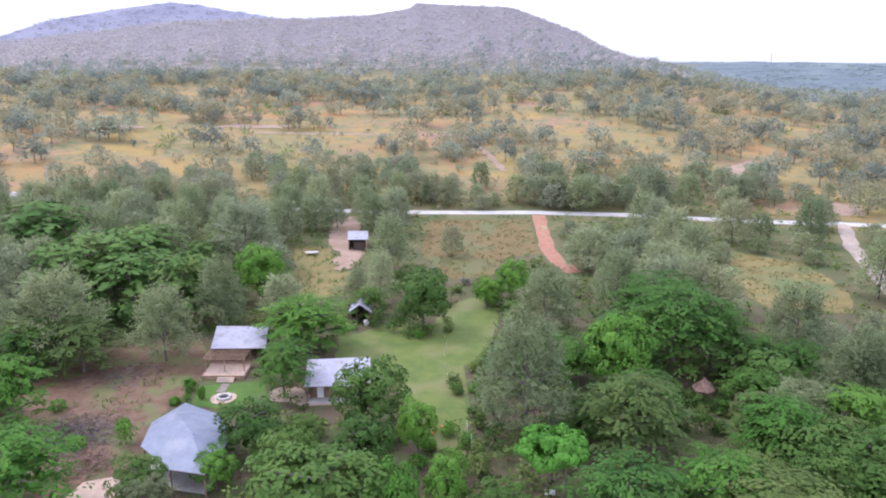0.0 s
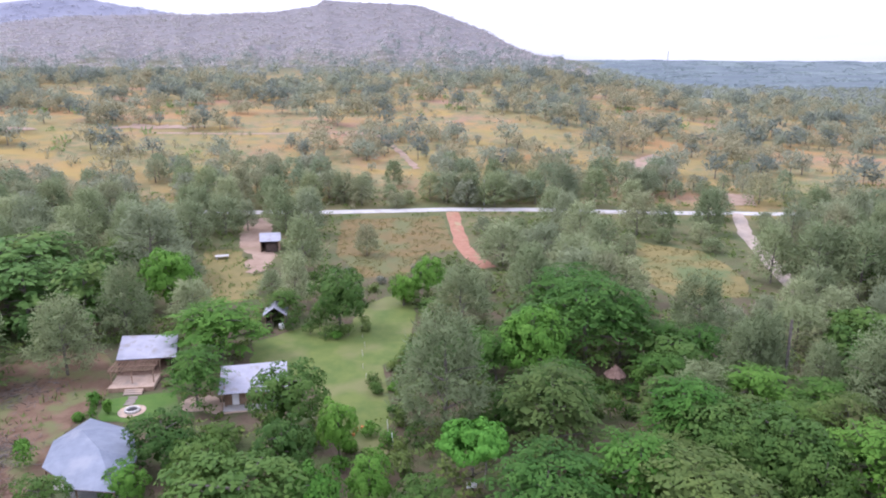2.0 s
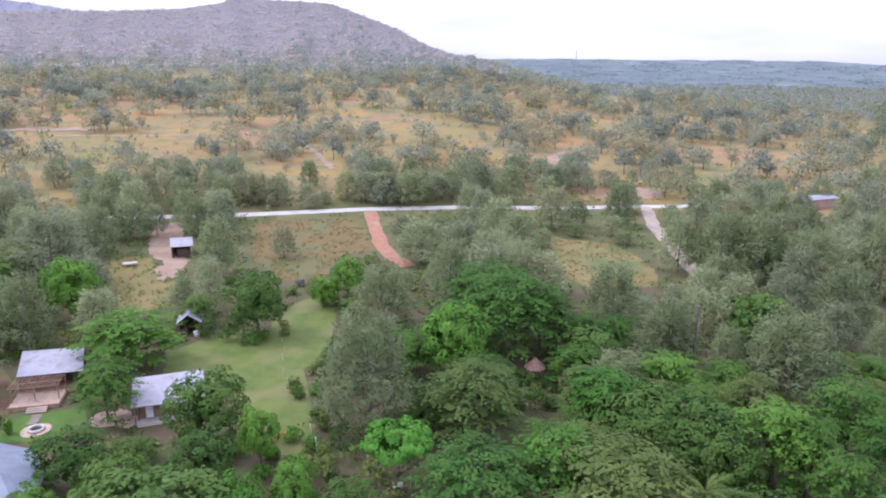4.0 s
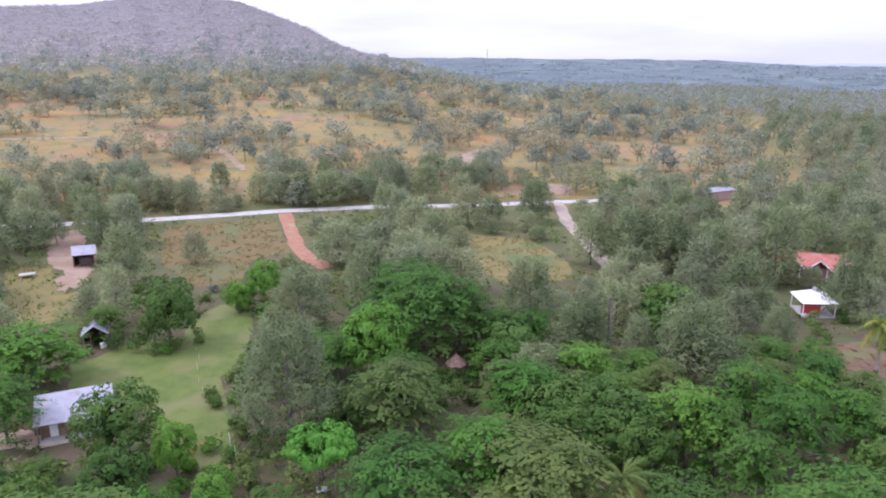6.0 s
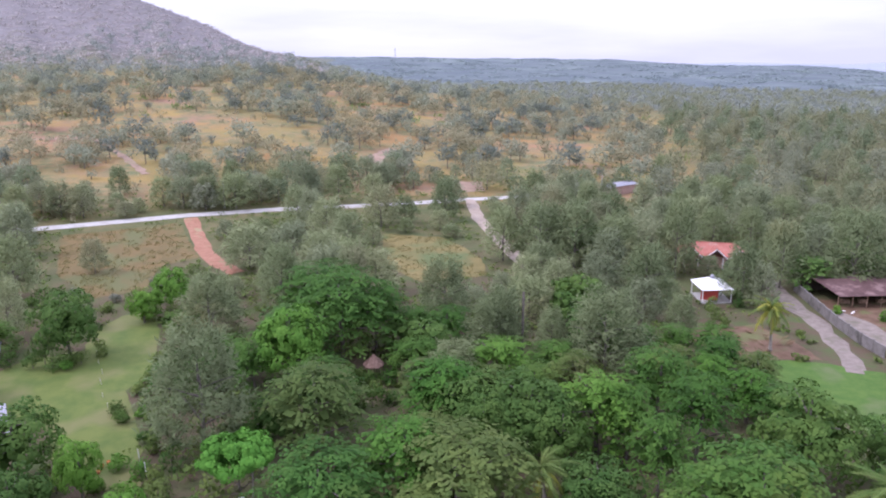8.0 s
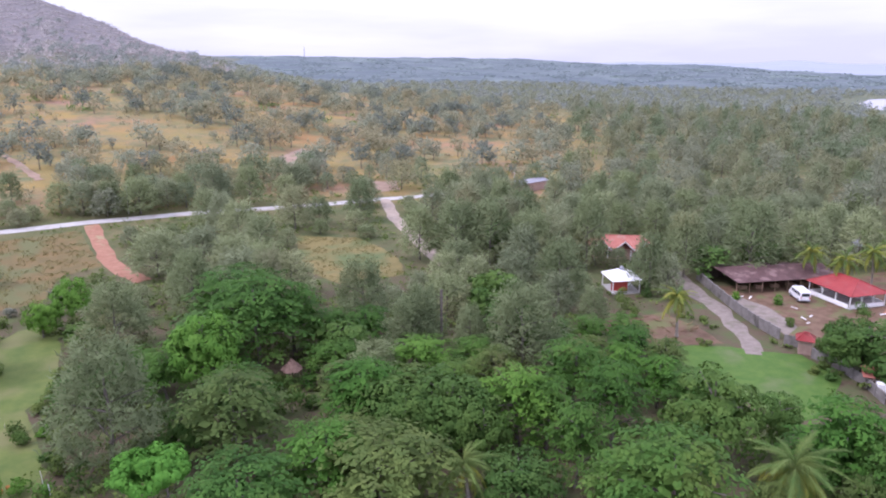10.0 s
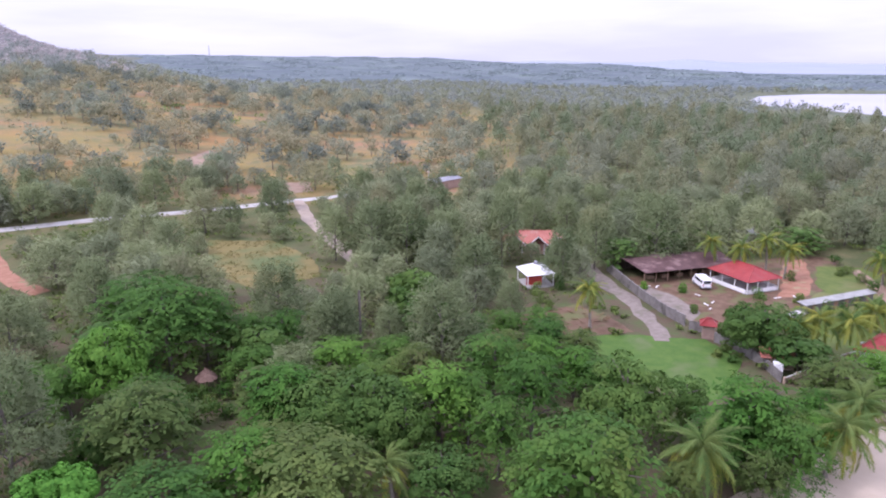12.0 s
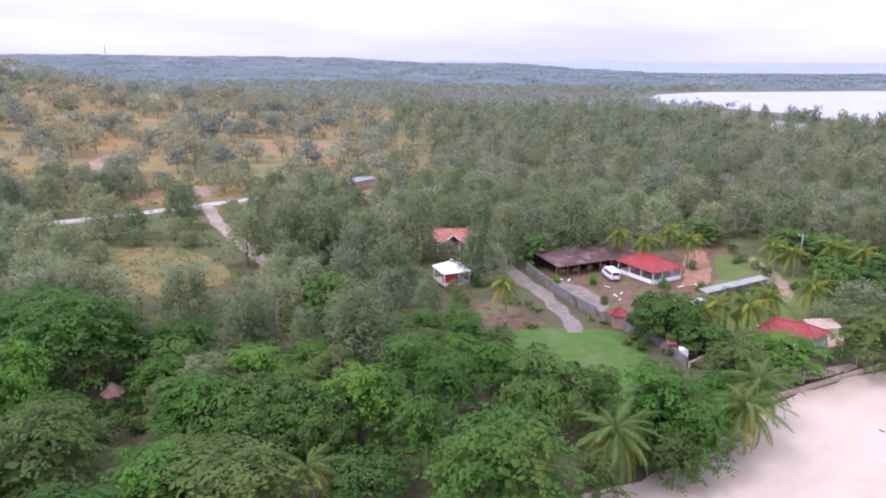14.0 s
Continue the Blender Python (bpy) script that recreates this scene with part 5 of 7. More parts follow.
def tufts(name, x0, x1, y0, y1, step, region, length, material, label, seed, blades_each=7):
    """Grass and weed tufts inside a region, as one sheet of blades."""
    x, y, r = scatter(x0, x1, y0, y1, step, seed)
    x, y = x + r.normal(size=len(x)) * step * 0.7, y + r.normal(size=len(x)) * step * 0.7
    ok = region(x, y) & (vnoise(x, y, 0.22, seed) > -0.12)
    x, y = x[ok], y[ok]
    c = np.repeat(np.stack([x, y, ground_z(x, y)], 1), blades_each, 0)
    c = c + r.normal(size=c.shape) * np.array([0.25, 0.25, 0])
    w = unit(r.normal(size=c.shape) * 0.55 + np.array([0, 0, 1.0]))
    p, f, nn = blades(c, w, length, 0.07, r, soft=np.tile([0, 0, 1.0], (len(c), 1)))
    tagged(mesh_object(name, p, f, material, normals=nn), label, "grass", kind="stuff")


DRY_FIELD = [(-4, 195), (24, 195), (23.4, 164), (15.4, 162), (9.8, 147), (1.1, 146), (-5.2, 164)]
MEADOW = [(70.2, 166.2), (82.6, 157.0), (82.7, 138.2), (76.9, 125.1), (62.0, 126.5), (59.4, 141.8)]
CLEARING = [(-60, 93), (-52, 109), (-43, 112), (-37, 104), (-36.5, 91), (-38, 85), (-33, 69), (-44, 67), (-50, 78)]
GRASS_YARD = [(-36, 172), (-27, 168), (-24.2, 150.8), (-19.6, 150.6), (-19.6, 133.9), (-30.5, 131), (-34.2, 150)]
tufts("dry_tufts", -8, 86, 122, 197, 1.05, lambda x, y: inside(DRY_FIELD, x, y) | inside(MEADOW, x, y), 0.5, M["dry_grass"], "dry yellowish grass tufts of the fields", 81)
tufts("weed_tufts", -60, 60, 64, 200, 1.6, lambda x, y: (inside(GRASS_YARD, x, y) | (inside(CLEARING, x, y) & (vnoise(x, y, 0.12, 31) > 0.1)) | (allowed(x, y) & (vnoise(x, y, 0.05, 22) > 0.0))) & (np.hypot(x, y) < 205), 0.9, M["under"], "green weeds and tall grass", 82, 6)

# ---------- buildings and things ----------


def thing(name, label, category, group="", at=None, on=None):
    root = new(name)
    if on:
        root.location.z = gz(*on)
    if at:
        root.location = at
    return tagged(root, label, category, group)


def box(bm, c, size, turn=0.0, bevel=0.0):
    """A box of that size round the point c, turned about the vertical."""
    m = pose(*c, 0, 0, turn) @ Matrix.Diagonal((*size, 1))
    out = bmesh.ops.create_cube(bm, size=1, matrix=m)
    if bevel:
        es = list({e_ for v in out["verts"] for e_ in v.link_edges})
        bmesh.ops.bevel(bm, geom=es, offset=bevel, segments=1, affect="EDGES")


def box_part(name, c, size, material, parent, turn=0.0, bevel=0.0, label=""):
    bm = bmesh.new()
    box(bm, c, size, turn, bevel)
    return part(name, bm, material, parent, label)


def bar(name, a, b, w, material, parent, label="", sides=4):
    """A straight bar or pole from a to b."""
    bm = bmesh.new()
    a, b = Vector(a), Vector(b)
    ax = (b - a).normalized()
    s = ax.orthogonal().normalized()
    t = ax.cross(s)
    rows = [[bm.verts.new(p + (s * math.cos(k * 6.2832 / sides + 0.785) + t * math.sin(k * 6.2832 / sides + 0.785)) * w) for k in range(sides)] for p in (a, b)]
    for k in range(sides):
        bm.faces.new((rows[0][k], rows[0][(k + 1) % sides], rows[1][(k + 1) % sides], rows[1][k]))
    bm.faces.new(rows[0][::-1])
    bm.faces.new(rows[1])
    return part(name, bm, material, parent, label)


def sheet(name, a, b, c, d, material, parent, ribs=24, rib=0.035, thick=0.06, label=""):
    """A roof slope of ribbed sheeting: a, b along its top, d, c along its eave."""
    a, b, c, d = (Vector(v) for v in (a, b, c, d))
    up = (b - a).cross(d - a).normalized()
    if up.z < 0:
        up = -up
    bm = bmesh.new()
    rows = []
    for e0, e1 in ((a, b), (d, c)):
        rows.append([bm.verts.new(e0.lerp(e1, i / (2 * ribs)) + up * (rib if i % 2 else 0)) for i in range(2 * ribs + 1)])
    low = [[bm.verts.new(e0.lerp(e1, f) - up * thick) for f in (0, 1)] for e0, e1 in ((a, b), (d, c))]
    for i in range(2 * ribs):
        bm.faces.new((rows[0][i], rows[1][i], rows[1][i + 1], rows[0][i + 1]))
    bm.faces.new((low[0][0], low[0][1], low[1][1], low[1][0]))
    for r_, lo in zip(rows, low):
        bm.faces.new((lo[0], *r_, lo[1]))
    bm.faces.new((low[0][0], rows[0][0], rows[1][0], low[1][0]))
    bm.faces.new((low[0][1], low[1][1], rows[1][-1], rows[0][-1]))
    bmesh.ops.recalc_face_normals(bm, faces=bm.faces[:])
    return part(name, bm, material, parent, label)


def tri_sheet(name, apex, c, d, material, parent, label="", thick=0.07):
    bm = bmesh.new()
    top = [bm.verts.new(v) for v in (apex, d, c)]
    low = [bm.verts.new(Vector(v) - Vector((0, 0, thick))) for v in (apex, d, c)]
    bm.faces.new(top)
    bm.faces.new(low[::-1])
    for i in range(3):
        bm.faces.new((top[i], low[i], low[(i + 1) % 3], top[(i + 1) % 3]))
    bmesh.ops.recalc_face_normals(bm, faces=bm.faces[:])
    return part(name, bm, material, parent, label)


def hip_roof(corners, ridge_a, ridge_b, material, parent, trim=None):
    """Four slopes; corners a, b, c, d in turn, with ridge_a between d and a, ridge_b between b and c."""
    a, b, c, d = (Vector(v) for v in corners)
    ra, rb = Vector(ridge_a), Vector(ridge_b)
    sheet("roof_slope", ra, rb, b, a, material, parent, 16)
    sheet("roof_slope", rb, ra, d, c, material, parent, 16)
    tri_sheet("roof_slope", ra, a, d, material, parent)
    tri_sheet("roof_slope", rb, c, b, material, parent)
    for p, q in ((ra, rb), (ra, a), (ra, d), (rb, b), (rb, c)):
        bar("ridge_cap", p + Vector((0, 0, 0.05)), q + Vector((0, 0, 0.05)), 0.09, trim or material, parent)


# the cottage with a pergola and a raised terrace
hut = thing("cottage", "timber cottage with grey metal roof, pergola and tan terrace", "cottage", on=(-32, 99))
sheet("roof", (-36.2, 107.3, 4.2), (-27.9, 107.0, 4.2), (-26.9, 101.0, 2.95), (-35.3, 100.8, 2.95), M["metal_roof"], hut, 34, label="sloping grey corrugated metal roof")
box_part("back_wall", (-31.7, 106.6, 1.9), (7.6, 0.14, 3.7), M["dark_wood"], hut, -2)
for sx in (-35.4, -27.9):
    bm = bmesh.new()
    vs = [bm.verts.new((sx + dx, yy, zz)) for dx in (0, 0.12) for yy, zz in ((101.6, 0.4), (106.5, 0.4), (106.5, 3.9), (101.6, 2.9))]
    for f in ((0, 1, 2, 3), (7, 6, 5, 4), (0, 4, 5, 1), (1, 5, 6, 2), (2, 6, 7, 3), (3, 7, 4, 0)):
        bm.faces.new([vs[i] for i in f])
    part("side_wall", bm, M["dark_wood"], hut)
box_part("floor", (-31.7, 103.6, 0.3), (7.6, 6.0, 0.5), M["wood"], hut)
box_part("terrace", (-32.3, 98.5, 0.25), (6.2, 4.4, 0.5), M["tan"], hut, 0, 0.04, "tan paved terrace")
for i in range(9):
    box_part("terrace_slab", (-35.0 + i * 0.68, 98.5, 0.515), (0.64, 4.3, 0.04), M["tan"], hut)
box_part("terrace_kerb", (-32.3, 96.25, 0.30), (6.4, 0.16, 0.62), M["wood"], hut)
for i in range(3):
    box_part("step", (-31.7, 95.95 - 0.34 * i, 0.36 - 0.14 * i), (2.5, 0.36, 0.15), M["tan"], hut, 0, 0.02)
for px, py in ((-35.2, 97.8), (-29.5, 97.9), (-32.4, 97.8), (-35.4, 101.0), (-29.4, 101.2)):
    bar("post", (px, py, 0.4), (px, py, 2.5), 0.09, M["wood"], hut)
for py in (97.8, 99.5, 101.3):
    bar("beam", (-35.6, py, 2.5), (-29.2, py, 2.5), 0.08, M["wood"], hut)
for i in range(13):
    bar("rafter", (-35.4 + i * 0.5, 97.4, 2.63), (-35.3 + i * 0.48, 101.6, 2.66), 0.06, M["wood"], hut)
for i in range(7):
    bar("lattice", (-35.6, 97.7 + i * 0.6, 2.74), (-29.3, 97.7 + i * 0.6, 2.74), 0.035, M["wood"], hut)
bar("rail", (-29.3, 97.9, 1.3), (-29.3, 101.2, 1.3), 0.05, M["wood"], hut)
bar("rail", (-35.3, 97.9, 1.3), (-35.3, 101.2, 1.3), 0.05, M["wood"], hut)

bm = bmesh.new()
for i in range(5):
    box(bm, (-31.4 + 0.1 * (i % 2), 94.4 - i * 0.55, 0.06 + gz(-31.4, 93)), (1.25, 0.46, 0.08), 4 * (i % 2), 0.02)
tagged(part("stone_path", bm, M["gravel"], None), "short path of grey slabs from terrace to fire pit", "path", kind="structure")


def disc_patch(name, x, y, rx, ry, material, label, lift=0.09):
    return patch(name, [(x + rx * math.cos(a), y + ry * math.sin(a)) for a in np.linspace(0, 6.283, 15)[:-1]], material, label, "ground", lift, 0.25, 0.8)


disc_patch("pale_ring", -30.4, 90.2, 1.75, 1.8, M["tan"], "round pale sand bed round the fire pit")
disc_patch("tree_ring", -21.9, 91.4, 2.7, 2.4, M["tan"], "round tan sand bed round a tree")
patch("path_patch", [(-20, 91.5), (-14.5, 92), (-14.2, 88.4), (-19, 87.8), (-21, 89)], M["tan"], "trodden tan soil before the hut", "ground", 0.075, 0.4)
pit = thing("fire_pit", "round stone fire pit with dark ashes on pale sand", "fire pit", at=(-30.3, 90.2, gz(-30.3, 90.2) + 0.1))
stone_me = None
for i in range(12):
    a = i * 0.5236
    if stone_me is None:
        st = box_part("stone", (0, 0, 0), (0.44, 0.30, 0.34), M["stone"], pit, 0, 0.06)
        stone_me = st.data
    else:
        st = new("stone", stone_me)
        st.parent = pit
    st.matrix_basis = pose(0.85 * math.cos(a), 0.85 * math.sin(a), 0.17, 0, 0, math.degrees(a) + 90)
bm = bmesh.new()
bmesh.ops.create_circle(bm, cap_ends=True, segments=14, radius=0.74)
bmesh.ops.translate(bm, verts=bm.verts[:], vec=(0, 0, 0.1))
part("ashes", bm, M["dark"], pit)

# the second hut, half behind a tree
hut2 = thing("hut", "small hut with whitish grey metal roof beside trees", "hut", on=(-14.5, 91))
sheet("roof", (-19.4, 95.0, 3.8), (-10.5, 95.9, 3.8), (-9.8, 88.9, 2.6), (-18.8, 88.5, 2.6), M["metal_roof"], hut2, 36, label="sloping whitish corrugated metal roof")
box_part("wall", (-14.6, 94.2, 1.75), (8.2, 0.14, 3.5), M["dark_wood"], hut2, 5)
box_part("wall", (-18.4, 92.0, 1.5), (0.14, 4.6, 2.9), M["wood"], hut2, 5)
box_part("wall", (-15.4, 90.4, 1.3), (5.6, 0.14, 2.6), M["wood"], hut2, 3)
box_part("door", (-16.9, 90.25, 1.05), (0.9, 0.08, 2.0), M["white"], hut2, 3, label="pale door panel")
box_part("floor", (-14.4, 91.5, 0.1), (8.4, 5.6, 0.2), M["concrete"], hut2, 4)
for px, py in ((-18.4, 88.8), (-15.4, 88.9), (-12.6, 89.0), (-10.2, 89.2)):
    bar("post", (px, py, 0), (px, py, 2.6), 0.08, M["wood"], hut2)

# the open hall with a many-sided blue-grey roof
hall = thing("open_hall", "open hall under a large faceted blue-grey metal roof", "hall", on=(-30, 75))
edge = [(-35.2, 78.0), (-32.9, 83.2), (-27.0, 79.6), (-24.6, 73.0), (-25.0, 66.6), (-29.2, 67.6), (-34.2, 72.4)]
crest_a, crest_b = (-31.6, 77.0, 4.7), (-28.2, 72.4, 4.7)
tops = [crest_a, crest_a, crest_a, crest_b, crest_b, crest_b, crest_b]
for i in range(7):
    p, q = edge[i], edge[(i + 1) % 7]
    ta, tb = tops[i], tops[(i + 1) % 7]
    if ta == tb:
        tri_sheet("roof_panel", ta, (*q, 3.0), (*p, 3.0), M["blue_roof"], hall)
    else:
        sheet("roof_panel", ta, tb, (*q, 3.0), (*p, 3.0), M["blue_roof"], hall, 12, 0.02)
    bar("eave_board", (*p, 2.93), (*q, 2.93), 0.07, M["dark_wood"], hall)
    bar("post", (p[0] * 0.94 - 29.8 * 0.06, p[1] * 0.94 + 74.5 * 0.06, 0), (p[0] * 0.94 - 29.8 * 0.06, p[1] * 0.94 + 74.5 * 0.06, 3.0), 0.11, M["wood"], hall)
bm = bmesh.new()
fl = [bm.verts.new((x * 0.9 - 2.98, y * 0.9 + 7.45, 0.12)) for x, y in edge]
bm.faces.new(fl[::-1])
part("floor", bm, M["concrete"], hall)

# the little gabled shed at the lawn's edge
shed = thing("shed", "small dark shed with a pale gabled metal roof", "shed", on=(-14.6, 120))
sheet("roof", (-14.7, 123.0, 3.7), (-14.7, 118.7, 3.7), (-16.7, 118.7, 2.2), (-16.7, 123.0, 2.2), M["metal_roof"], shed, 10)
sheet("roof", (-14.7, 118.7, 3.7), (-14.7, 123.0, 3.7), (-12.6, 123.0, 2.2), (-12.6, 118.7, 2.2), M["metal_roof"], shed, 10)
for sx in (-16.3, -13.0):
    box_part("side_wall", (sx, 121, 1.2), (0.1, 3.4, 2.3), M["dark_wood"], shed)
box_part("back_wall", (-14.65, 122.6, 1.5), (3.2, 0.1, 2.9), M["dark_wood"], shed)
for sx in (-16.3, -13.0, -15.3):
    bar("post", (sx, 119.2, 0), (sx, 119.2, 2.45), 0.07, M["wood"], shed)
box_part("counter", (-15.6, 119.3, 0.55), (1.3, 0.3, 1.1), M["dark_wood"], shed)
tub = thing("plastic_tub", "white plastic tub standing before a dark shed", "tub", at=(-13.5, 118.4, gz(-13.5, 118.4) + 0.05))
bm = bmesh.new()
bmesh.ops.create_cone(bm, cap_ends=True, segments=14, radius1=0.42, radius2=0.5, depth=0.8, matrix=Matrix.Translation((0, 0, 0.4)))
bmesh.ops.inset_region(bm, faces=[f for f in bm.faces if f.normal.z > 0.9], thickness=0.05, depth=-0.1)
part("tub_body", bm, M["white"], tub)

# the far hut by the road, and a slab table
hut3 = thing("roadside_hut", "small roadside hut with a pale grey metal roof", "hut", on=(-20.6, 169))
sheet("roof", (-23.6, 172.0, 3.5), (-18.6, 172.0, 3.5), (-17.9, 166.2, 2.7), (-22.9, 166.2, 2.7), M["metal_roof"], hut3, 14)
box_part("wall", (-20.9, 170.6, 1.6), (4.2, 0.12, 3.2), M["dark_wood"], hut3)
for sx in (-22.8, -18.7):
    box_part("wall", (sx, 168.8, 1.35), (0.12, 3.6, 2.7), M["wood"], hut3)
box_part("wall", (-20.3, 167.0, 1.0), (2.6, 0.12, 2.0), M["dark_wood"], hut3)
for sx in (-22.7, -18.2):
    bar("post", (sx, 166.6, 0), (sx, 166.6, 2.7), 0.08, M["wood"], hut3)
slab = thing("slab_table", "low pale concrete slab table on the grass", "table", at=(-31.0, 162.6, gz(-31, 162.6)))
box_part("top", (0, 0, 0.7), (3.0, 1.7, 0.14), M["concrete"], slab, 10, 0.03)
for sx in (-1.1, 1.1):
    box_part("support", (sx, 0.19 * sx, 0.32), (0.25, 1.2, 0.64), M["concrete"], slab, 10)

# a thatched shelter in the wood
that = thing("thatched_hut", "small round brown thatched hut in the wood", "hut", at=(35.8, 89.6, gz(35.8, 89.6)))
for k in range(4):
    bm = bmesh.new()
    bmesh.ops.create_cone(bm, cap_ends=False, segments=22, radius1=1.55 - k * 0.40, radius2=1.12 - k * 0.36, depth=0.52, matrix=Matrix.Translation((0, 0, 2.30 + k * 0.34)))
    for v in bm.verts:
        v.co += Vector((rng.normal(), rng.normal(), rng.normal())) * 0.05
    part("thatch_tier", bm, M["thatch"], that)
for k in range(6):
    a = k * 1.047
    bar("post", (1.3 * math.cos(a), 1.3 * math.sin(a), 0), (1.3 * math.cos(a), 1.3 * math.sin(a), 2.3), 0.07, M["wood"], that)

# the small open pavilion with a white roof
pav = thing("pavilion", "small open pavilion with white roof, posts and red wall", "pavilion")
pe = [(104.0, 91.2, 2.9), (107.2, 97.2, 2.9), (113.0, 94.0, 2.9), (109.7, 88.6, 2.9)]
pa = (108.6, 93.0, 4.5)
for i in range(4):
    tri_sheet("roof_panel", pa, pe[(i + 1) % 4], pe[i], M["white_roof"], pav)
    bar("ridge_cap", (pe[i][0], pe[i][1], 2.95), (pa[0], pa[1], 4.55), 0.07, M["white_roof"], pav)
    ix, iy = pe[i][0] * 0.9 + pa[0] * 0.1, pe[i][1] * 0.9 + pa[1] * 0.1
    bar("post", (ix, iy, 0), (ix, iy, 2.9), 0.13, M["white"], pav, "white post")
    jx, jy = pe[(i + 1) % 4][0] * 0.9 + pa[0] * 0.1, pe[(i + 1) % 4][1] * 0.9 + pa[1] * 0.1
    bar("beam", (ix, iy, 2.78), (jx, jy, 2.78), 0.09, M["white"], pav)
bm = bmesh.new()
bmesh.ops.create_icosphere(bm, subdivisions=2, radius=0.55, matrix=Matrix.Translation((pa[0], pa[1], 4.5)))
part("finial", bm, M["metal_roof"], pav, "grey domed finial")
bm = bmesh.new()
bm.faces.new([bm.verts.new((x * 0.94 + pa[0] * 0.06, y * 0.94 + pa[1] * 0.06, 0.35)) for x, y, _ in pe[::-1]])
res = bmesh.ops.extrude_face_region(bm, geom=bm.faces[:])
bmesh.ops.translate(bm, verts=[v for v in res["geom"] if isinstance(v, bmesh.types.BMVert)], vec=(0, 0, -0.4))
part("floor", bm, M["concrete"], pav)
box_part("red_wall", (106.9, 91.9, 1.35), (3.2, 0.15, 2.0), M["red_paint"], pav, -40, label="red painted wall panel")

# the red-roofed house behind trees
redh = thing("red_house", "house with red roofs and white trim behind trees", "house")
box_part("wall", (128, 110.5, 1.6), (13.6, 7.0, 3.2), M["pink_wall"], redh, -42)
hm = pose(128, 110.5, 0, 0, 0, -42)
hip_roof([hm @ Vector(v) for v in ((-7.6, -4.4, 3.1), (7.6, -4.4, 3.1), (7.6, 4.4, 3.1), (-7.6, 4.4, 3.1))], hm @ Vector((-4.4, 0, 5.2)), hm @ Vector((4.4, 0, 5.2)), M["faded_roof"], redh, M["faded_roof"])
for gx0 in (-4.9, 0.3, 5.2):
    g0, g1, g2 = hm @ Vector((gx0 - 2.3, -5.8, 2.9)), hm @ Vector((gx0, -5.8, 4.9)), hm @ Vector((gx0 + 2.3, -5.8, 2.9))
    b0, b1, b2 = hm @ Vector((gx0 - 2.3, -2.5, 2.9)), hm @ Vector((gx0, -0.8, 4.9)), hm @ Vector((gx0 + 2.3, -2.5, 2.9))
    sheet("gable_roof", b1, g1, g0, b0, M["faded_roof"], redh, 8)
    sheet("gable_roof", g1, b1, b2, g2, M["faded_roof"], redh, 8)
    bar("white_trim", g0 + Vector((0, 0, .1)), g1 + Vector((0, 0, .1)), 0.13, M["white"], redh, "white gable trim")
    bar("white_trim", g1 + Vector((0, 0, .1)), g2 + Vector((0, 0, .1)), 0.13, M["white"], redh, "white gable trim")
    for sx in (-1.5, 1.5):
        pp = hm @ Vector((gx0 + sx, -5.3, 0))
        bar("porch_post", pp, pp + Vector((0, 0, 3.0)), 0.14, M["white"], redh)
for k in range(3):
    w = hm @ Vector((-3.2 + 3.2 * k, -3.52, 1.5))
    box_part("window", w, (1.2, 0.08, 1.2), M["glass"], redh, -42)

# the long brown shelter of the compound
lodge = thing("long_shelter", "long low open shelter with dark brown roof", "shelter")
sheet("roof", (127.2, 84.4, 3.7), (148.6, 73.4, 3.7), (146.2, 67.9, 2.5), (125.0, 77.3, 2.5), M["brown_roof"], lodge, 50)
sheet("roof", (148.6, 73.4, 3.7), (127.2, 84.4, 3.7), (129.8, 89.6, 2.5), (151.4, 78.6, 2.5), M["brown_roof"], lodge, 50)
for k in range(9):
    f = k / 8
    for p0, p1 in (((125.7, 78.0), (146.5, 68.6)), ((129.5, 88.8), (150.8, 78.2))):
        px, py = p0[0] + (p1[0] - p0[0]) * f, p0[1] + (p1[1] - p0[1]) * f
        bar("post", (px, py, 0), (px, py, 2.6), 0.11, M["wood"], lodge)
box_part("back_wall", (140.0, 83.4, 1.25), (23.5, 0.15, 2.5), M["dark_wood"], lodge, -26.5)
for k in range(6):
    f = 0.1 + 0.16 * k
    box_part("table", (127.5 + 20 * f, 80.0 - 9.4 * f, 0.4), (1.6, 0.9, 0.75), M["wood"], lodge, -25, 0.03)

# the open hall with a red hip roof
rh = thing("red_pavilion", "open pavilion with a bright red hip roof and low white wall", "pavilion")
rc = [(137.4, 70.4, 2.7), (133.8, 59.8, 2.7), (142.3, 56.8, 2.7), (146.4, 67.0, 2.7)]
hip_roof([rc[0], rc[1], rc[2], rc[3]], (140.8, 65.9, 4.7), (139.3, 61.3, 4.7), M["red_roof"], rh)
cx_, cy_ = 140.0, 63.5
for i in range(4):
    (ax, ay, _), (bx, by, _) = rc[i], rc[(i + 1) % 4]
    ax, ay, bx, by = (ax * 0.9 + cx_ * 0.1, ay * 0.9 + cy_ * 0.1, bx * 0.9 + cx_ * 0.1, by * 0.9 + cy_ * 0.1)
    for k in range(3):
        f = k / 3
        bar("post", (ax + (bx - ax) * f, ay + (by - ay) * f, 0), (ax + (bx - ax) * f, ay + (by - ay) * f, 2.75), 0.11, M["white"], rh)
    ln = math.hypot(bx - ax, by - ay)
    box_part("low_wall", ((ax + bx) / 2, (ay + by) / 2, 0.45), (ln * 0.94, 0.16, 0.9), M["white"], rh, math.degrees(math.atan2(by - ay, bx - ax)), 0.02, "low white wall")
bm = bmesh.new()
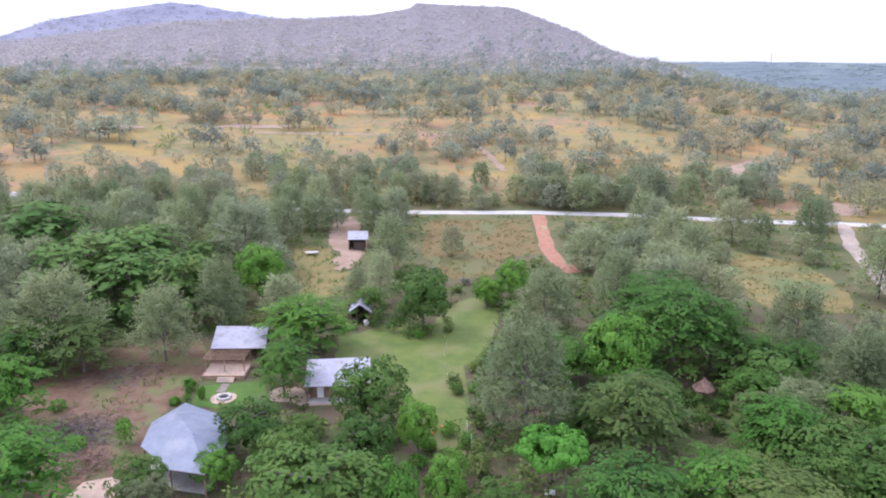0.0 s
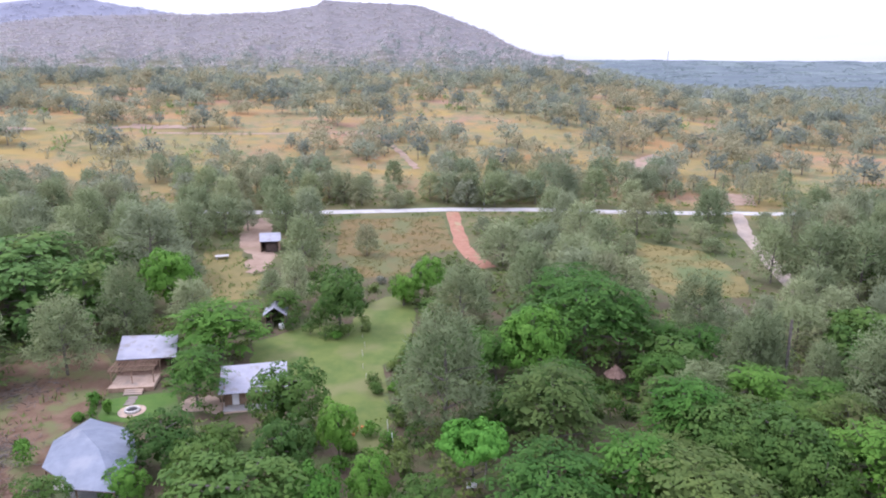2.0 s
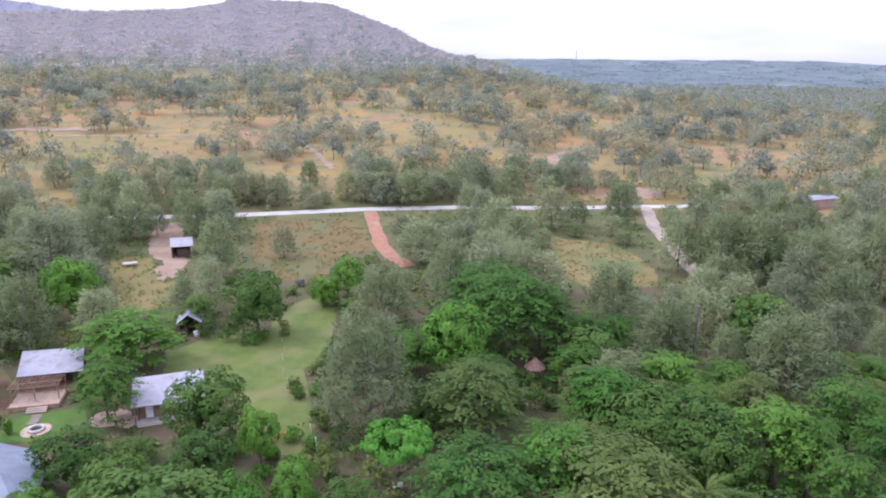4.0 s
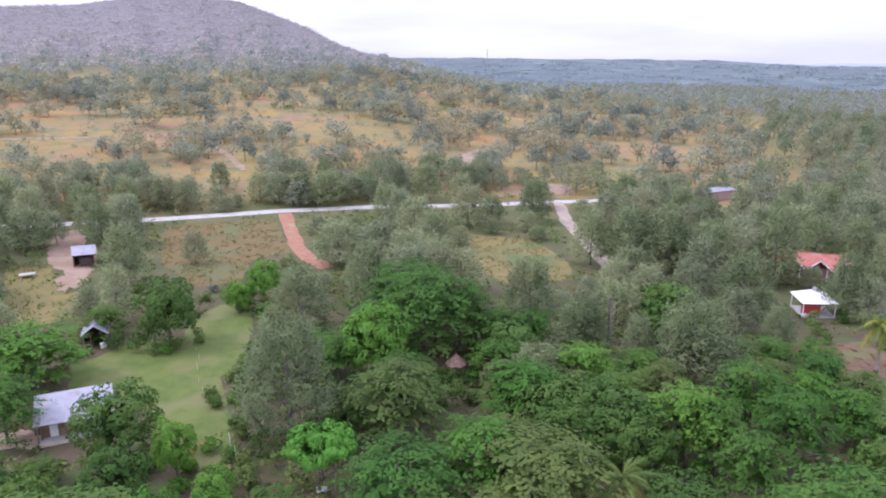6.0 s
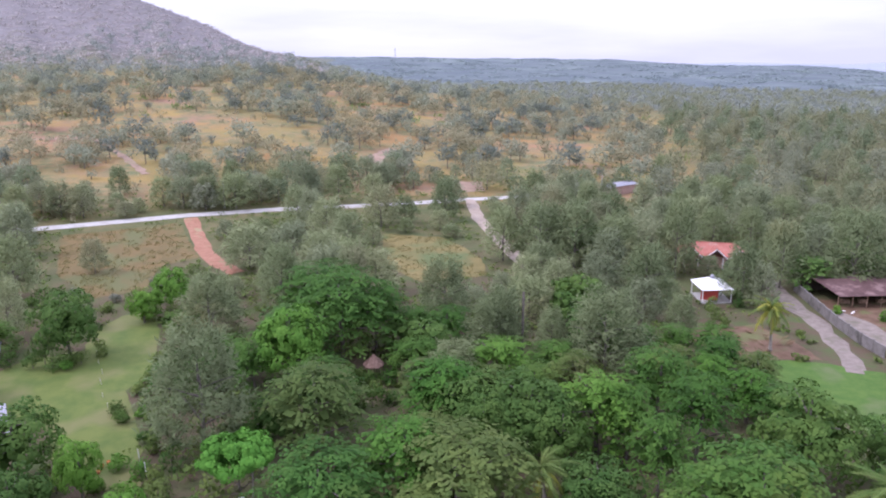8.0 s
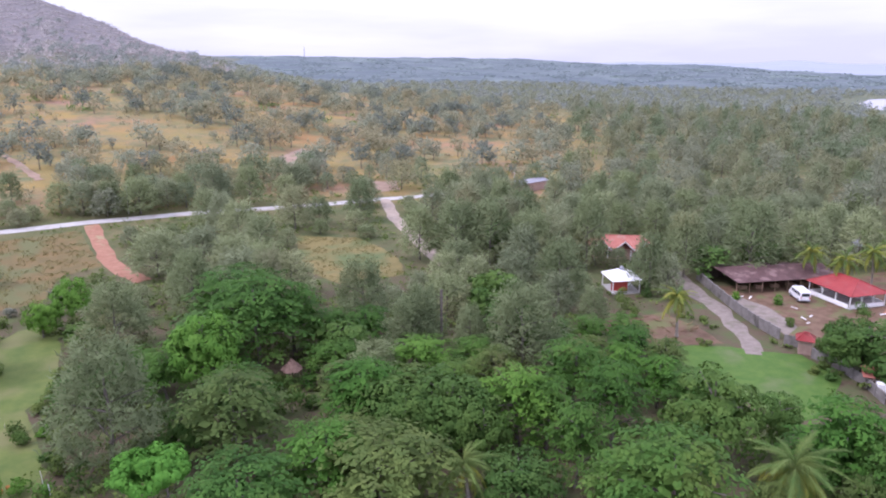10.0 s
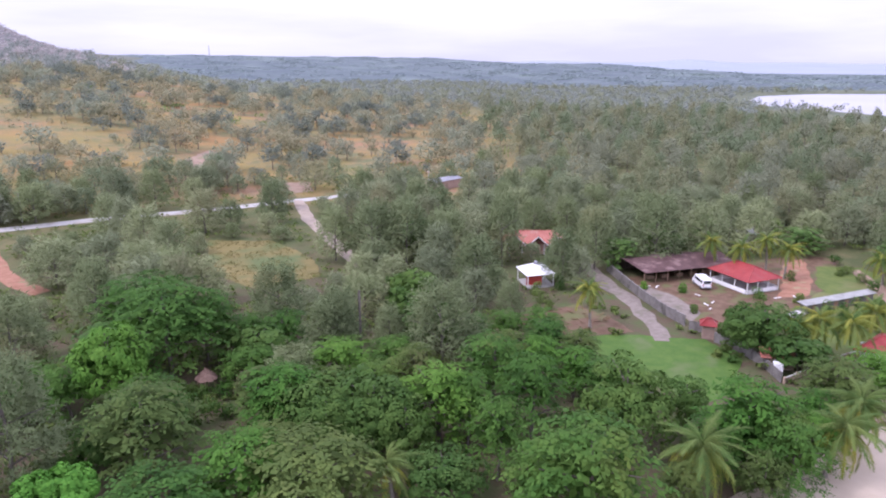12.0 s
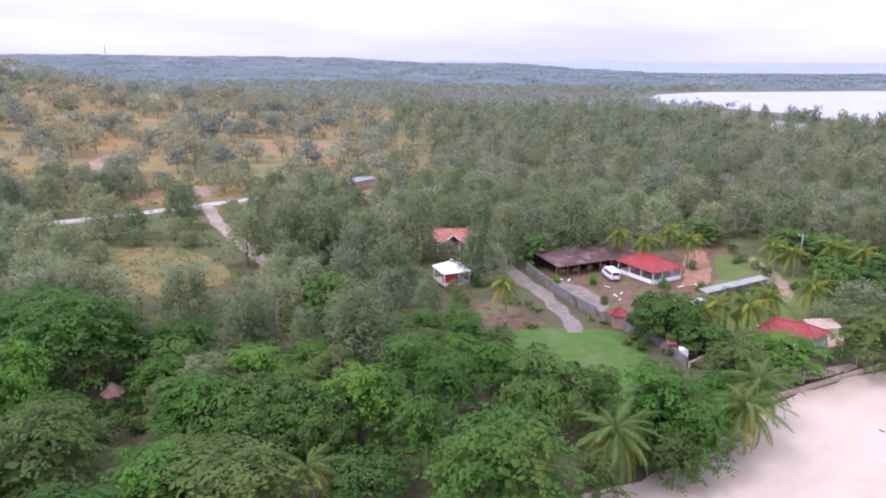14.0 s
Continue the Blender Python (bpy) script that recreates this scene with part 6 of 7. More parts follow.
bm.faces.new([bm.verts.new((x * 0.94 + cx_ * 0.06, y * 0.94 + cy_ * 0.06, 0.15)) for x, y, _ in rc[::-1]])
part("floor", bm, M["concrete"], rh)

# the white van


def van(x, y, turn):
    v = thing("van", "white passenger van with dark windows parked on gravel", "van", at=(x, y, 0.04))
    v.rotation_euler = (0, 0, radians(turn))
    bm = bmesh.new()
    prof = [(-2.35, 0.45), (-2.38, 1.0), (-2.3, 1.9), (-2.1, 2.08), (1.0, 2.1), (1.45, 1.95), (2.0, 1.2), (2.35, 1.05), (2.42, 0.5), (2.3, 0.4)]
    rows = []
    for yy, pinch in ((-0.85, 0.93), (-0.78, 1.0), (0.78, 1.0), (0.85, 0.93)):
        rows.append([bm.verts.new((px * (0.985 if pinch < 1 else 1), yy, 0.4 + (pz - 0.4) * pinch)) for px, pz in prof])
    for ra_, rb_ in zip(rows, rows[1:]):
        for k in range(len(prof)):
            bm.faces.new((ra_[k], ra_[(k + 1) % len(prof)], rb_[(k + 1) % len(prof)], rb_[k]))
    bm.faces.new(rows[0][::-1])
    bm.faces.new(rows[-1])
    bmesh.ops.recalc_face_normals(bm, faces=bm.faces[:])
    part("body", bm, M["white_roof"], v)
    for sy in (-0.855, 0.855):
        for px, w in ((-1.75, 0.75), (-0.85, 0.85), (0.1, 0.85), (0.95, 0.6)):
            box_part("side_window", (px, sy, 1.5), (w, 0.03, 0.5), M["glass"], v)
    bm = bmesh.new()
    ws = [bm.verts.new(p) for p in ((1.49, -0.7, 1.93), (1.49, 0.7, 1.93), (2.03, 0.74, 1.25), (2.03, -0.74, 1.25))]
    bm.faces.new(ws[::-1])
    part("windscreen", bm, M["glass"], v)
    box_part("rear_window", (-2.38, 0, 1.5), (0.03, 1.3, 0.55), M["glass"], v, 0)
    for px in (-1.5, 1.55):
        for sy in (-0.78, 0.78):
            bm = bmesh.new()
            bmesh.ops.create_cone(bm, cap_ends=True, segments=16, radius1=0.34, radius2=0.34, depth=0.22, matrix=pose(px, sy, 0.34, 90))
            wh = part("wheel", bm, M["dark"], v)
            bm = bmesh.new()
            bmesh.ops.create_cone(bm, cap_ends=True, segments=12, radius1=0.19, radius2=0.19, depth=0.25, matrix=pose(px, sy, 0.34, 90))
            part("rim", bm, M["metal_roof"], wh)
    for sy in (-0.62, 0.62):
        box_part("headlight", (2.38, sy, 0.85), (0.08, 0.3, 0.18), M["glass"], v, 0, 0.02)
        box_part("tail_light", (-2.38, sy * 1.15, 1.0), (0.06, 0.14, 0.5), M["red_paint"], v, 0, 0.02)
    box_part("front_bumper", (2.38, 0, 0.5), (0.14, 1.6, 0.22), M["metal_roof"], v, 0, 0.03)
    box_part("rear_bumper", (-2.38, 0, 0.5), (0.14, 1.6, 0.2), M["metal_roof"], v, 0, 0.03)
    return v


van(132.7, 68.9, 51).scale = (1.15, 1.12, 1.12)


# the compound's wall with pillars


def wall_run(root, pts, height, material):
    for (ax, ay), (bx, by) in zip(pts, pts[1:]):
        ln = math.hypot(bx - ax, by - ay)
        turn = math.degrees(math.atan2(by - ay, bx - ax))
        k = max(1, round(ln / 3.2))
        for i in range(k):
            f = (i + 0.5) / k
            x_, y_ = ax + (bx - ax) * f, ay + (by - ay) * f
            box_part("panel", (x_, y_, height / 2 - 0.1), (ln / k - 0.3, 0.15, height + 0.2), material, root, turn)
            box_part("coping", (x_, y_, height + 0.04), (ln / k - 0.3, 0.24, 0.08), M["stone"] if material != M["grey_wall"] else material, root, turn)
            x_, y_ = ax + (bx - ax) * i / k, ay + (by - ay) * i / k
            box_part("pillar", (x_, y_, height / 2 + 0.08), (0.32, 0.32, height + 0.3), material, root, turn, 0.03)


wl_ = thing("compound_wall", "grey concrete block wall with pillars round a compound", "wall")
wall_run(wl_, [(127.5, 88.5), (122.9, 81.9), (115.9, 71.6), (111.9, 64.7), (109.6, 59.2)], 1.9, M["grey_wall"])
wl2 = thing("compound_wall", "pale concrete wall along the beach end of a compound", "wall")
wall_run(wl2, [(106.6, 52.0), (105.6, 47.3), (102.9, 42.3), (99.2, 37.9)], 1.5, M["grey_wall"])
wl3 = thing("garden_wall", "low tan wall edging a garden near the beach", "wall")
wall_run(wl3, [(99.4, 37.6), (105.5, 36.6), (113.2, 35.6), (118, 34.3)], 0.8, M["tan"])

gate = thing("gatehouse", "little plastered gatehouse with a faded red roof", "gatehouse")
box_part("wall", (107.8, 54.0, 1.2), (1.9, 2.1, 2.4), M["faded_wall"], gate, -60)
gm_ = pose(107.8, 54.0, 0, 0, 0, -60)
hip_roof([gm_ @ Vector(v) for v in ((-1.45, -1.4, 2.35), (1.45, -1.4, 2.35), (1.45, 1.4, 2.35), (-1.45, 1.4, 2.35))], gm_ @ Vector((-0.3, 0, 3.4)), gm_ @ Vector((0.3, 0, 3.4)), M["red_roof"], gate)
box_part("gate_leaf", (108.6, 56.6, 0.9), (0.1, 2.4, 1.8), M["grey_wall"], gate, 18)
corner = thing("corner_hut", "small white hut with worn brown roof at the wall's corner", "hut")
box_part("wall", (101.6, 39.6, 0.95), (1.3, 1.3, 1.9), M["white"], corner, -58)
sheet("roof", (103.6, 43.6, 2.7), (106.6, 39.6, 2.7), (104.6, 38.0, 1.9), (101.6, 42.2, 1.9), M["faded_roof"], corner, 10)
box_part("back_wall", (104.6, 40.6, 1.0), (3.6, 2.2, 1.9), M["tan"], corner, -54)

# the second red roof with its cream annex, near the beach
rv = thing("beach_house", "beach house with broad red roof and cream annex roofs", "house")
box_part("wall", (118.6, 28.8, 1.4), (9.0, 5.5, 2.8), M["white"], rv, -42)
hip_roof([(112.6, 33.4, 2.9), (116.0, 24.6, 2.9), (121.4, 23.4, 2.9), (123.8, 33.0, 2.9)], (118.2, 31.2, 4.2), (118.8, 26.8, 4.2), M["red_roof"], rv)
sheet("annex_roof", (123.4, 28.6, 3.3), (127.4, 25.0, 3.3), (125.4, 22.9, 2.7), (121.6, 25.6, 2.7), M["tan"], rv, 10)
sheet("annex_roof", (120.6, 24.0, 2.9), (123.0, 22.6, 2.9), (119.3, 20.8, 2.3), (115.4, 22.6, 2.3), M["tan"], rv, 10, label="cream annex roof")
for px, py in ((119.4, 21.4), (115.9, 22.8)):
    bar("post", (px, py, 0), (px, py, 2.4), 0.09, M["white"], rv)
box_part("annex_wall", (124.5, 25.4, 1.4), (3.4, 2.6, 2.7), M["white"], rv, -42)
ws1 = thing("storehouse", "long low storehouse with flat grey metal roof among palms", "storehouse")
sheet("roof", (132.0, 49.6, 1.95), (150.0, 43.6, 1.95), (149.2, 41.6, 1.75), (131.2, 47.6, 1.75), M["grey_roof"], ws1, 40, 0.02, 0.12, label="weathered grey roof sheets")
box_part("wall", (140.6, 45.6, 0.8), (17.6, 1.6, 1.6), M["grey_wall"], ws1, -18.4)
for k in range(6):
    f = (k + 0.5) / 6
    box_part("door", (132.4 + 16.4 * f - 0.28, 48.3 - 5.46 * f - 0.80, 0.75), (0.9, 0.08, 1.45), M["wood"], ws1, -18.6)
ws2 = thing("slab_stack", "stack of pale concrete slabs at the end of a storehouse", "slabs")
for k in range(4):
    box_part("slab", (128.6 + 0.15 * (k % 2), 48.6 - 0.1 * k, 0.12 + 0.2 * k), (4.2 - 0.3 * k, 1.6, 0.18), M["concrete"], ws2, -20 + 3 * k, 0.02)

# farther buildings
bb = thing("blue_house", "long low house with grey metal roof and dull pinkish wall", "house")
bz = gz(160, 181)
sheet("roof", (156.5, 184.0, bz + 3.6), (171.5, 185.8, bz + 3.6), (171.5, 181.6, bz + 3.0), (156.5, 179.8, bz + 3.0), M["metal_roof"], bb, 30)
box_part("wall", (164, 182.8, bz + 1.5), (13.5, 3.2, 3.0), M["faded_wall"], bb, 6.7)
fh = thing("far_house", "small white house glimpsed between trees", "house")
box_part("wall", (170, 77.6, 2.0), (3.4, 2.6, 4.0), M["white"], fh, -40)
sheet("roof", (169.0, 80.6, 4.6), (173.0, 77.6, 4.6), (170.6, 74.8, 3.9), (167.0, 77.8, 3.9), M["metal_roof"], fh, 10)
for hx, hy, w, h in ((505, 148, 7, 3.5), (486, 128, 6, 4.5)):
    o = thing("seaside_building", "white seaside building with rows of windows far off", "building", "seaside buildings", (hx, hy, 0))
    box_part("wall", (0, 0, h / 2 + 1), (w, 7, h + 2), M["white"], o, -60)
    box_part("roof", (0, 0, h + 2.1), (w + 1, 8, 0.3), M["metal_roof"], o, -60)
    wm_ = pose(0, 0, 0, 0, 0, -60)
    for k in range(4):
        for s in (0.35, 0.72):
            box_part("window", wm_ @ Vector((-w / 2 + w * (k + 0.5) / 4, -3.52, h * s + 1)), (w / 8, 0.08, 1.3), M["glass"], o, -60)
mast = thing("radio_mast", "thin lattice radio mast on a far hill", "mast")
ma = (1040, 2330)
for s in (-1.5, 1.5):
    bar("leg", (ma[0] + s, ma[1], 50), (ma[0] + s * 0.2, ma[1], 92), 0.5, M["metal_roof"], mast)
for k in range(5):
    bar("brace", (ma[0] - 1.4 + 0.2 * k, ma[1], 52 + 7 * k), (ma[0] + 1.2 - 0.2 * k, ma[1], 59 + 7 * k), 0.3, M["metal_roof"], mast)

# hedges and young bushes in the compound, driftwood on the beach
r = np.random.default_rng(91)


def shrub(x, y, s, h, material, label, name="shrub", group="shrubs"):
    o = thing(name, label, "shrub", group, (x, y, gz(x, y)))
    k = 380
    d_ = unit(r.normal(size=(k, 3)) + np.array([0, 0, 0.3]))
    lob = r.normal(size=(4, 3)) * np.array([s, s, h]) * 0.28
    c_ = lob[r.integers(4, size=k)] + d_ * np.array([s, s, h * 0.5]) * 0.7 * r.uniform(0.6, 1.05, (k, 1)) + np.array([0, 0, h * 0.5])
    c_[:, 2] = np.maximum(c_[:, 2], 0.1)
    p, f, nn = leaf_quads(c_, 0.18, 0.5, d_, r=r)
    mesh_object("leaves", p, f, material, o, normals=nn)
    bar("stem", (0, 0, -0.1), (0, 0, h * 0.6), 0.05, M["bark"], o)


SHRUBS = []
SHRUBS += [(122.6, 76, 0.9, 1.6, "bright"), (126, 69.5, 1.2, 2.2, "bright"), (117.2, 62, 1.1, 1.5, "under"), (134, 57.4, 1.5, 2.2, "mango"),
           (129, 54.5, 1.8, 2.6, "mango"), (124, 56.5, 1.6, 2.4, "mango"), (119, 54.5, 1.7, 3, "mango"), (114.5, 51, 1.5, 2.6, "mango"), (136.5, 51, 1.3, 1.8, "under"),
           (150.5, 58, 1.2, 2.2, "mango"), (112.5, 47.5, 1.6, 2.6, "mango"), (109.5, 41.5, 1.2, 1.6, "under"), (126, 40, 1.4, 1.8, "under"),
           (131, 36, 1.3, 1.7, "under"), (150, 37, 1.5, 2, "mango"), (155, 44, 1.6, 2.2, "mango"), (160, 48, 1.6, 2.2, "under"), (165, 52.5, 1.8, 2.4, "under")]
for x_, y_, s_, h_ in ((-34.6, 88.2, 0.8, 3.4), (-33.4, 90.0, 0.7, 2.2), (-38.6, 77.8, 1.5, 2.6), (-35.8, 92.6, 0.8, 1.4)):
    shrub(x_, y_, s_, h_, M["bright"], "young light green sapling beside a fire pit" if x_ > -36 else "light green sapling on cleared soil", "sapling", "saplings")
SHRUBS += [(170, 57, 1.8, 2.4, "mango"), (120.5, 47.5, 2, 3.6, "mango"), (116.3, 47.8, 1.9, 3.8, "mango"), (119.2, 51.3, 2.2, 4.2, "mango"), (116.3, 52.1, 2, 4, "mango"),
           (110.4, 52.5, 1.3, 2.2, "under"), (131.9, 44.2, 1.4, 2.6, "mango"), (135.5, 43, 1.6, 3, "mango"), (138.6, 41, 1.5, 2.8, "mango"), (142.7, 39.4, 1.5, 2.6, "mango"),
           (141.7, 38.1, 1.2, 2, "under"), (162, 53, 1.2, 1.6, "under"),
           (172.1, 39.1, 2, 2.8, "mango"), (180.8, 43.9, 2.2, 3.2, "under"), (175.9, 46.7, 1.8, 2.6, "mango"), (159.7, 32.7, 1.8, 2.4, "under"), (111.8, 44.8, 1.2, 1.9, "under")]
SHRUBS += [(104.4, 49, 1.1, 1.5, "under"), (101.1, 48.9, 1, 1.2, "under"), (100.5, 46.5, 1.2, 1.6, "mango"), (120, 92.2, 1.8, 3, "mango"), (124.9, 94.6, 1.8, 3.4, "under"),
           (98, 80.5, 1.2, 1.6, "under"), (93.5, 79, 1.4, 2, "mango"), (90, 75, 1.3, 1.8, "under"), (92, 67.5, 1.1, 1.4, "under"), (97, 64.8, 1, 1.2, "under"),
           (105.5, 76, 1.2, 1.6, "under"), (106.5, 72, 1, 1.2, "under"), (109, 86.5, 1.2, 2.8, "mango"), (112.8, 91, 1.4, 2, "under"), (103.5, 88.5, 1.3, 2.2, "under"),
           (100, 84, 1.5, 2.2, "under")]
for x_, y_, s_, h_, m_ in SHRUBS:
    shrub(x_, y_, s_, h_, M[m_], "rounded green garden shrub in the compound" if x_ > 110 else "rounded green shrub beside a pavilion")
for x_, y_, s_, h_, m_ in ((-8.4, 115.0, 1.7, 2.4, "mango"), (-5.8, 113.4, 1.9, 2.6, "mango"), (-2.0, 113.8, 1.6, 2.2, "under"), (1.2, 115.4, 1.4, 1.8, "under"), (-4.0, 112.2, 1.3, 1.6, "bright"),
                           (13.0, 127.6, 1.8, 2.6, "under"), (10.4, 129.6, 1.6, 2.4, "bright"), (15.5, 126.1, 2.0, 3.0, "mango"), (8.6, 128.2, 1.3, 1.6, "under"), (-3.4, 115.2, 2.2, 3.8, "mango"), (-6.8, 115.6, 2.0, 3.6, "mango"),
                           (3.0, 136.5, 1.5, 1.8, "under"), (7.2, 138.0, 1.8, 2.4, "under"), (11.5, 137.0, 1.6, 2.2, "mango"), (-0.5, 139.5, 1.6, 2.0, "under"), (4.6, 141.5, 1.4, 1.6, "scrub"),
                           (9.4, 142.0, 1.7, 2.0, "under"), (14.2, 141.0, 1.8, 2.6, "under"), (-3.4, 134.0, 1.6, 2.2, "under"), (-2.2, 144.5, 1.5, 1.8, "scrub"), (17.5, 147.0, 1.9, 2.6, "mango"),
                           (12.6, 146.5, 1.6, 2.0, "scrub"), (-6.2, 140.5, 1.8, 2.4, "under"), (20.5, 152.5, 1.8, 2.4, "under"), (-9.0, 146.0, 1.7, 2.2, "mango"),
                           (0.8, 80.5, 1.2, 1.6, "bright"), (2.8, 77.7, 1.5, 2.2, "bright"), (4.0, 74.9, 1.4, 2.2, "under"), (1.2, 72.7, 1.6, 2.4, "bright"), (5.0, 71.3, 1.5, 2.2, "under"),
                           (-1.3, 76.7, 1.4, 2.0, "under"), (6.2, 77.3, 1.6, 2.6, "mango"), (-2.6, 72.5, 1.5, 2.2, "bright"), (-5.4, 78.3, 1.4, 2.4, "under"), (-8.1, 77.3, 1.6, 2.6, "mango")):
    shrub(x_, y_, s_, h_, M[m_], "leafy green shrub at a lawn's edge", group="lawn shrubs")
for x_, y_, s_, h_, m_ in ((4.6, 99.0, 1.1, 1.3, "under"), (5.6, 95.6, 1.3, 1.6, "mango"), (4.4, 92.4, 1.0, 1.2, "bright"), (5.2, 88.8, 1.3, 1.5, "under"), (4.2, 85.4, 1.1, 1.4, "mango"),
                           (4.8, 82.2, 1.3, 1.8, "under"), (6.4, 101.6, 1.3, 1.7, "under"), (7.6, 105.2, 1.2, 1.5, "mango"), (8.9, 109.4, 1.1, 1.4, "under"), (1.6, 94.6, 1.4, 2.2, "under"),
                           (2.2, 91.8, 1.2, 1.6, "mango"), (-17.8, 115.6, 1.9, 3.4, "bright"), (-11.6, 117.4, 1.7, 3.0, "mango"), (-16.0, 123.6, 2.0, 3.2, "under")):
    shrub(x_, y_, s_, h_, M[m_], "small leafy bush in the greenery beside a lawn", group="lawn bushes")
for x_, y_, s_, h_, m_ in ((34.6, 87.0, 1.3, 2.0, "mango"), (36.9, 86.8, 1.4, 2.2, "layered"), (38.4, 88.6, 1.3, 2.4, "bright"), (33.2, 88.4, 1.2, 1.8, "layered"),
                           (31.1, 85.4, 1.7, 2.2, "layered"), (33.9, 84.9, 1.5, 1.6, "under"), (34.5, 81.3, 1.8, 2.0, "mango"), (32.0, 80.8, 1.9, 2.4, "layered"), (30.3, 81.8, 1.6, 2.0, "under")):
    shrub(x_, y_, s_, h_, M[m_], "leafy green shrub beside a thatched hut", group="hut shrubs")
for x_, y_, ln_, t_ in ((125.4, 74.7, 1.8, 20), (124.4, 76.2, 1.2, -35), (122.6, 62.3, 1.5, 60), (124.8, 62.2, 1.1, 10), (126.7, 66.4, 1.3, 80), (136.8, 55.1, 1.6, -20), (140.0, 53.2, 1.4, 35),
                        (121.0, 60.6, 0.9, 5)):
    bo = thing("scrap_board", "pale loose board lying on yard soil", "board", "scrap boards", (x_, y_, gz(x_, y_) + 0.1))
    box_part("plank", (0, 0, 0.06), (ln_, 0.35, 0.05), M["white"], bo, t_, 0.01)
    box_part("batten", (0, 0, 0.1), (0.08, 0.4, 0.05), M["wood"], bo, t_)
for k in range(14):
    x_, y_ = r.uniform(88, 128), 0
    y_ = 17 - 0.42 * (x_ - 88) - r.uniform(0, 14)
    o = thing("driftwood", "small dark piece of driftwood on pale sand", "driftwood", "driftwood", (x_, y_, gz(x_, y_) + 0.05))
    a_ = r.uniform(0, 6.28)
    bar("stick", (0, 0, 0.05), (math.cos(a_) * r.uniform(0.4, 1.1), math.sin(a_) * r.uniform(0.4, 1.1), 0.1), 0.07, M["dark_wood"], o, sides=6)

# sea wall with a row of dark stones
sw = thing("sea_wall", "low concrete sea wall topped with dark stones", "sea wall")
sp = [(95.5, 25.2), (98.7, 24.0), (106.8, 20.7), (115.0, 17.4), (121.5, 14.8)]
for (ax, ay), (bx, by) in zip(sp, sp[1:]):
    box_part("wall_run", ((ax + bx) / 2, (ay + by) / 2, 0.25), (math.hypot(bx - ax, by - ay) + 0.1, 0.5, 0.7), M["tan"], sw, math.degrees(math.atan2(by - ay, bx - ax)), 0.04)
rock_me = []
for s in range(3):
    bm = bmesh.new()
    bmesh.ops.create_icosphere(bm, subdivisions=1, radius=0.34)
    for v in bm.verts:
        v.co *= 0.8 + 0.4 * rng.uniform()
    me = bpy.data.meshes.new("stone")
    bm.to_mesh(me)
    bm.free()
    me.materials.append(M["dark_wood"])
    rock_me.append(me)
for i in range(30):
    f = i / 29
    st = new("stone", rock_me[i % 3])
    st.parent = sw
    st.location = (97.5 + 22 * f + rng.normal() * 0.08, 25.1 - 8.9 * f + rng.normal() * 0.1, 0.35)
patch("terrace_sand", [(100, 26.4), (104, 27.0), (117, 19.6), (116, 17.6)], M["tan"], "pale sand strip behind the sea wall", "ground", 0.1, 0.3)
for px, py in ((114.6, 18.4), (103.4, 22.7)):
    po = thing("post", "plain pale wooden post at the sea wall", "post", "beach posts", (px, py, 0))
    bar("shaft", (0, 0, 0), (0, 0, 2.6), 0.08, M["tan"], po, sides=6)

# utility poles


def utility_pole(x, y, h, turn):
    z = gz(x, y)
    p = thing("utility_pole", "pale utility pole with a cross-arm", "pole", "utility poles", (x, y, z))
    bar("shaft", (0, 0, -0.2), (0, 0, h), 0.14, M["concrete"], p, sides=8)
    c, s = math.cos(radians(turn)), math.sin(radians(turn))
    bar("cross_arm", (-c, -s, h - 0.6), (c, s, h - 0.6), 0.07, M["wood"], p)
    for k in (-0.8, 0.0, 0.8):
        bar("insulator", (c * k, s * k, h - 0.55), (c * k, s * k, h - 0.3), 0.05, M["white"], p, sides=6)


for x_, y_, h_ in ((-118.3, 211, 9), (-40, 209.5, 8), (38, 206.5, 8), (167.6, 41, 8), (152, 178, 8)):
    utility_pole(x_, y_, h_, 80)

# bare trunks
for x_, y_, top, w in ((59.2, 85.8, (0.4, 0.6, 10.5), 0.2), (106.1, 47.6, (3.2, 1.2, 6.2), 0.13), (12.9, 67.4, (0.3, 0.2, 4.6), 0.09)):
    o = thing("bare_tree", "leafless thin tree trunk with a few twigs", "tree", at=(x_, y_, gz(x_, y_)))
    bar("trunk", (0, 0, -0.1), top, w, M["palm_bark"] if w < 0.15 else M["bark"], o, sides=7)
    for k in range(6):
        f = 0.5 + 0.09 * k
        b0 = Vector(top) * f
        bar("twig", b0, b0 + Vector((math.cos(k * 2.1) * 0.9, math.sin(k * 2.1) * 0.9, 0.7)), 0.035, M["bark"], o)

# fence posts and small things on the lawn
for k in range(8):
    po = thing("fence_post", "thin whitish fence post on a lawn", "post", "fence posts", (0.4 + 0.25 * math.sin(k * 2), 124 - k * 3.9 + math.sin(k * 3.1), gz(0.4, 124 - k * 3.9)))
    bar("shaft", (0, 0, 0), (0.06 * math.sin(k), 0, 0.9 + 0.3 * math.sin(k * 1.7)), 0.035, M["stone"], po, sides=6)
for x_, y_ in ((3.1, 80.3), (3.5, 77)):
    po = thing("fence_post", "thin whitish fence post on a lawn", "post", "fence posts", (x_, y_, gz(x_, y_)))
    bar("shaft", (0, 0, 0), (-0.1, 0.1, 2.0), 0.05, M["white"], po, sides=6)
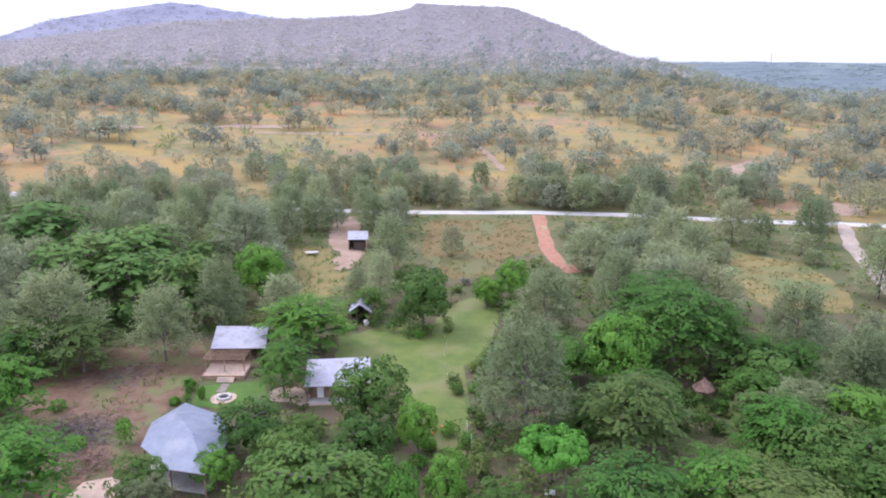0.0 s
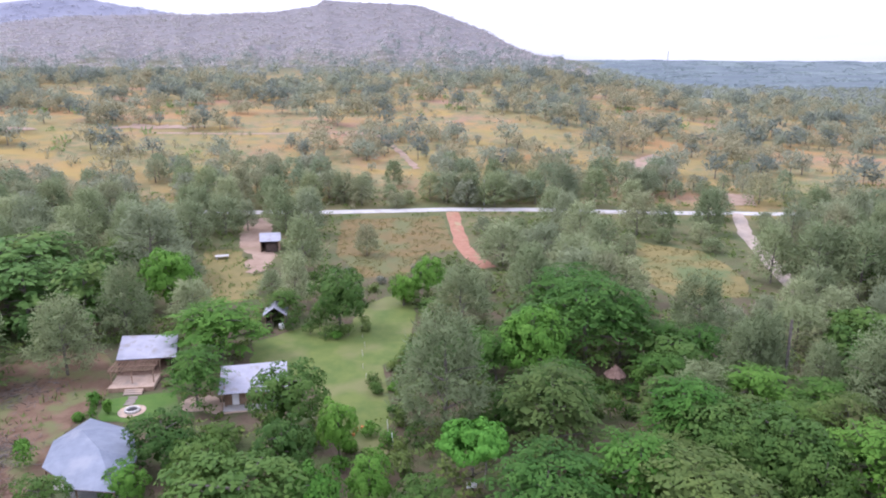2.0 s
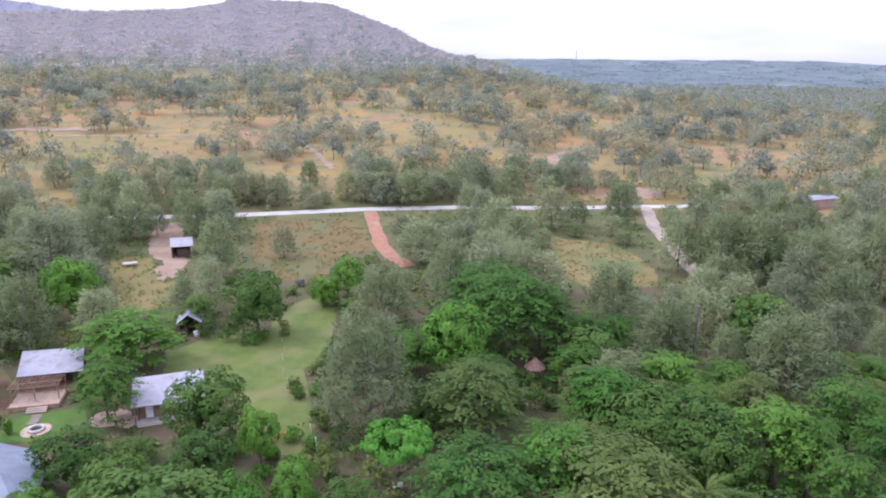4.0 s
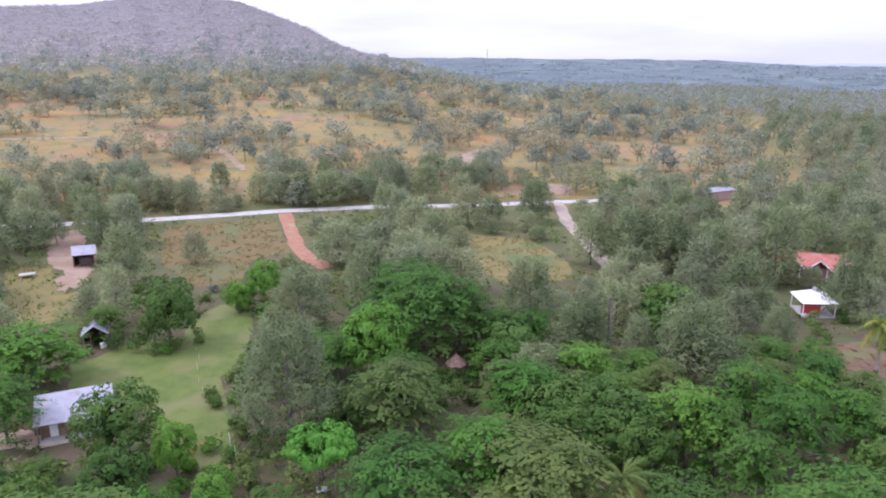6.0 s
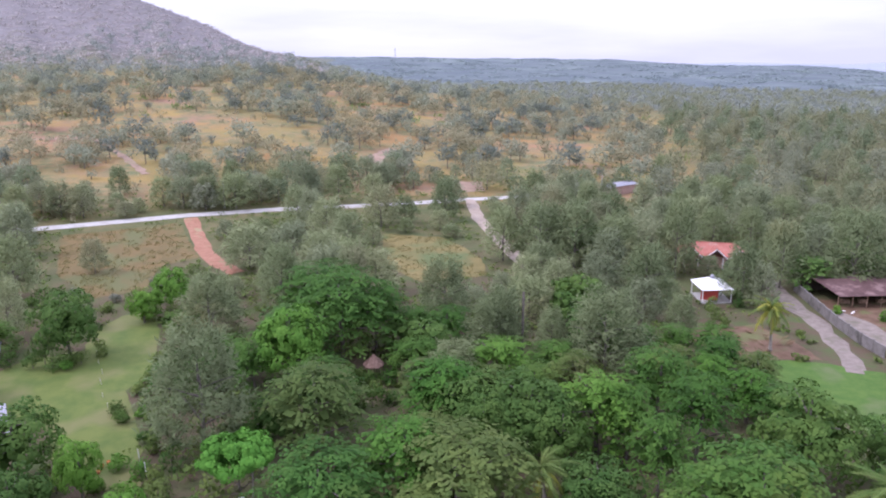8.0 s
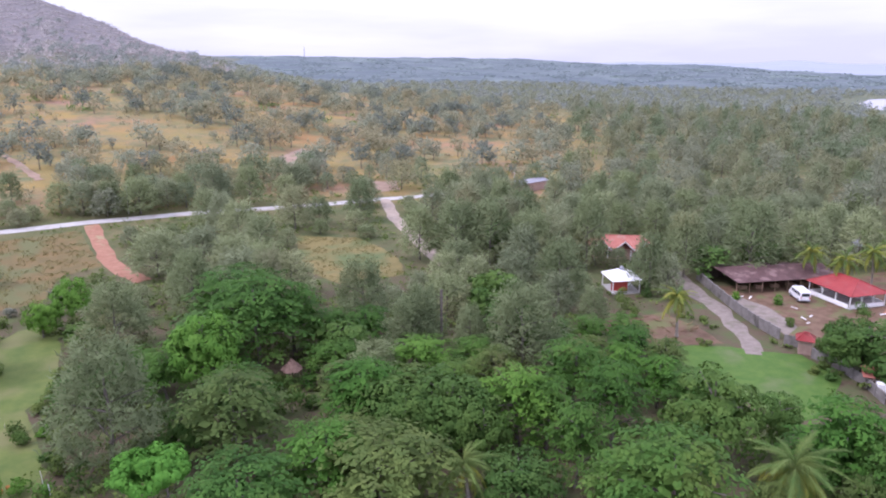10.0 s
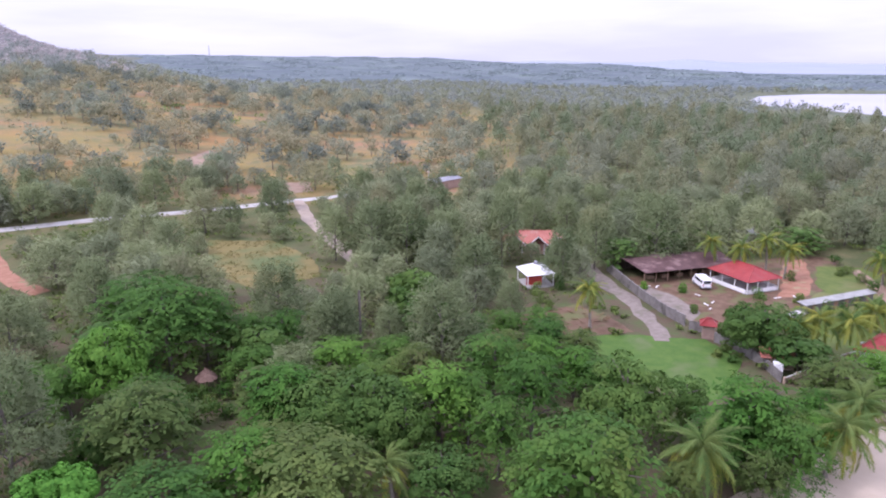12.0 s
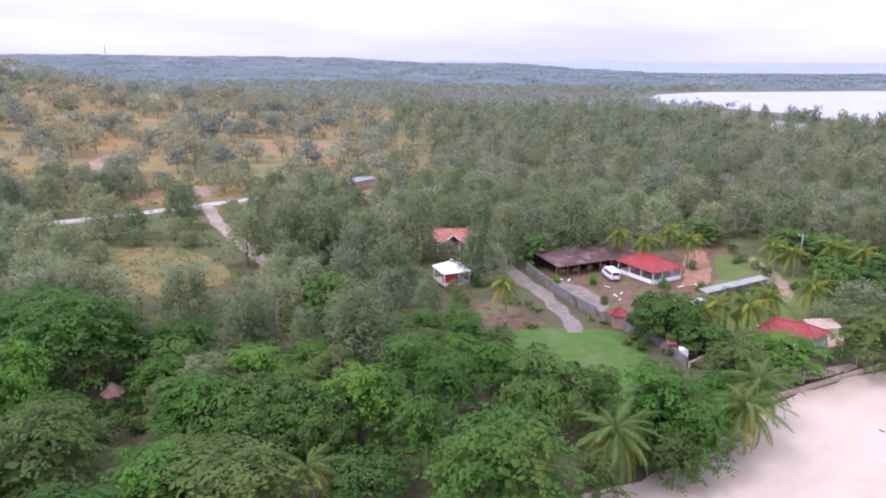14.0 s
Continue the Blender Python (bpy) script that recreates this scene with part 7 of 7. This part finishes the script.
for x_, y_ in ((-0.1, 82.0), (-0.8, 81.6), (-1.2, 80.4)):
    o = thing("clay_pot", "small orange clay pot standing on grass", "pot", "clay pots", (x_, y_, gz(x_, y_) + 0.04))
    bm = bmesh.new()
    bmesh.ops.create_cone(bm, cap_ends=True, segments=12, radius1=0.14, radius2=0.22, depth=0.36, matrix=Matrix.Translation((0, 0, 0.18)))
    bmesh.ops.inset_region(bm, faces=[f for f in bm.faces if f.normal.z > 0.9], thickness=0.05, depth=-0.1)
    part("pot_body", bm, M["orange"], o)
sg = thing("notice_board", "small white notice board on two posts under trees", "sign", at=(11.3, 66.2, gz(11.3, 66.2)))
for s in (-0.35, 0.35):
    bar("post", (s, 0, 0), (s, 0, 1.5), 0.05, M["wood"], sg)
box_part("board", (0, -0.05, 1.35), (1.1, 0.06, 0.65), M["white"], sg, 0, 0.01)


def motorbike(x, y, turn):
    b = thing("motorcycle", "dark motorcycle parked under trees by the beach", "motorcycle", "motorcycles", (x, y, 0.06))
    b.rotation_euler = (0, 0, radians(turn))
    for px in (-0.62, 0.62):
        bm = bmesh.new()
        bmesh.ops.create_cone(bm, cap_ends=True, segments=16, radius1=0.3, radius2=0.3, depth=0.1, matrix=pose(px, 0, 0.3, 90))
        part("wheel", bm, M["dark"], b)
    box_part("engine", (0, 0, 0.45), (0.6, 0.26, 0.36), M["grey_wall"], b, 0, 0.05)
    box_part("tank", (0.15, 0, 0.78), (0.5, 0.28, 0.22), M["dark"], b, 0, 0.07)
    box_part("seat", (-0.4, 0, 0.78), (0.75, 0.26, 0.12), M["dark"], b, 0, 0.05)
    bar("fork", (0.62, 0, 0.3), (0.42, 0, 1.0), 0.04, M["metal_roof"], b)
    bar("handlebar", (0.42, -0.36, 1.02), (0.42, 0.36, 1.02), 0.025, M["metal_roof"], b)


for x_, y_, t_ in ((65.0, 34.6, 40), (82.6, 27.4, 70), (83.6, 26.9, 75)):
    motorbike(x_, y_, t_)

# cut fronds in the palm yard and brush heaps in the clearing
dry_fronds = []
for me in frond_data[:3]:
    dry = me.copy()
    dry.materials.clear()
    dry.materials.append(M["dry_frond"])
    dry_fronds.append(dry)
for k in range(30):
    o = new("cut_frond", dry_fronds[k % 3])
    tagged(o, "dry cut palm frond lying on reddish soil", "frond", "cut palm fronds")
    x_, y_ = rng.uniform(90, 103), rng.uniform(68, 80)
    o.matrix_basis = pose(x_, y_, gz(x_, y_) + 0.12, rng.uniform(165, 195), rng.uniform(-4, 6), rng.uniform(0, 360)) @ Matrix.Diagonal((0.55, 0.6, 0.16, 1))
r = np.random.default_rng(77)
for cx0, cy0, k, spread, label in ((-46, 80, 1800, 5.5, "heap of dry brushwood and cuttings on bare soil"), (-41, 73, 700, 3.0, "heap of dry brushwood on bare soil"),
                                   (-47, 97, 500, 5.0, "scattered dry twigs and leaves on bare soil")):
    c = np.stack([cx0 + r.normal(size=k) * spread * 0.6, cy0 + r.normal(size=k) * spread * 0.5, np.abs(r.normal(size=k)) * 0.22 + 0.06 + gz(cx0, cy0)], 1)
    w = unit(r.normal(size=(k, 3)) * np.array([1, 1, 0.2]))
    p, f, _ = blades(c, w, 1.1, 0.05, r)
    tagged(mesh_object("brushwood", p, f, M["thatch"] if spread < 4.8 else M["bark"]), label, "brushwood", kind="stuff")
for x_, y_, s_ in ((-51.2, 86.5, 1.15), (-40.6, 82.0, 0.9), (-36.5, 88.5, 0.8), (-44.0, 77.0, 1.2)):
    o = thing("bush", "small rounded green bush on bare soil", "bush", "bushes", (x_, y_, gz(x_, y_)))
    d_ = unit(r.normal(size=(420, 3)) + np.array([0, 0, 0.3]))
    p, f, nn = leaf_quads(d_ * s_ * r.uniform(0.7, 1.05, (420, 1)) * np.array([1, 1, 0.75]) + np.array([0, 0, s_ * 0.6]), 0.16, 0.4, d_, r=r)
    mesh_object("leaves", p, f, M["bright"], o, normals=nn)
    bar("stem", (0, 0, -0.1), (0, 0, s_ * 0.7), 0.06, M["bark"], o)

# drop the pattern trees that were never planted
for protos in (PROTOS, FAR_PROTOS):
    for kind in protos:
        for p in protos[kind]:
            if p.name not in used:
                for o in (*p.children_recursive, p):
                    bpy.data.objects.remove(o)
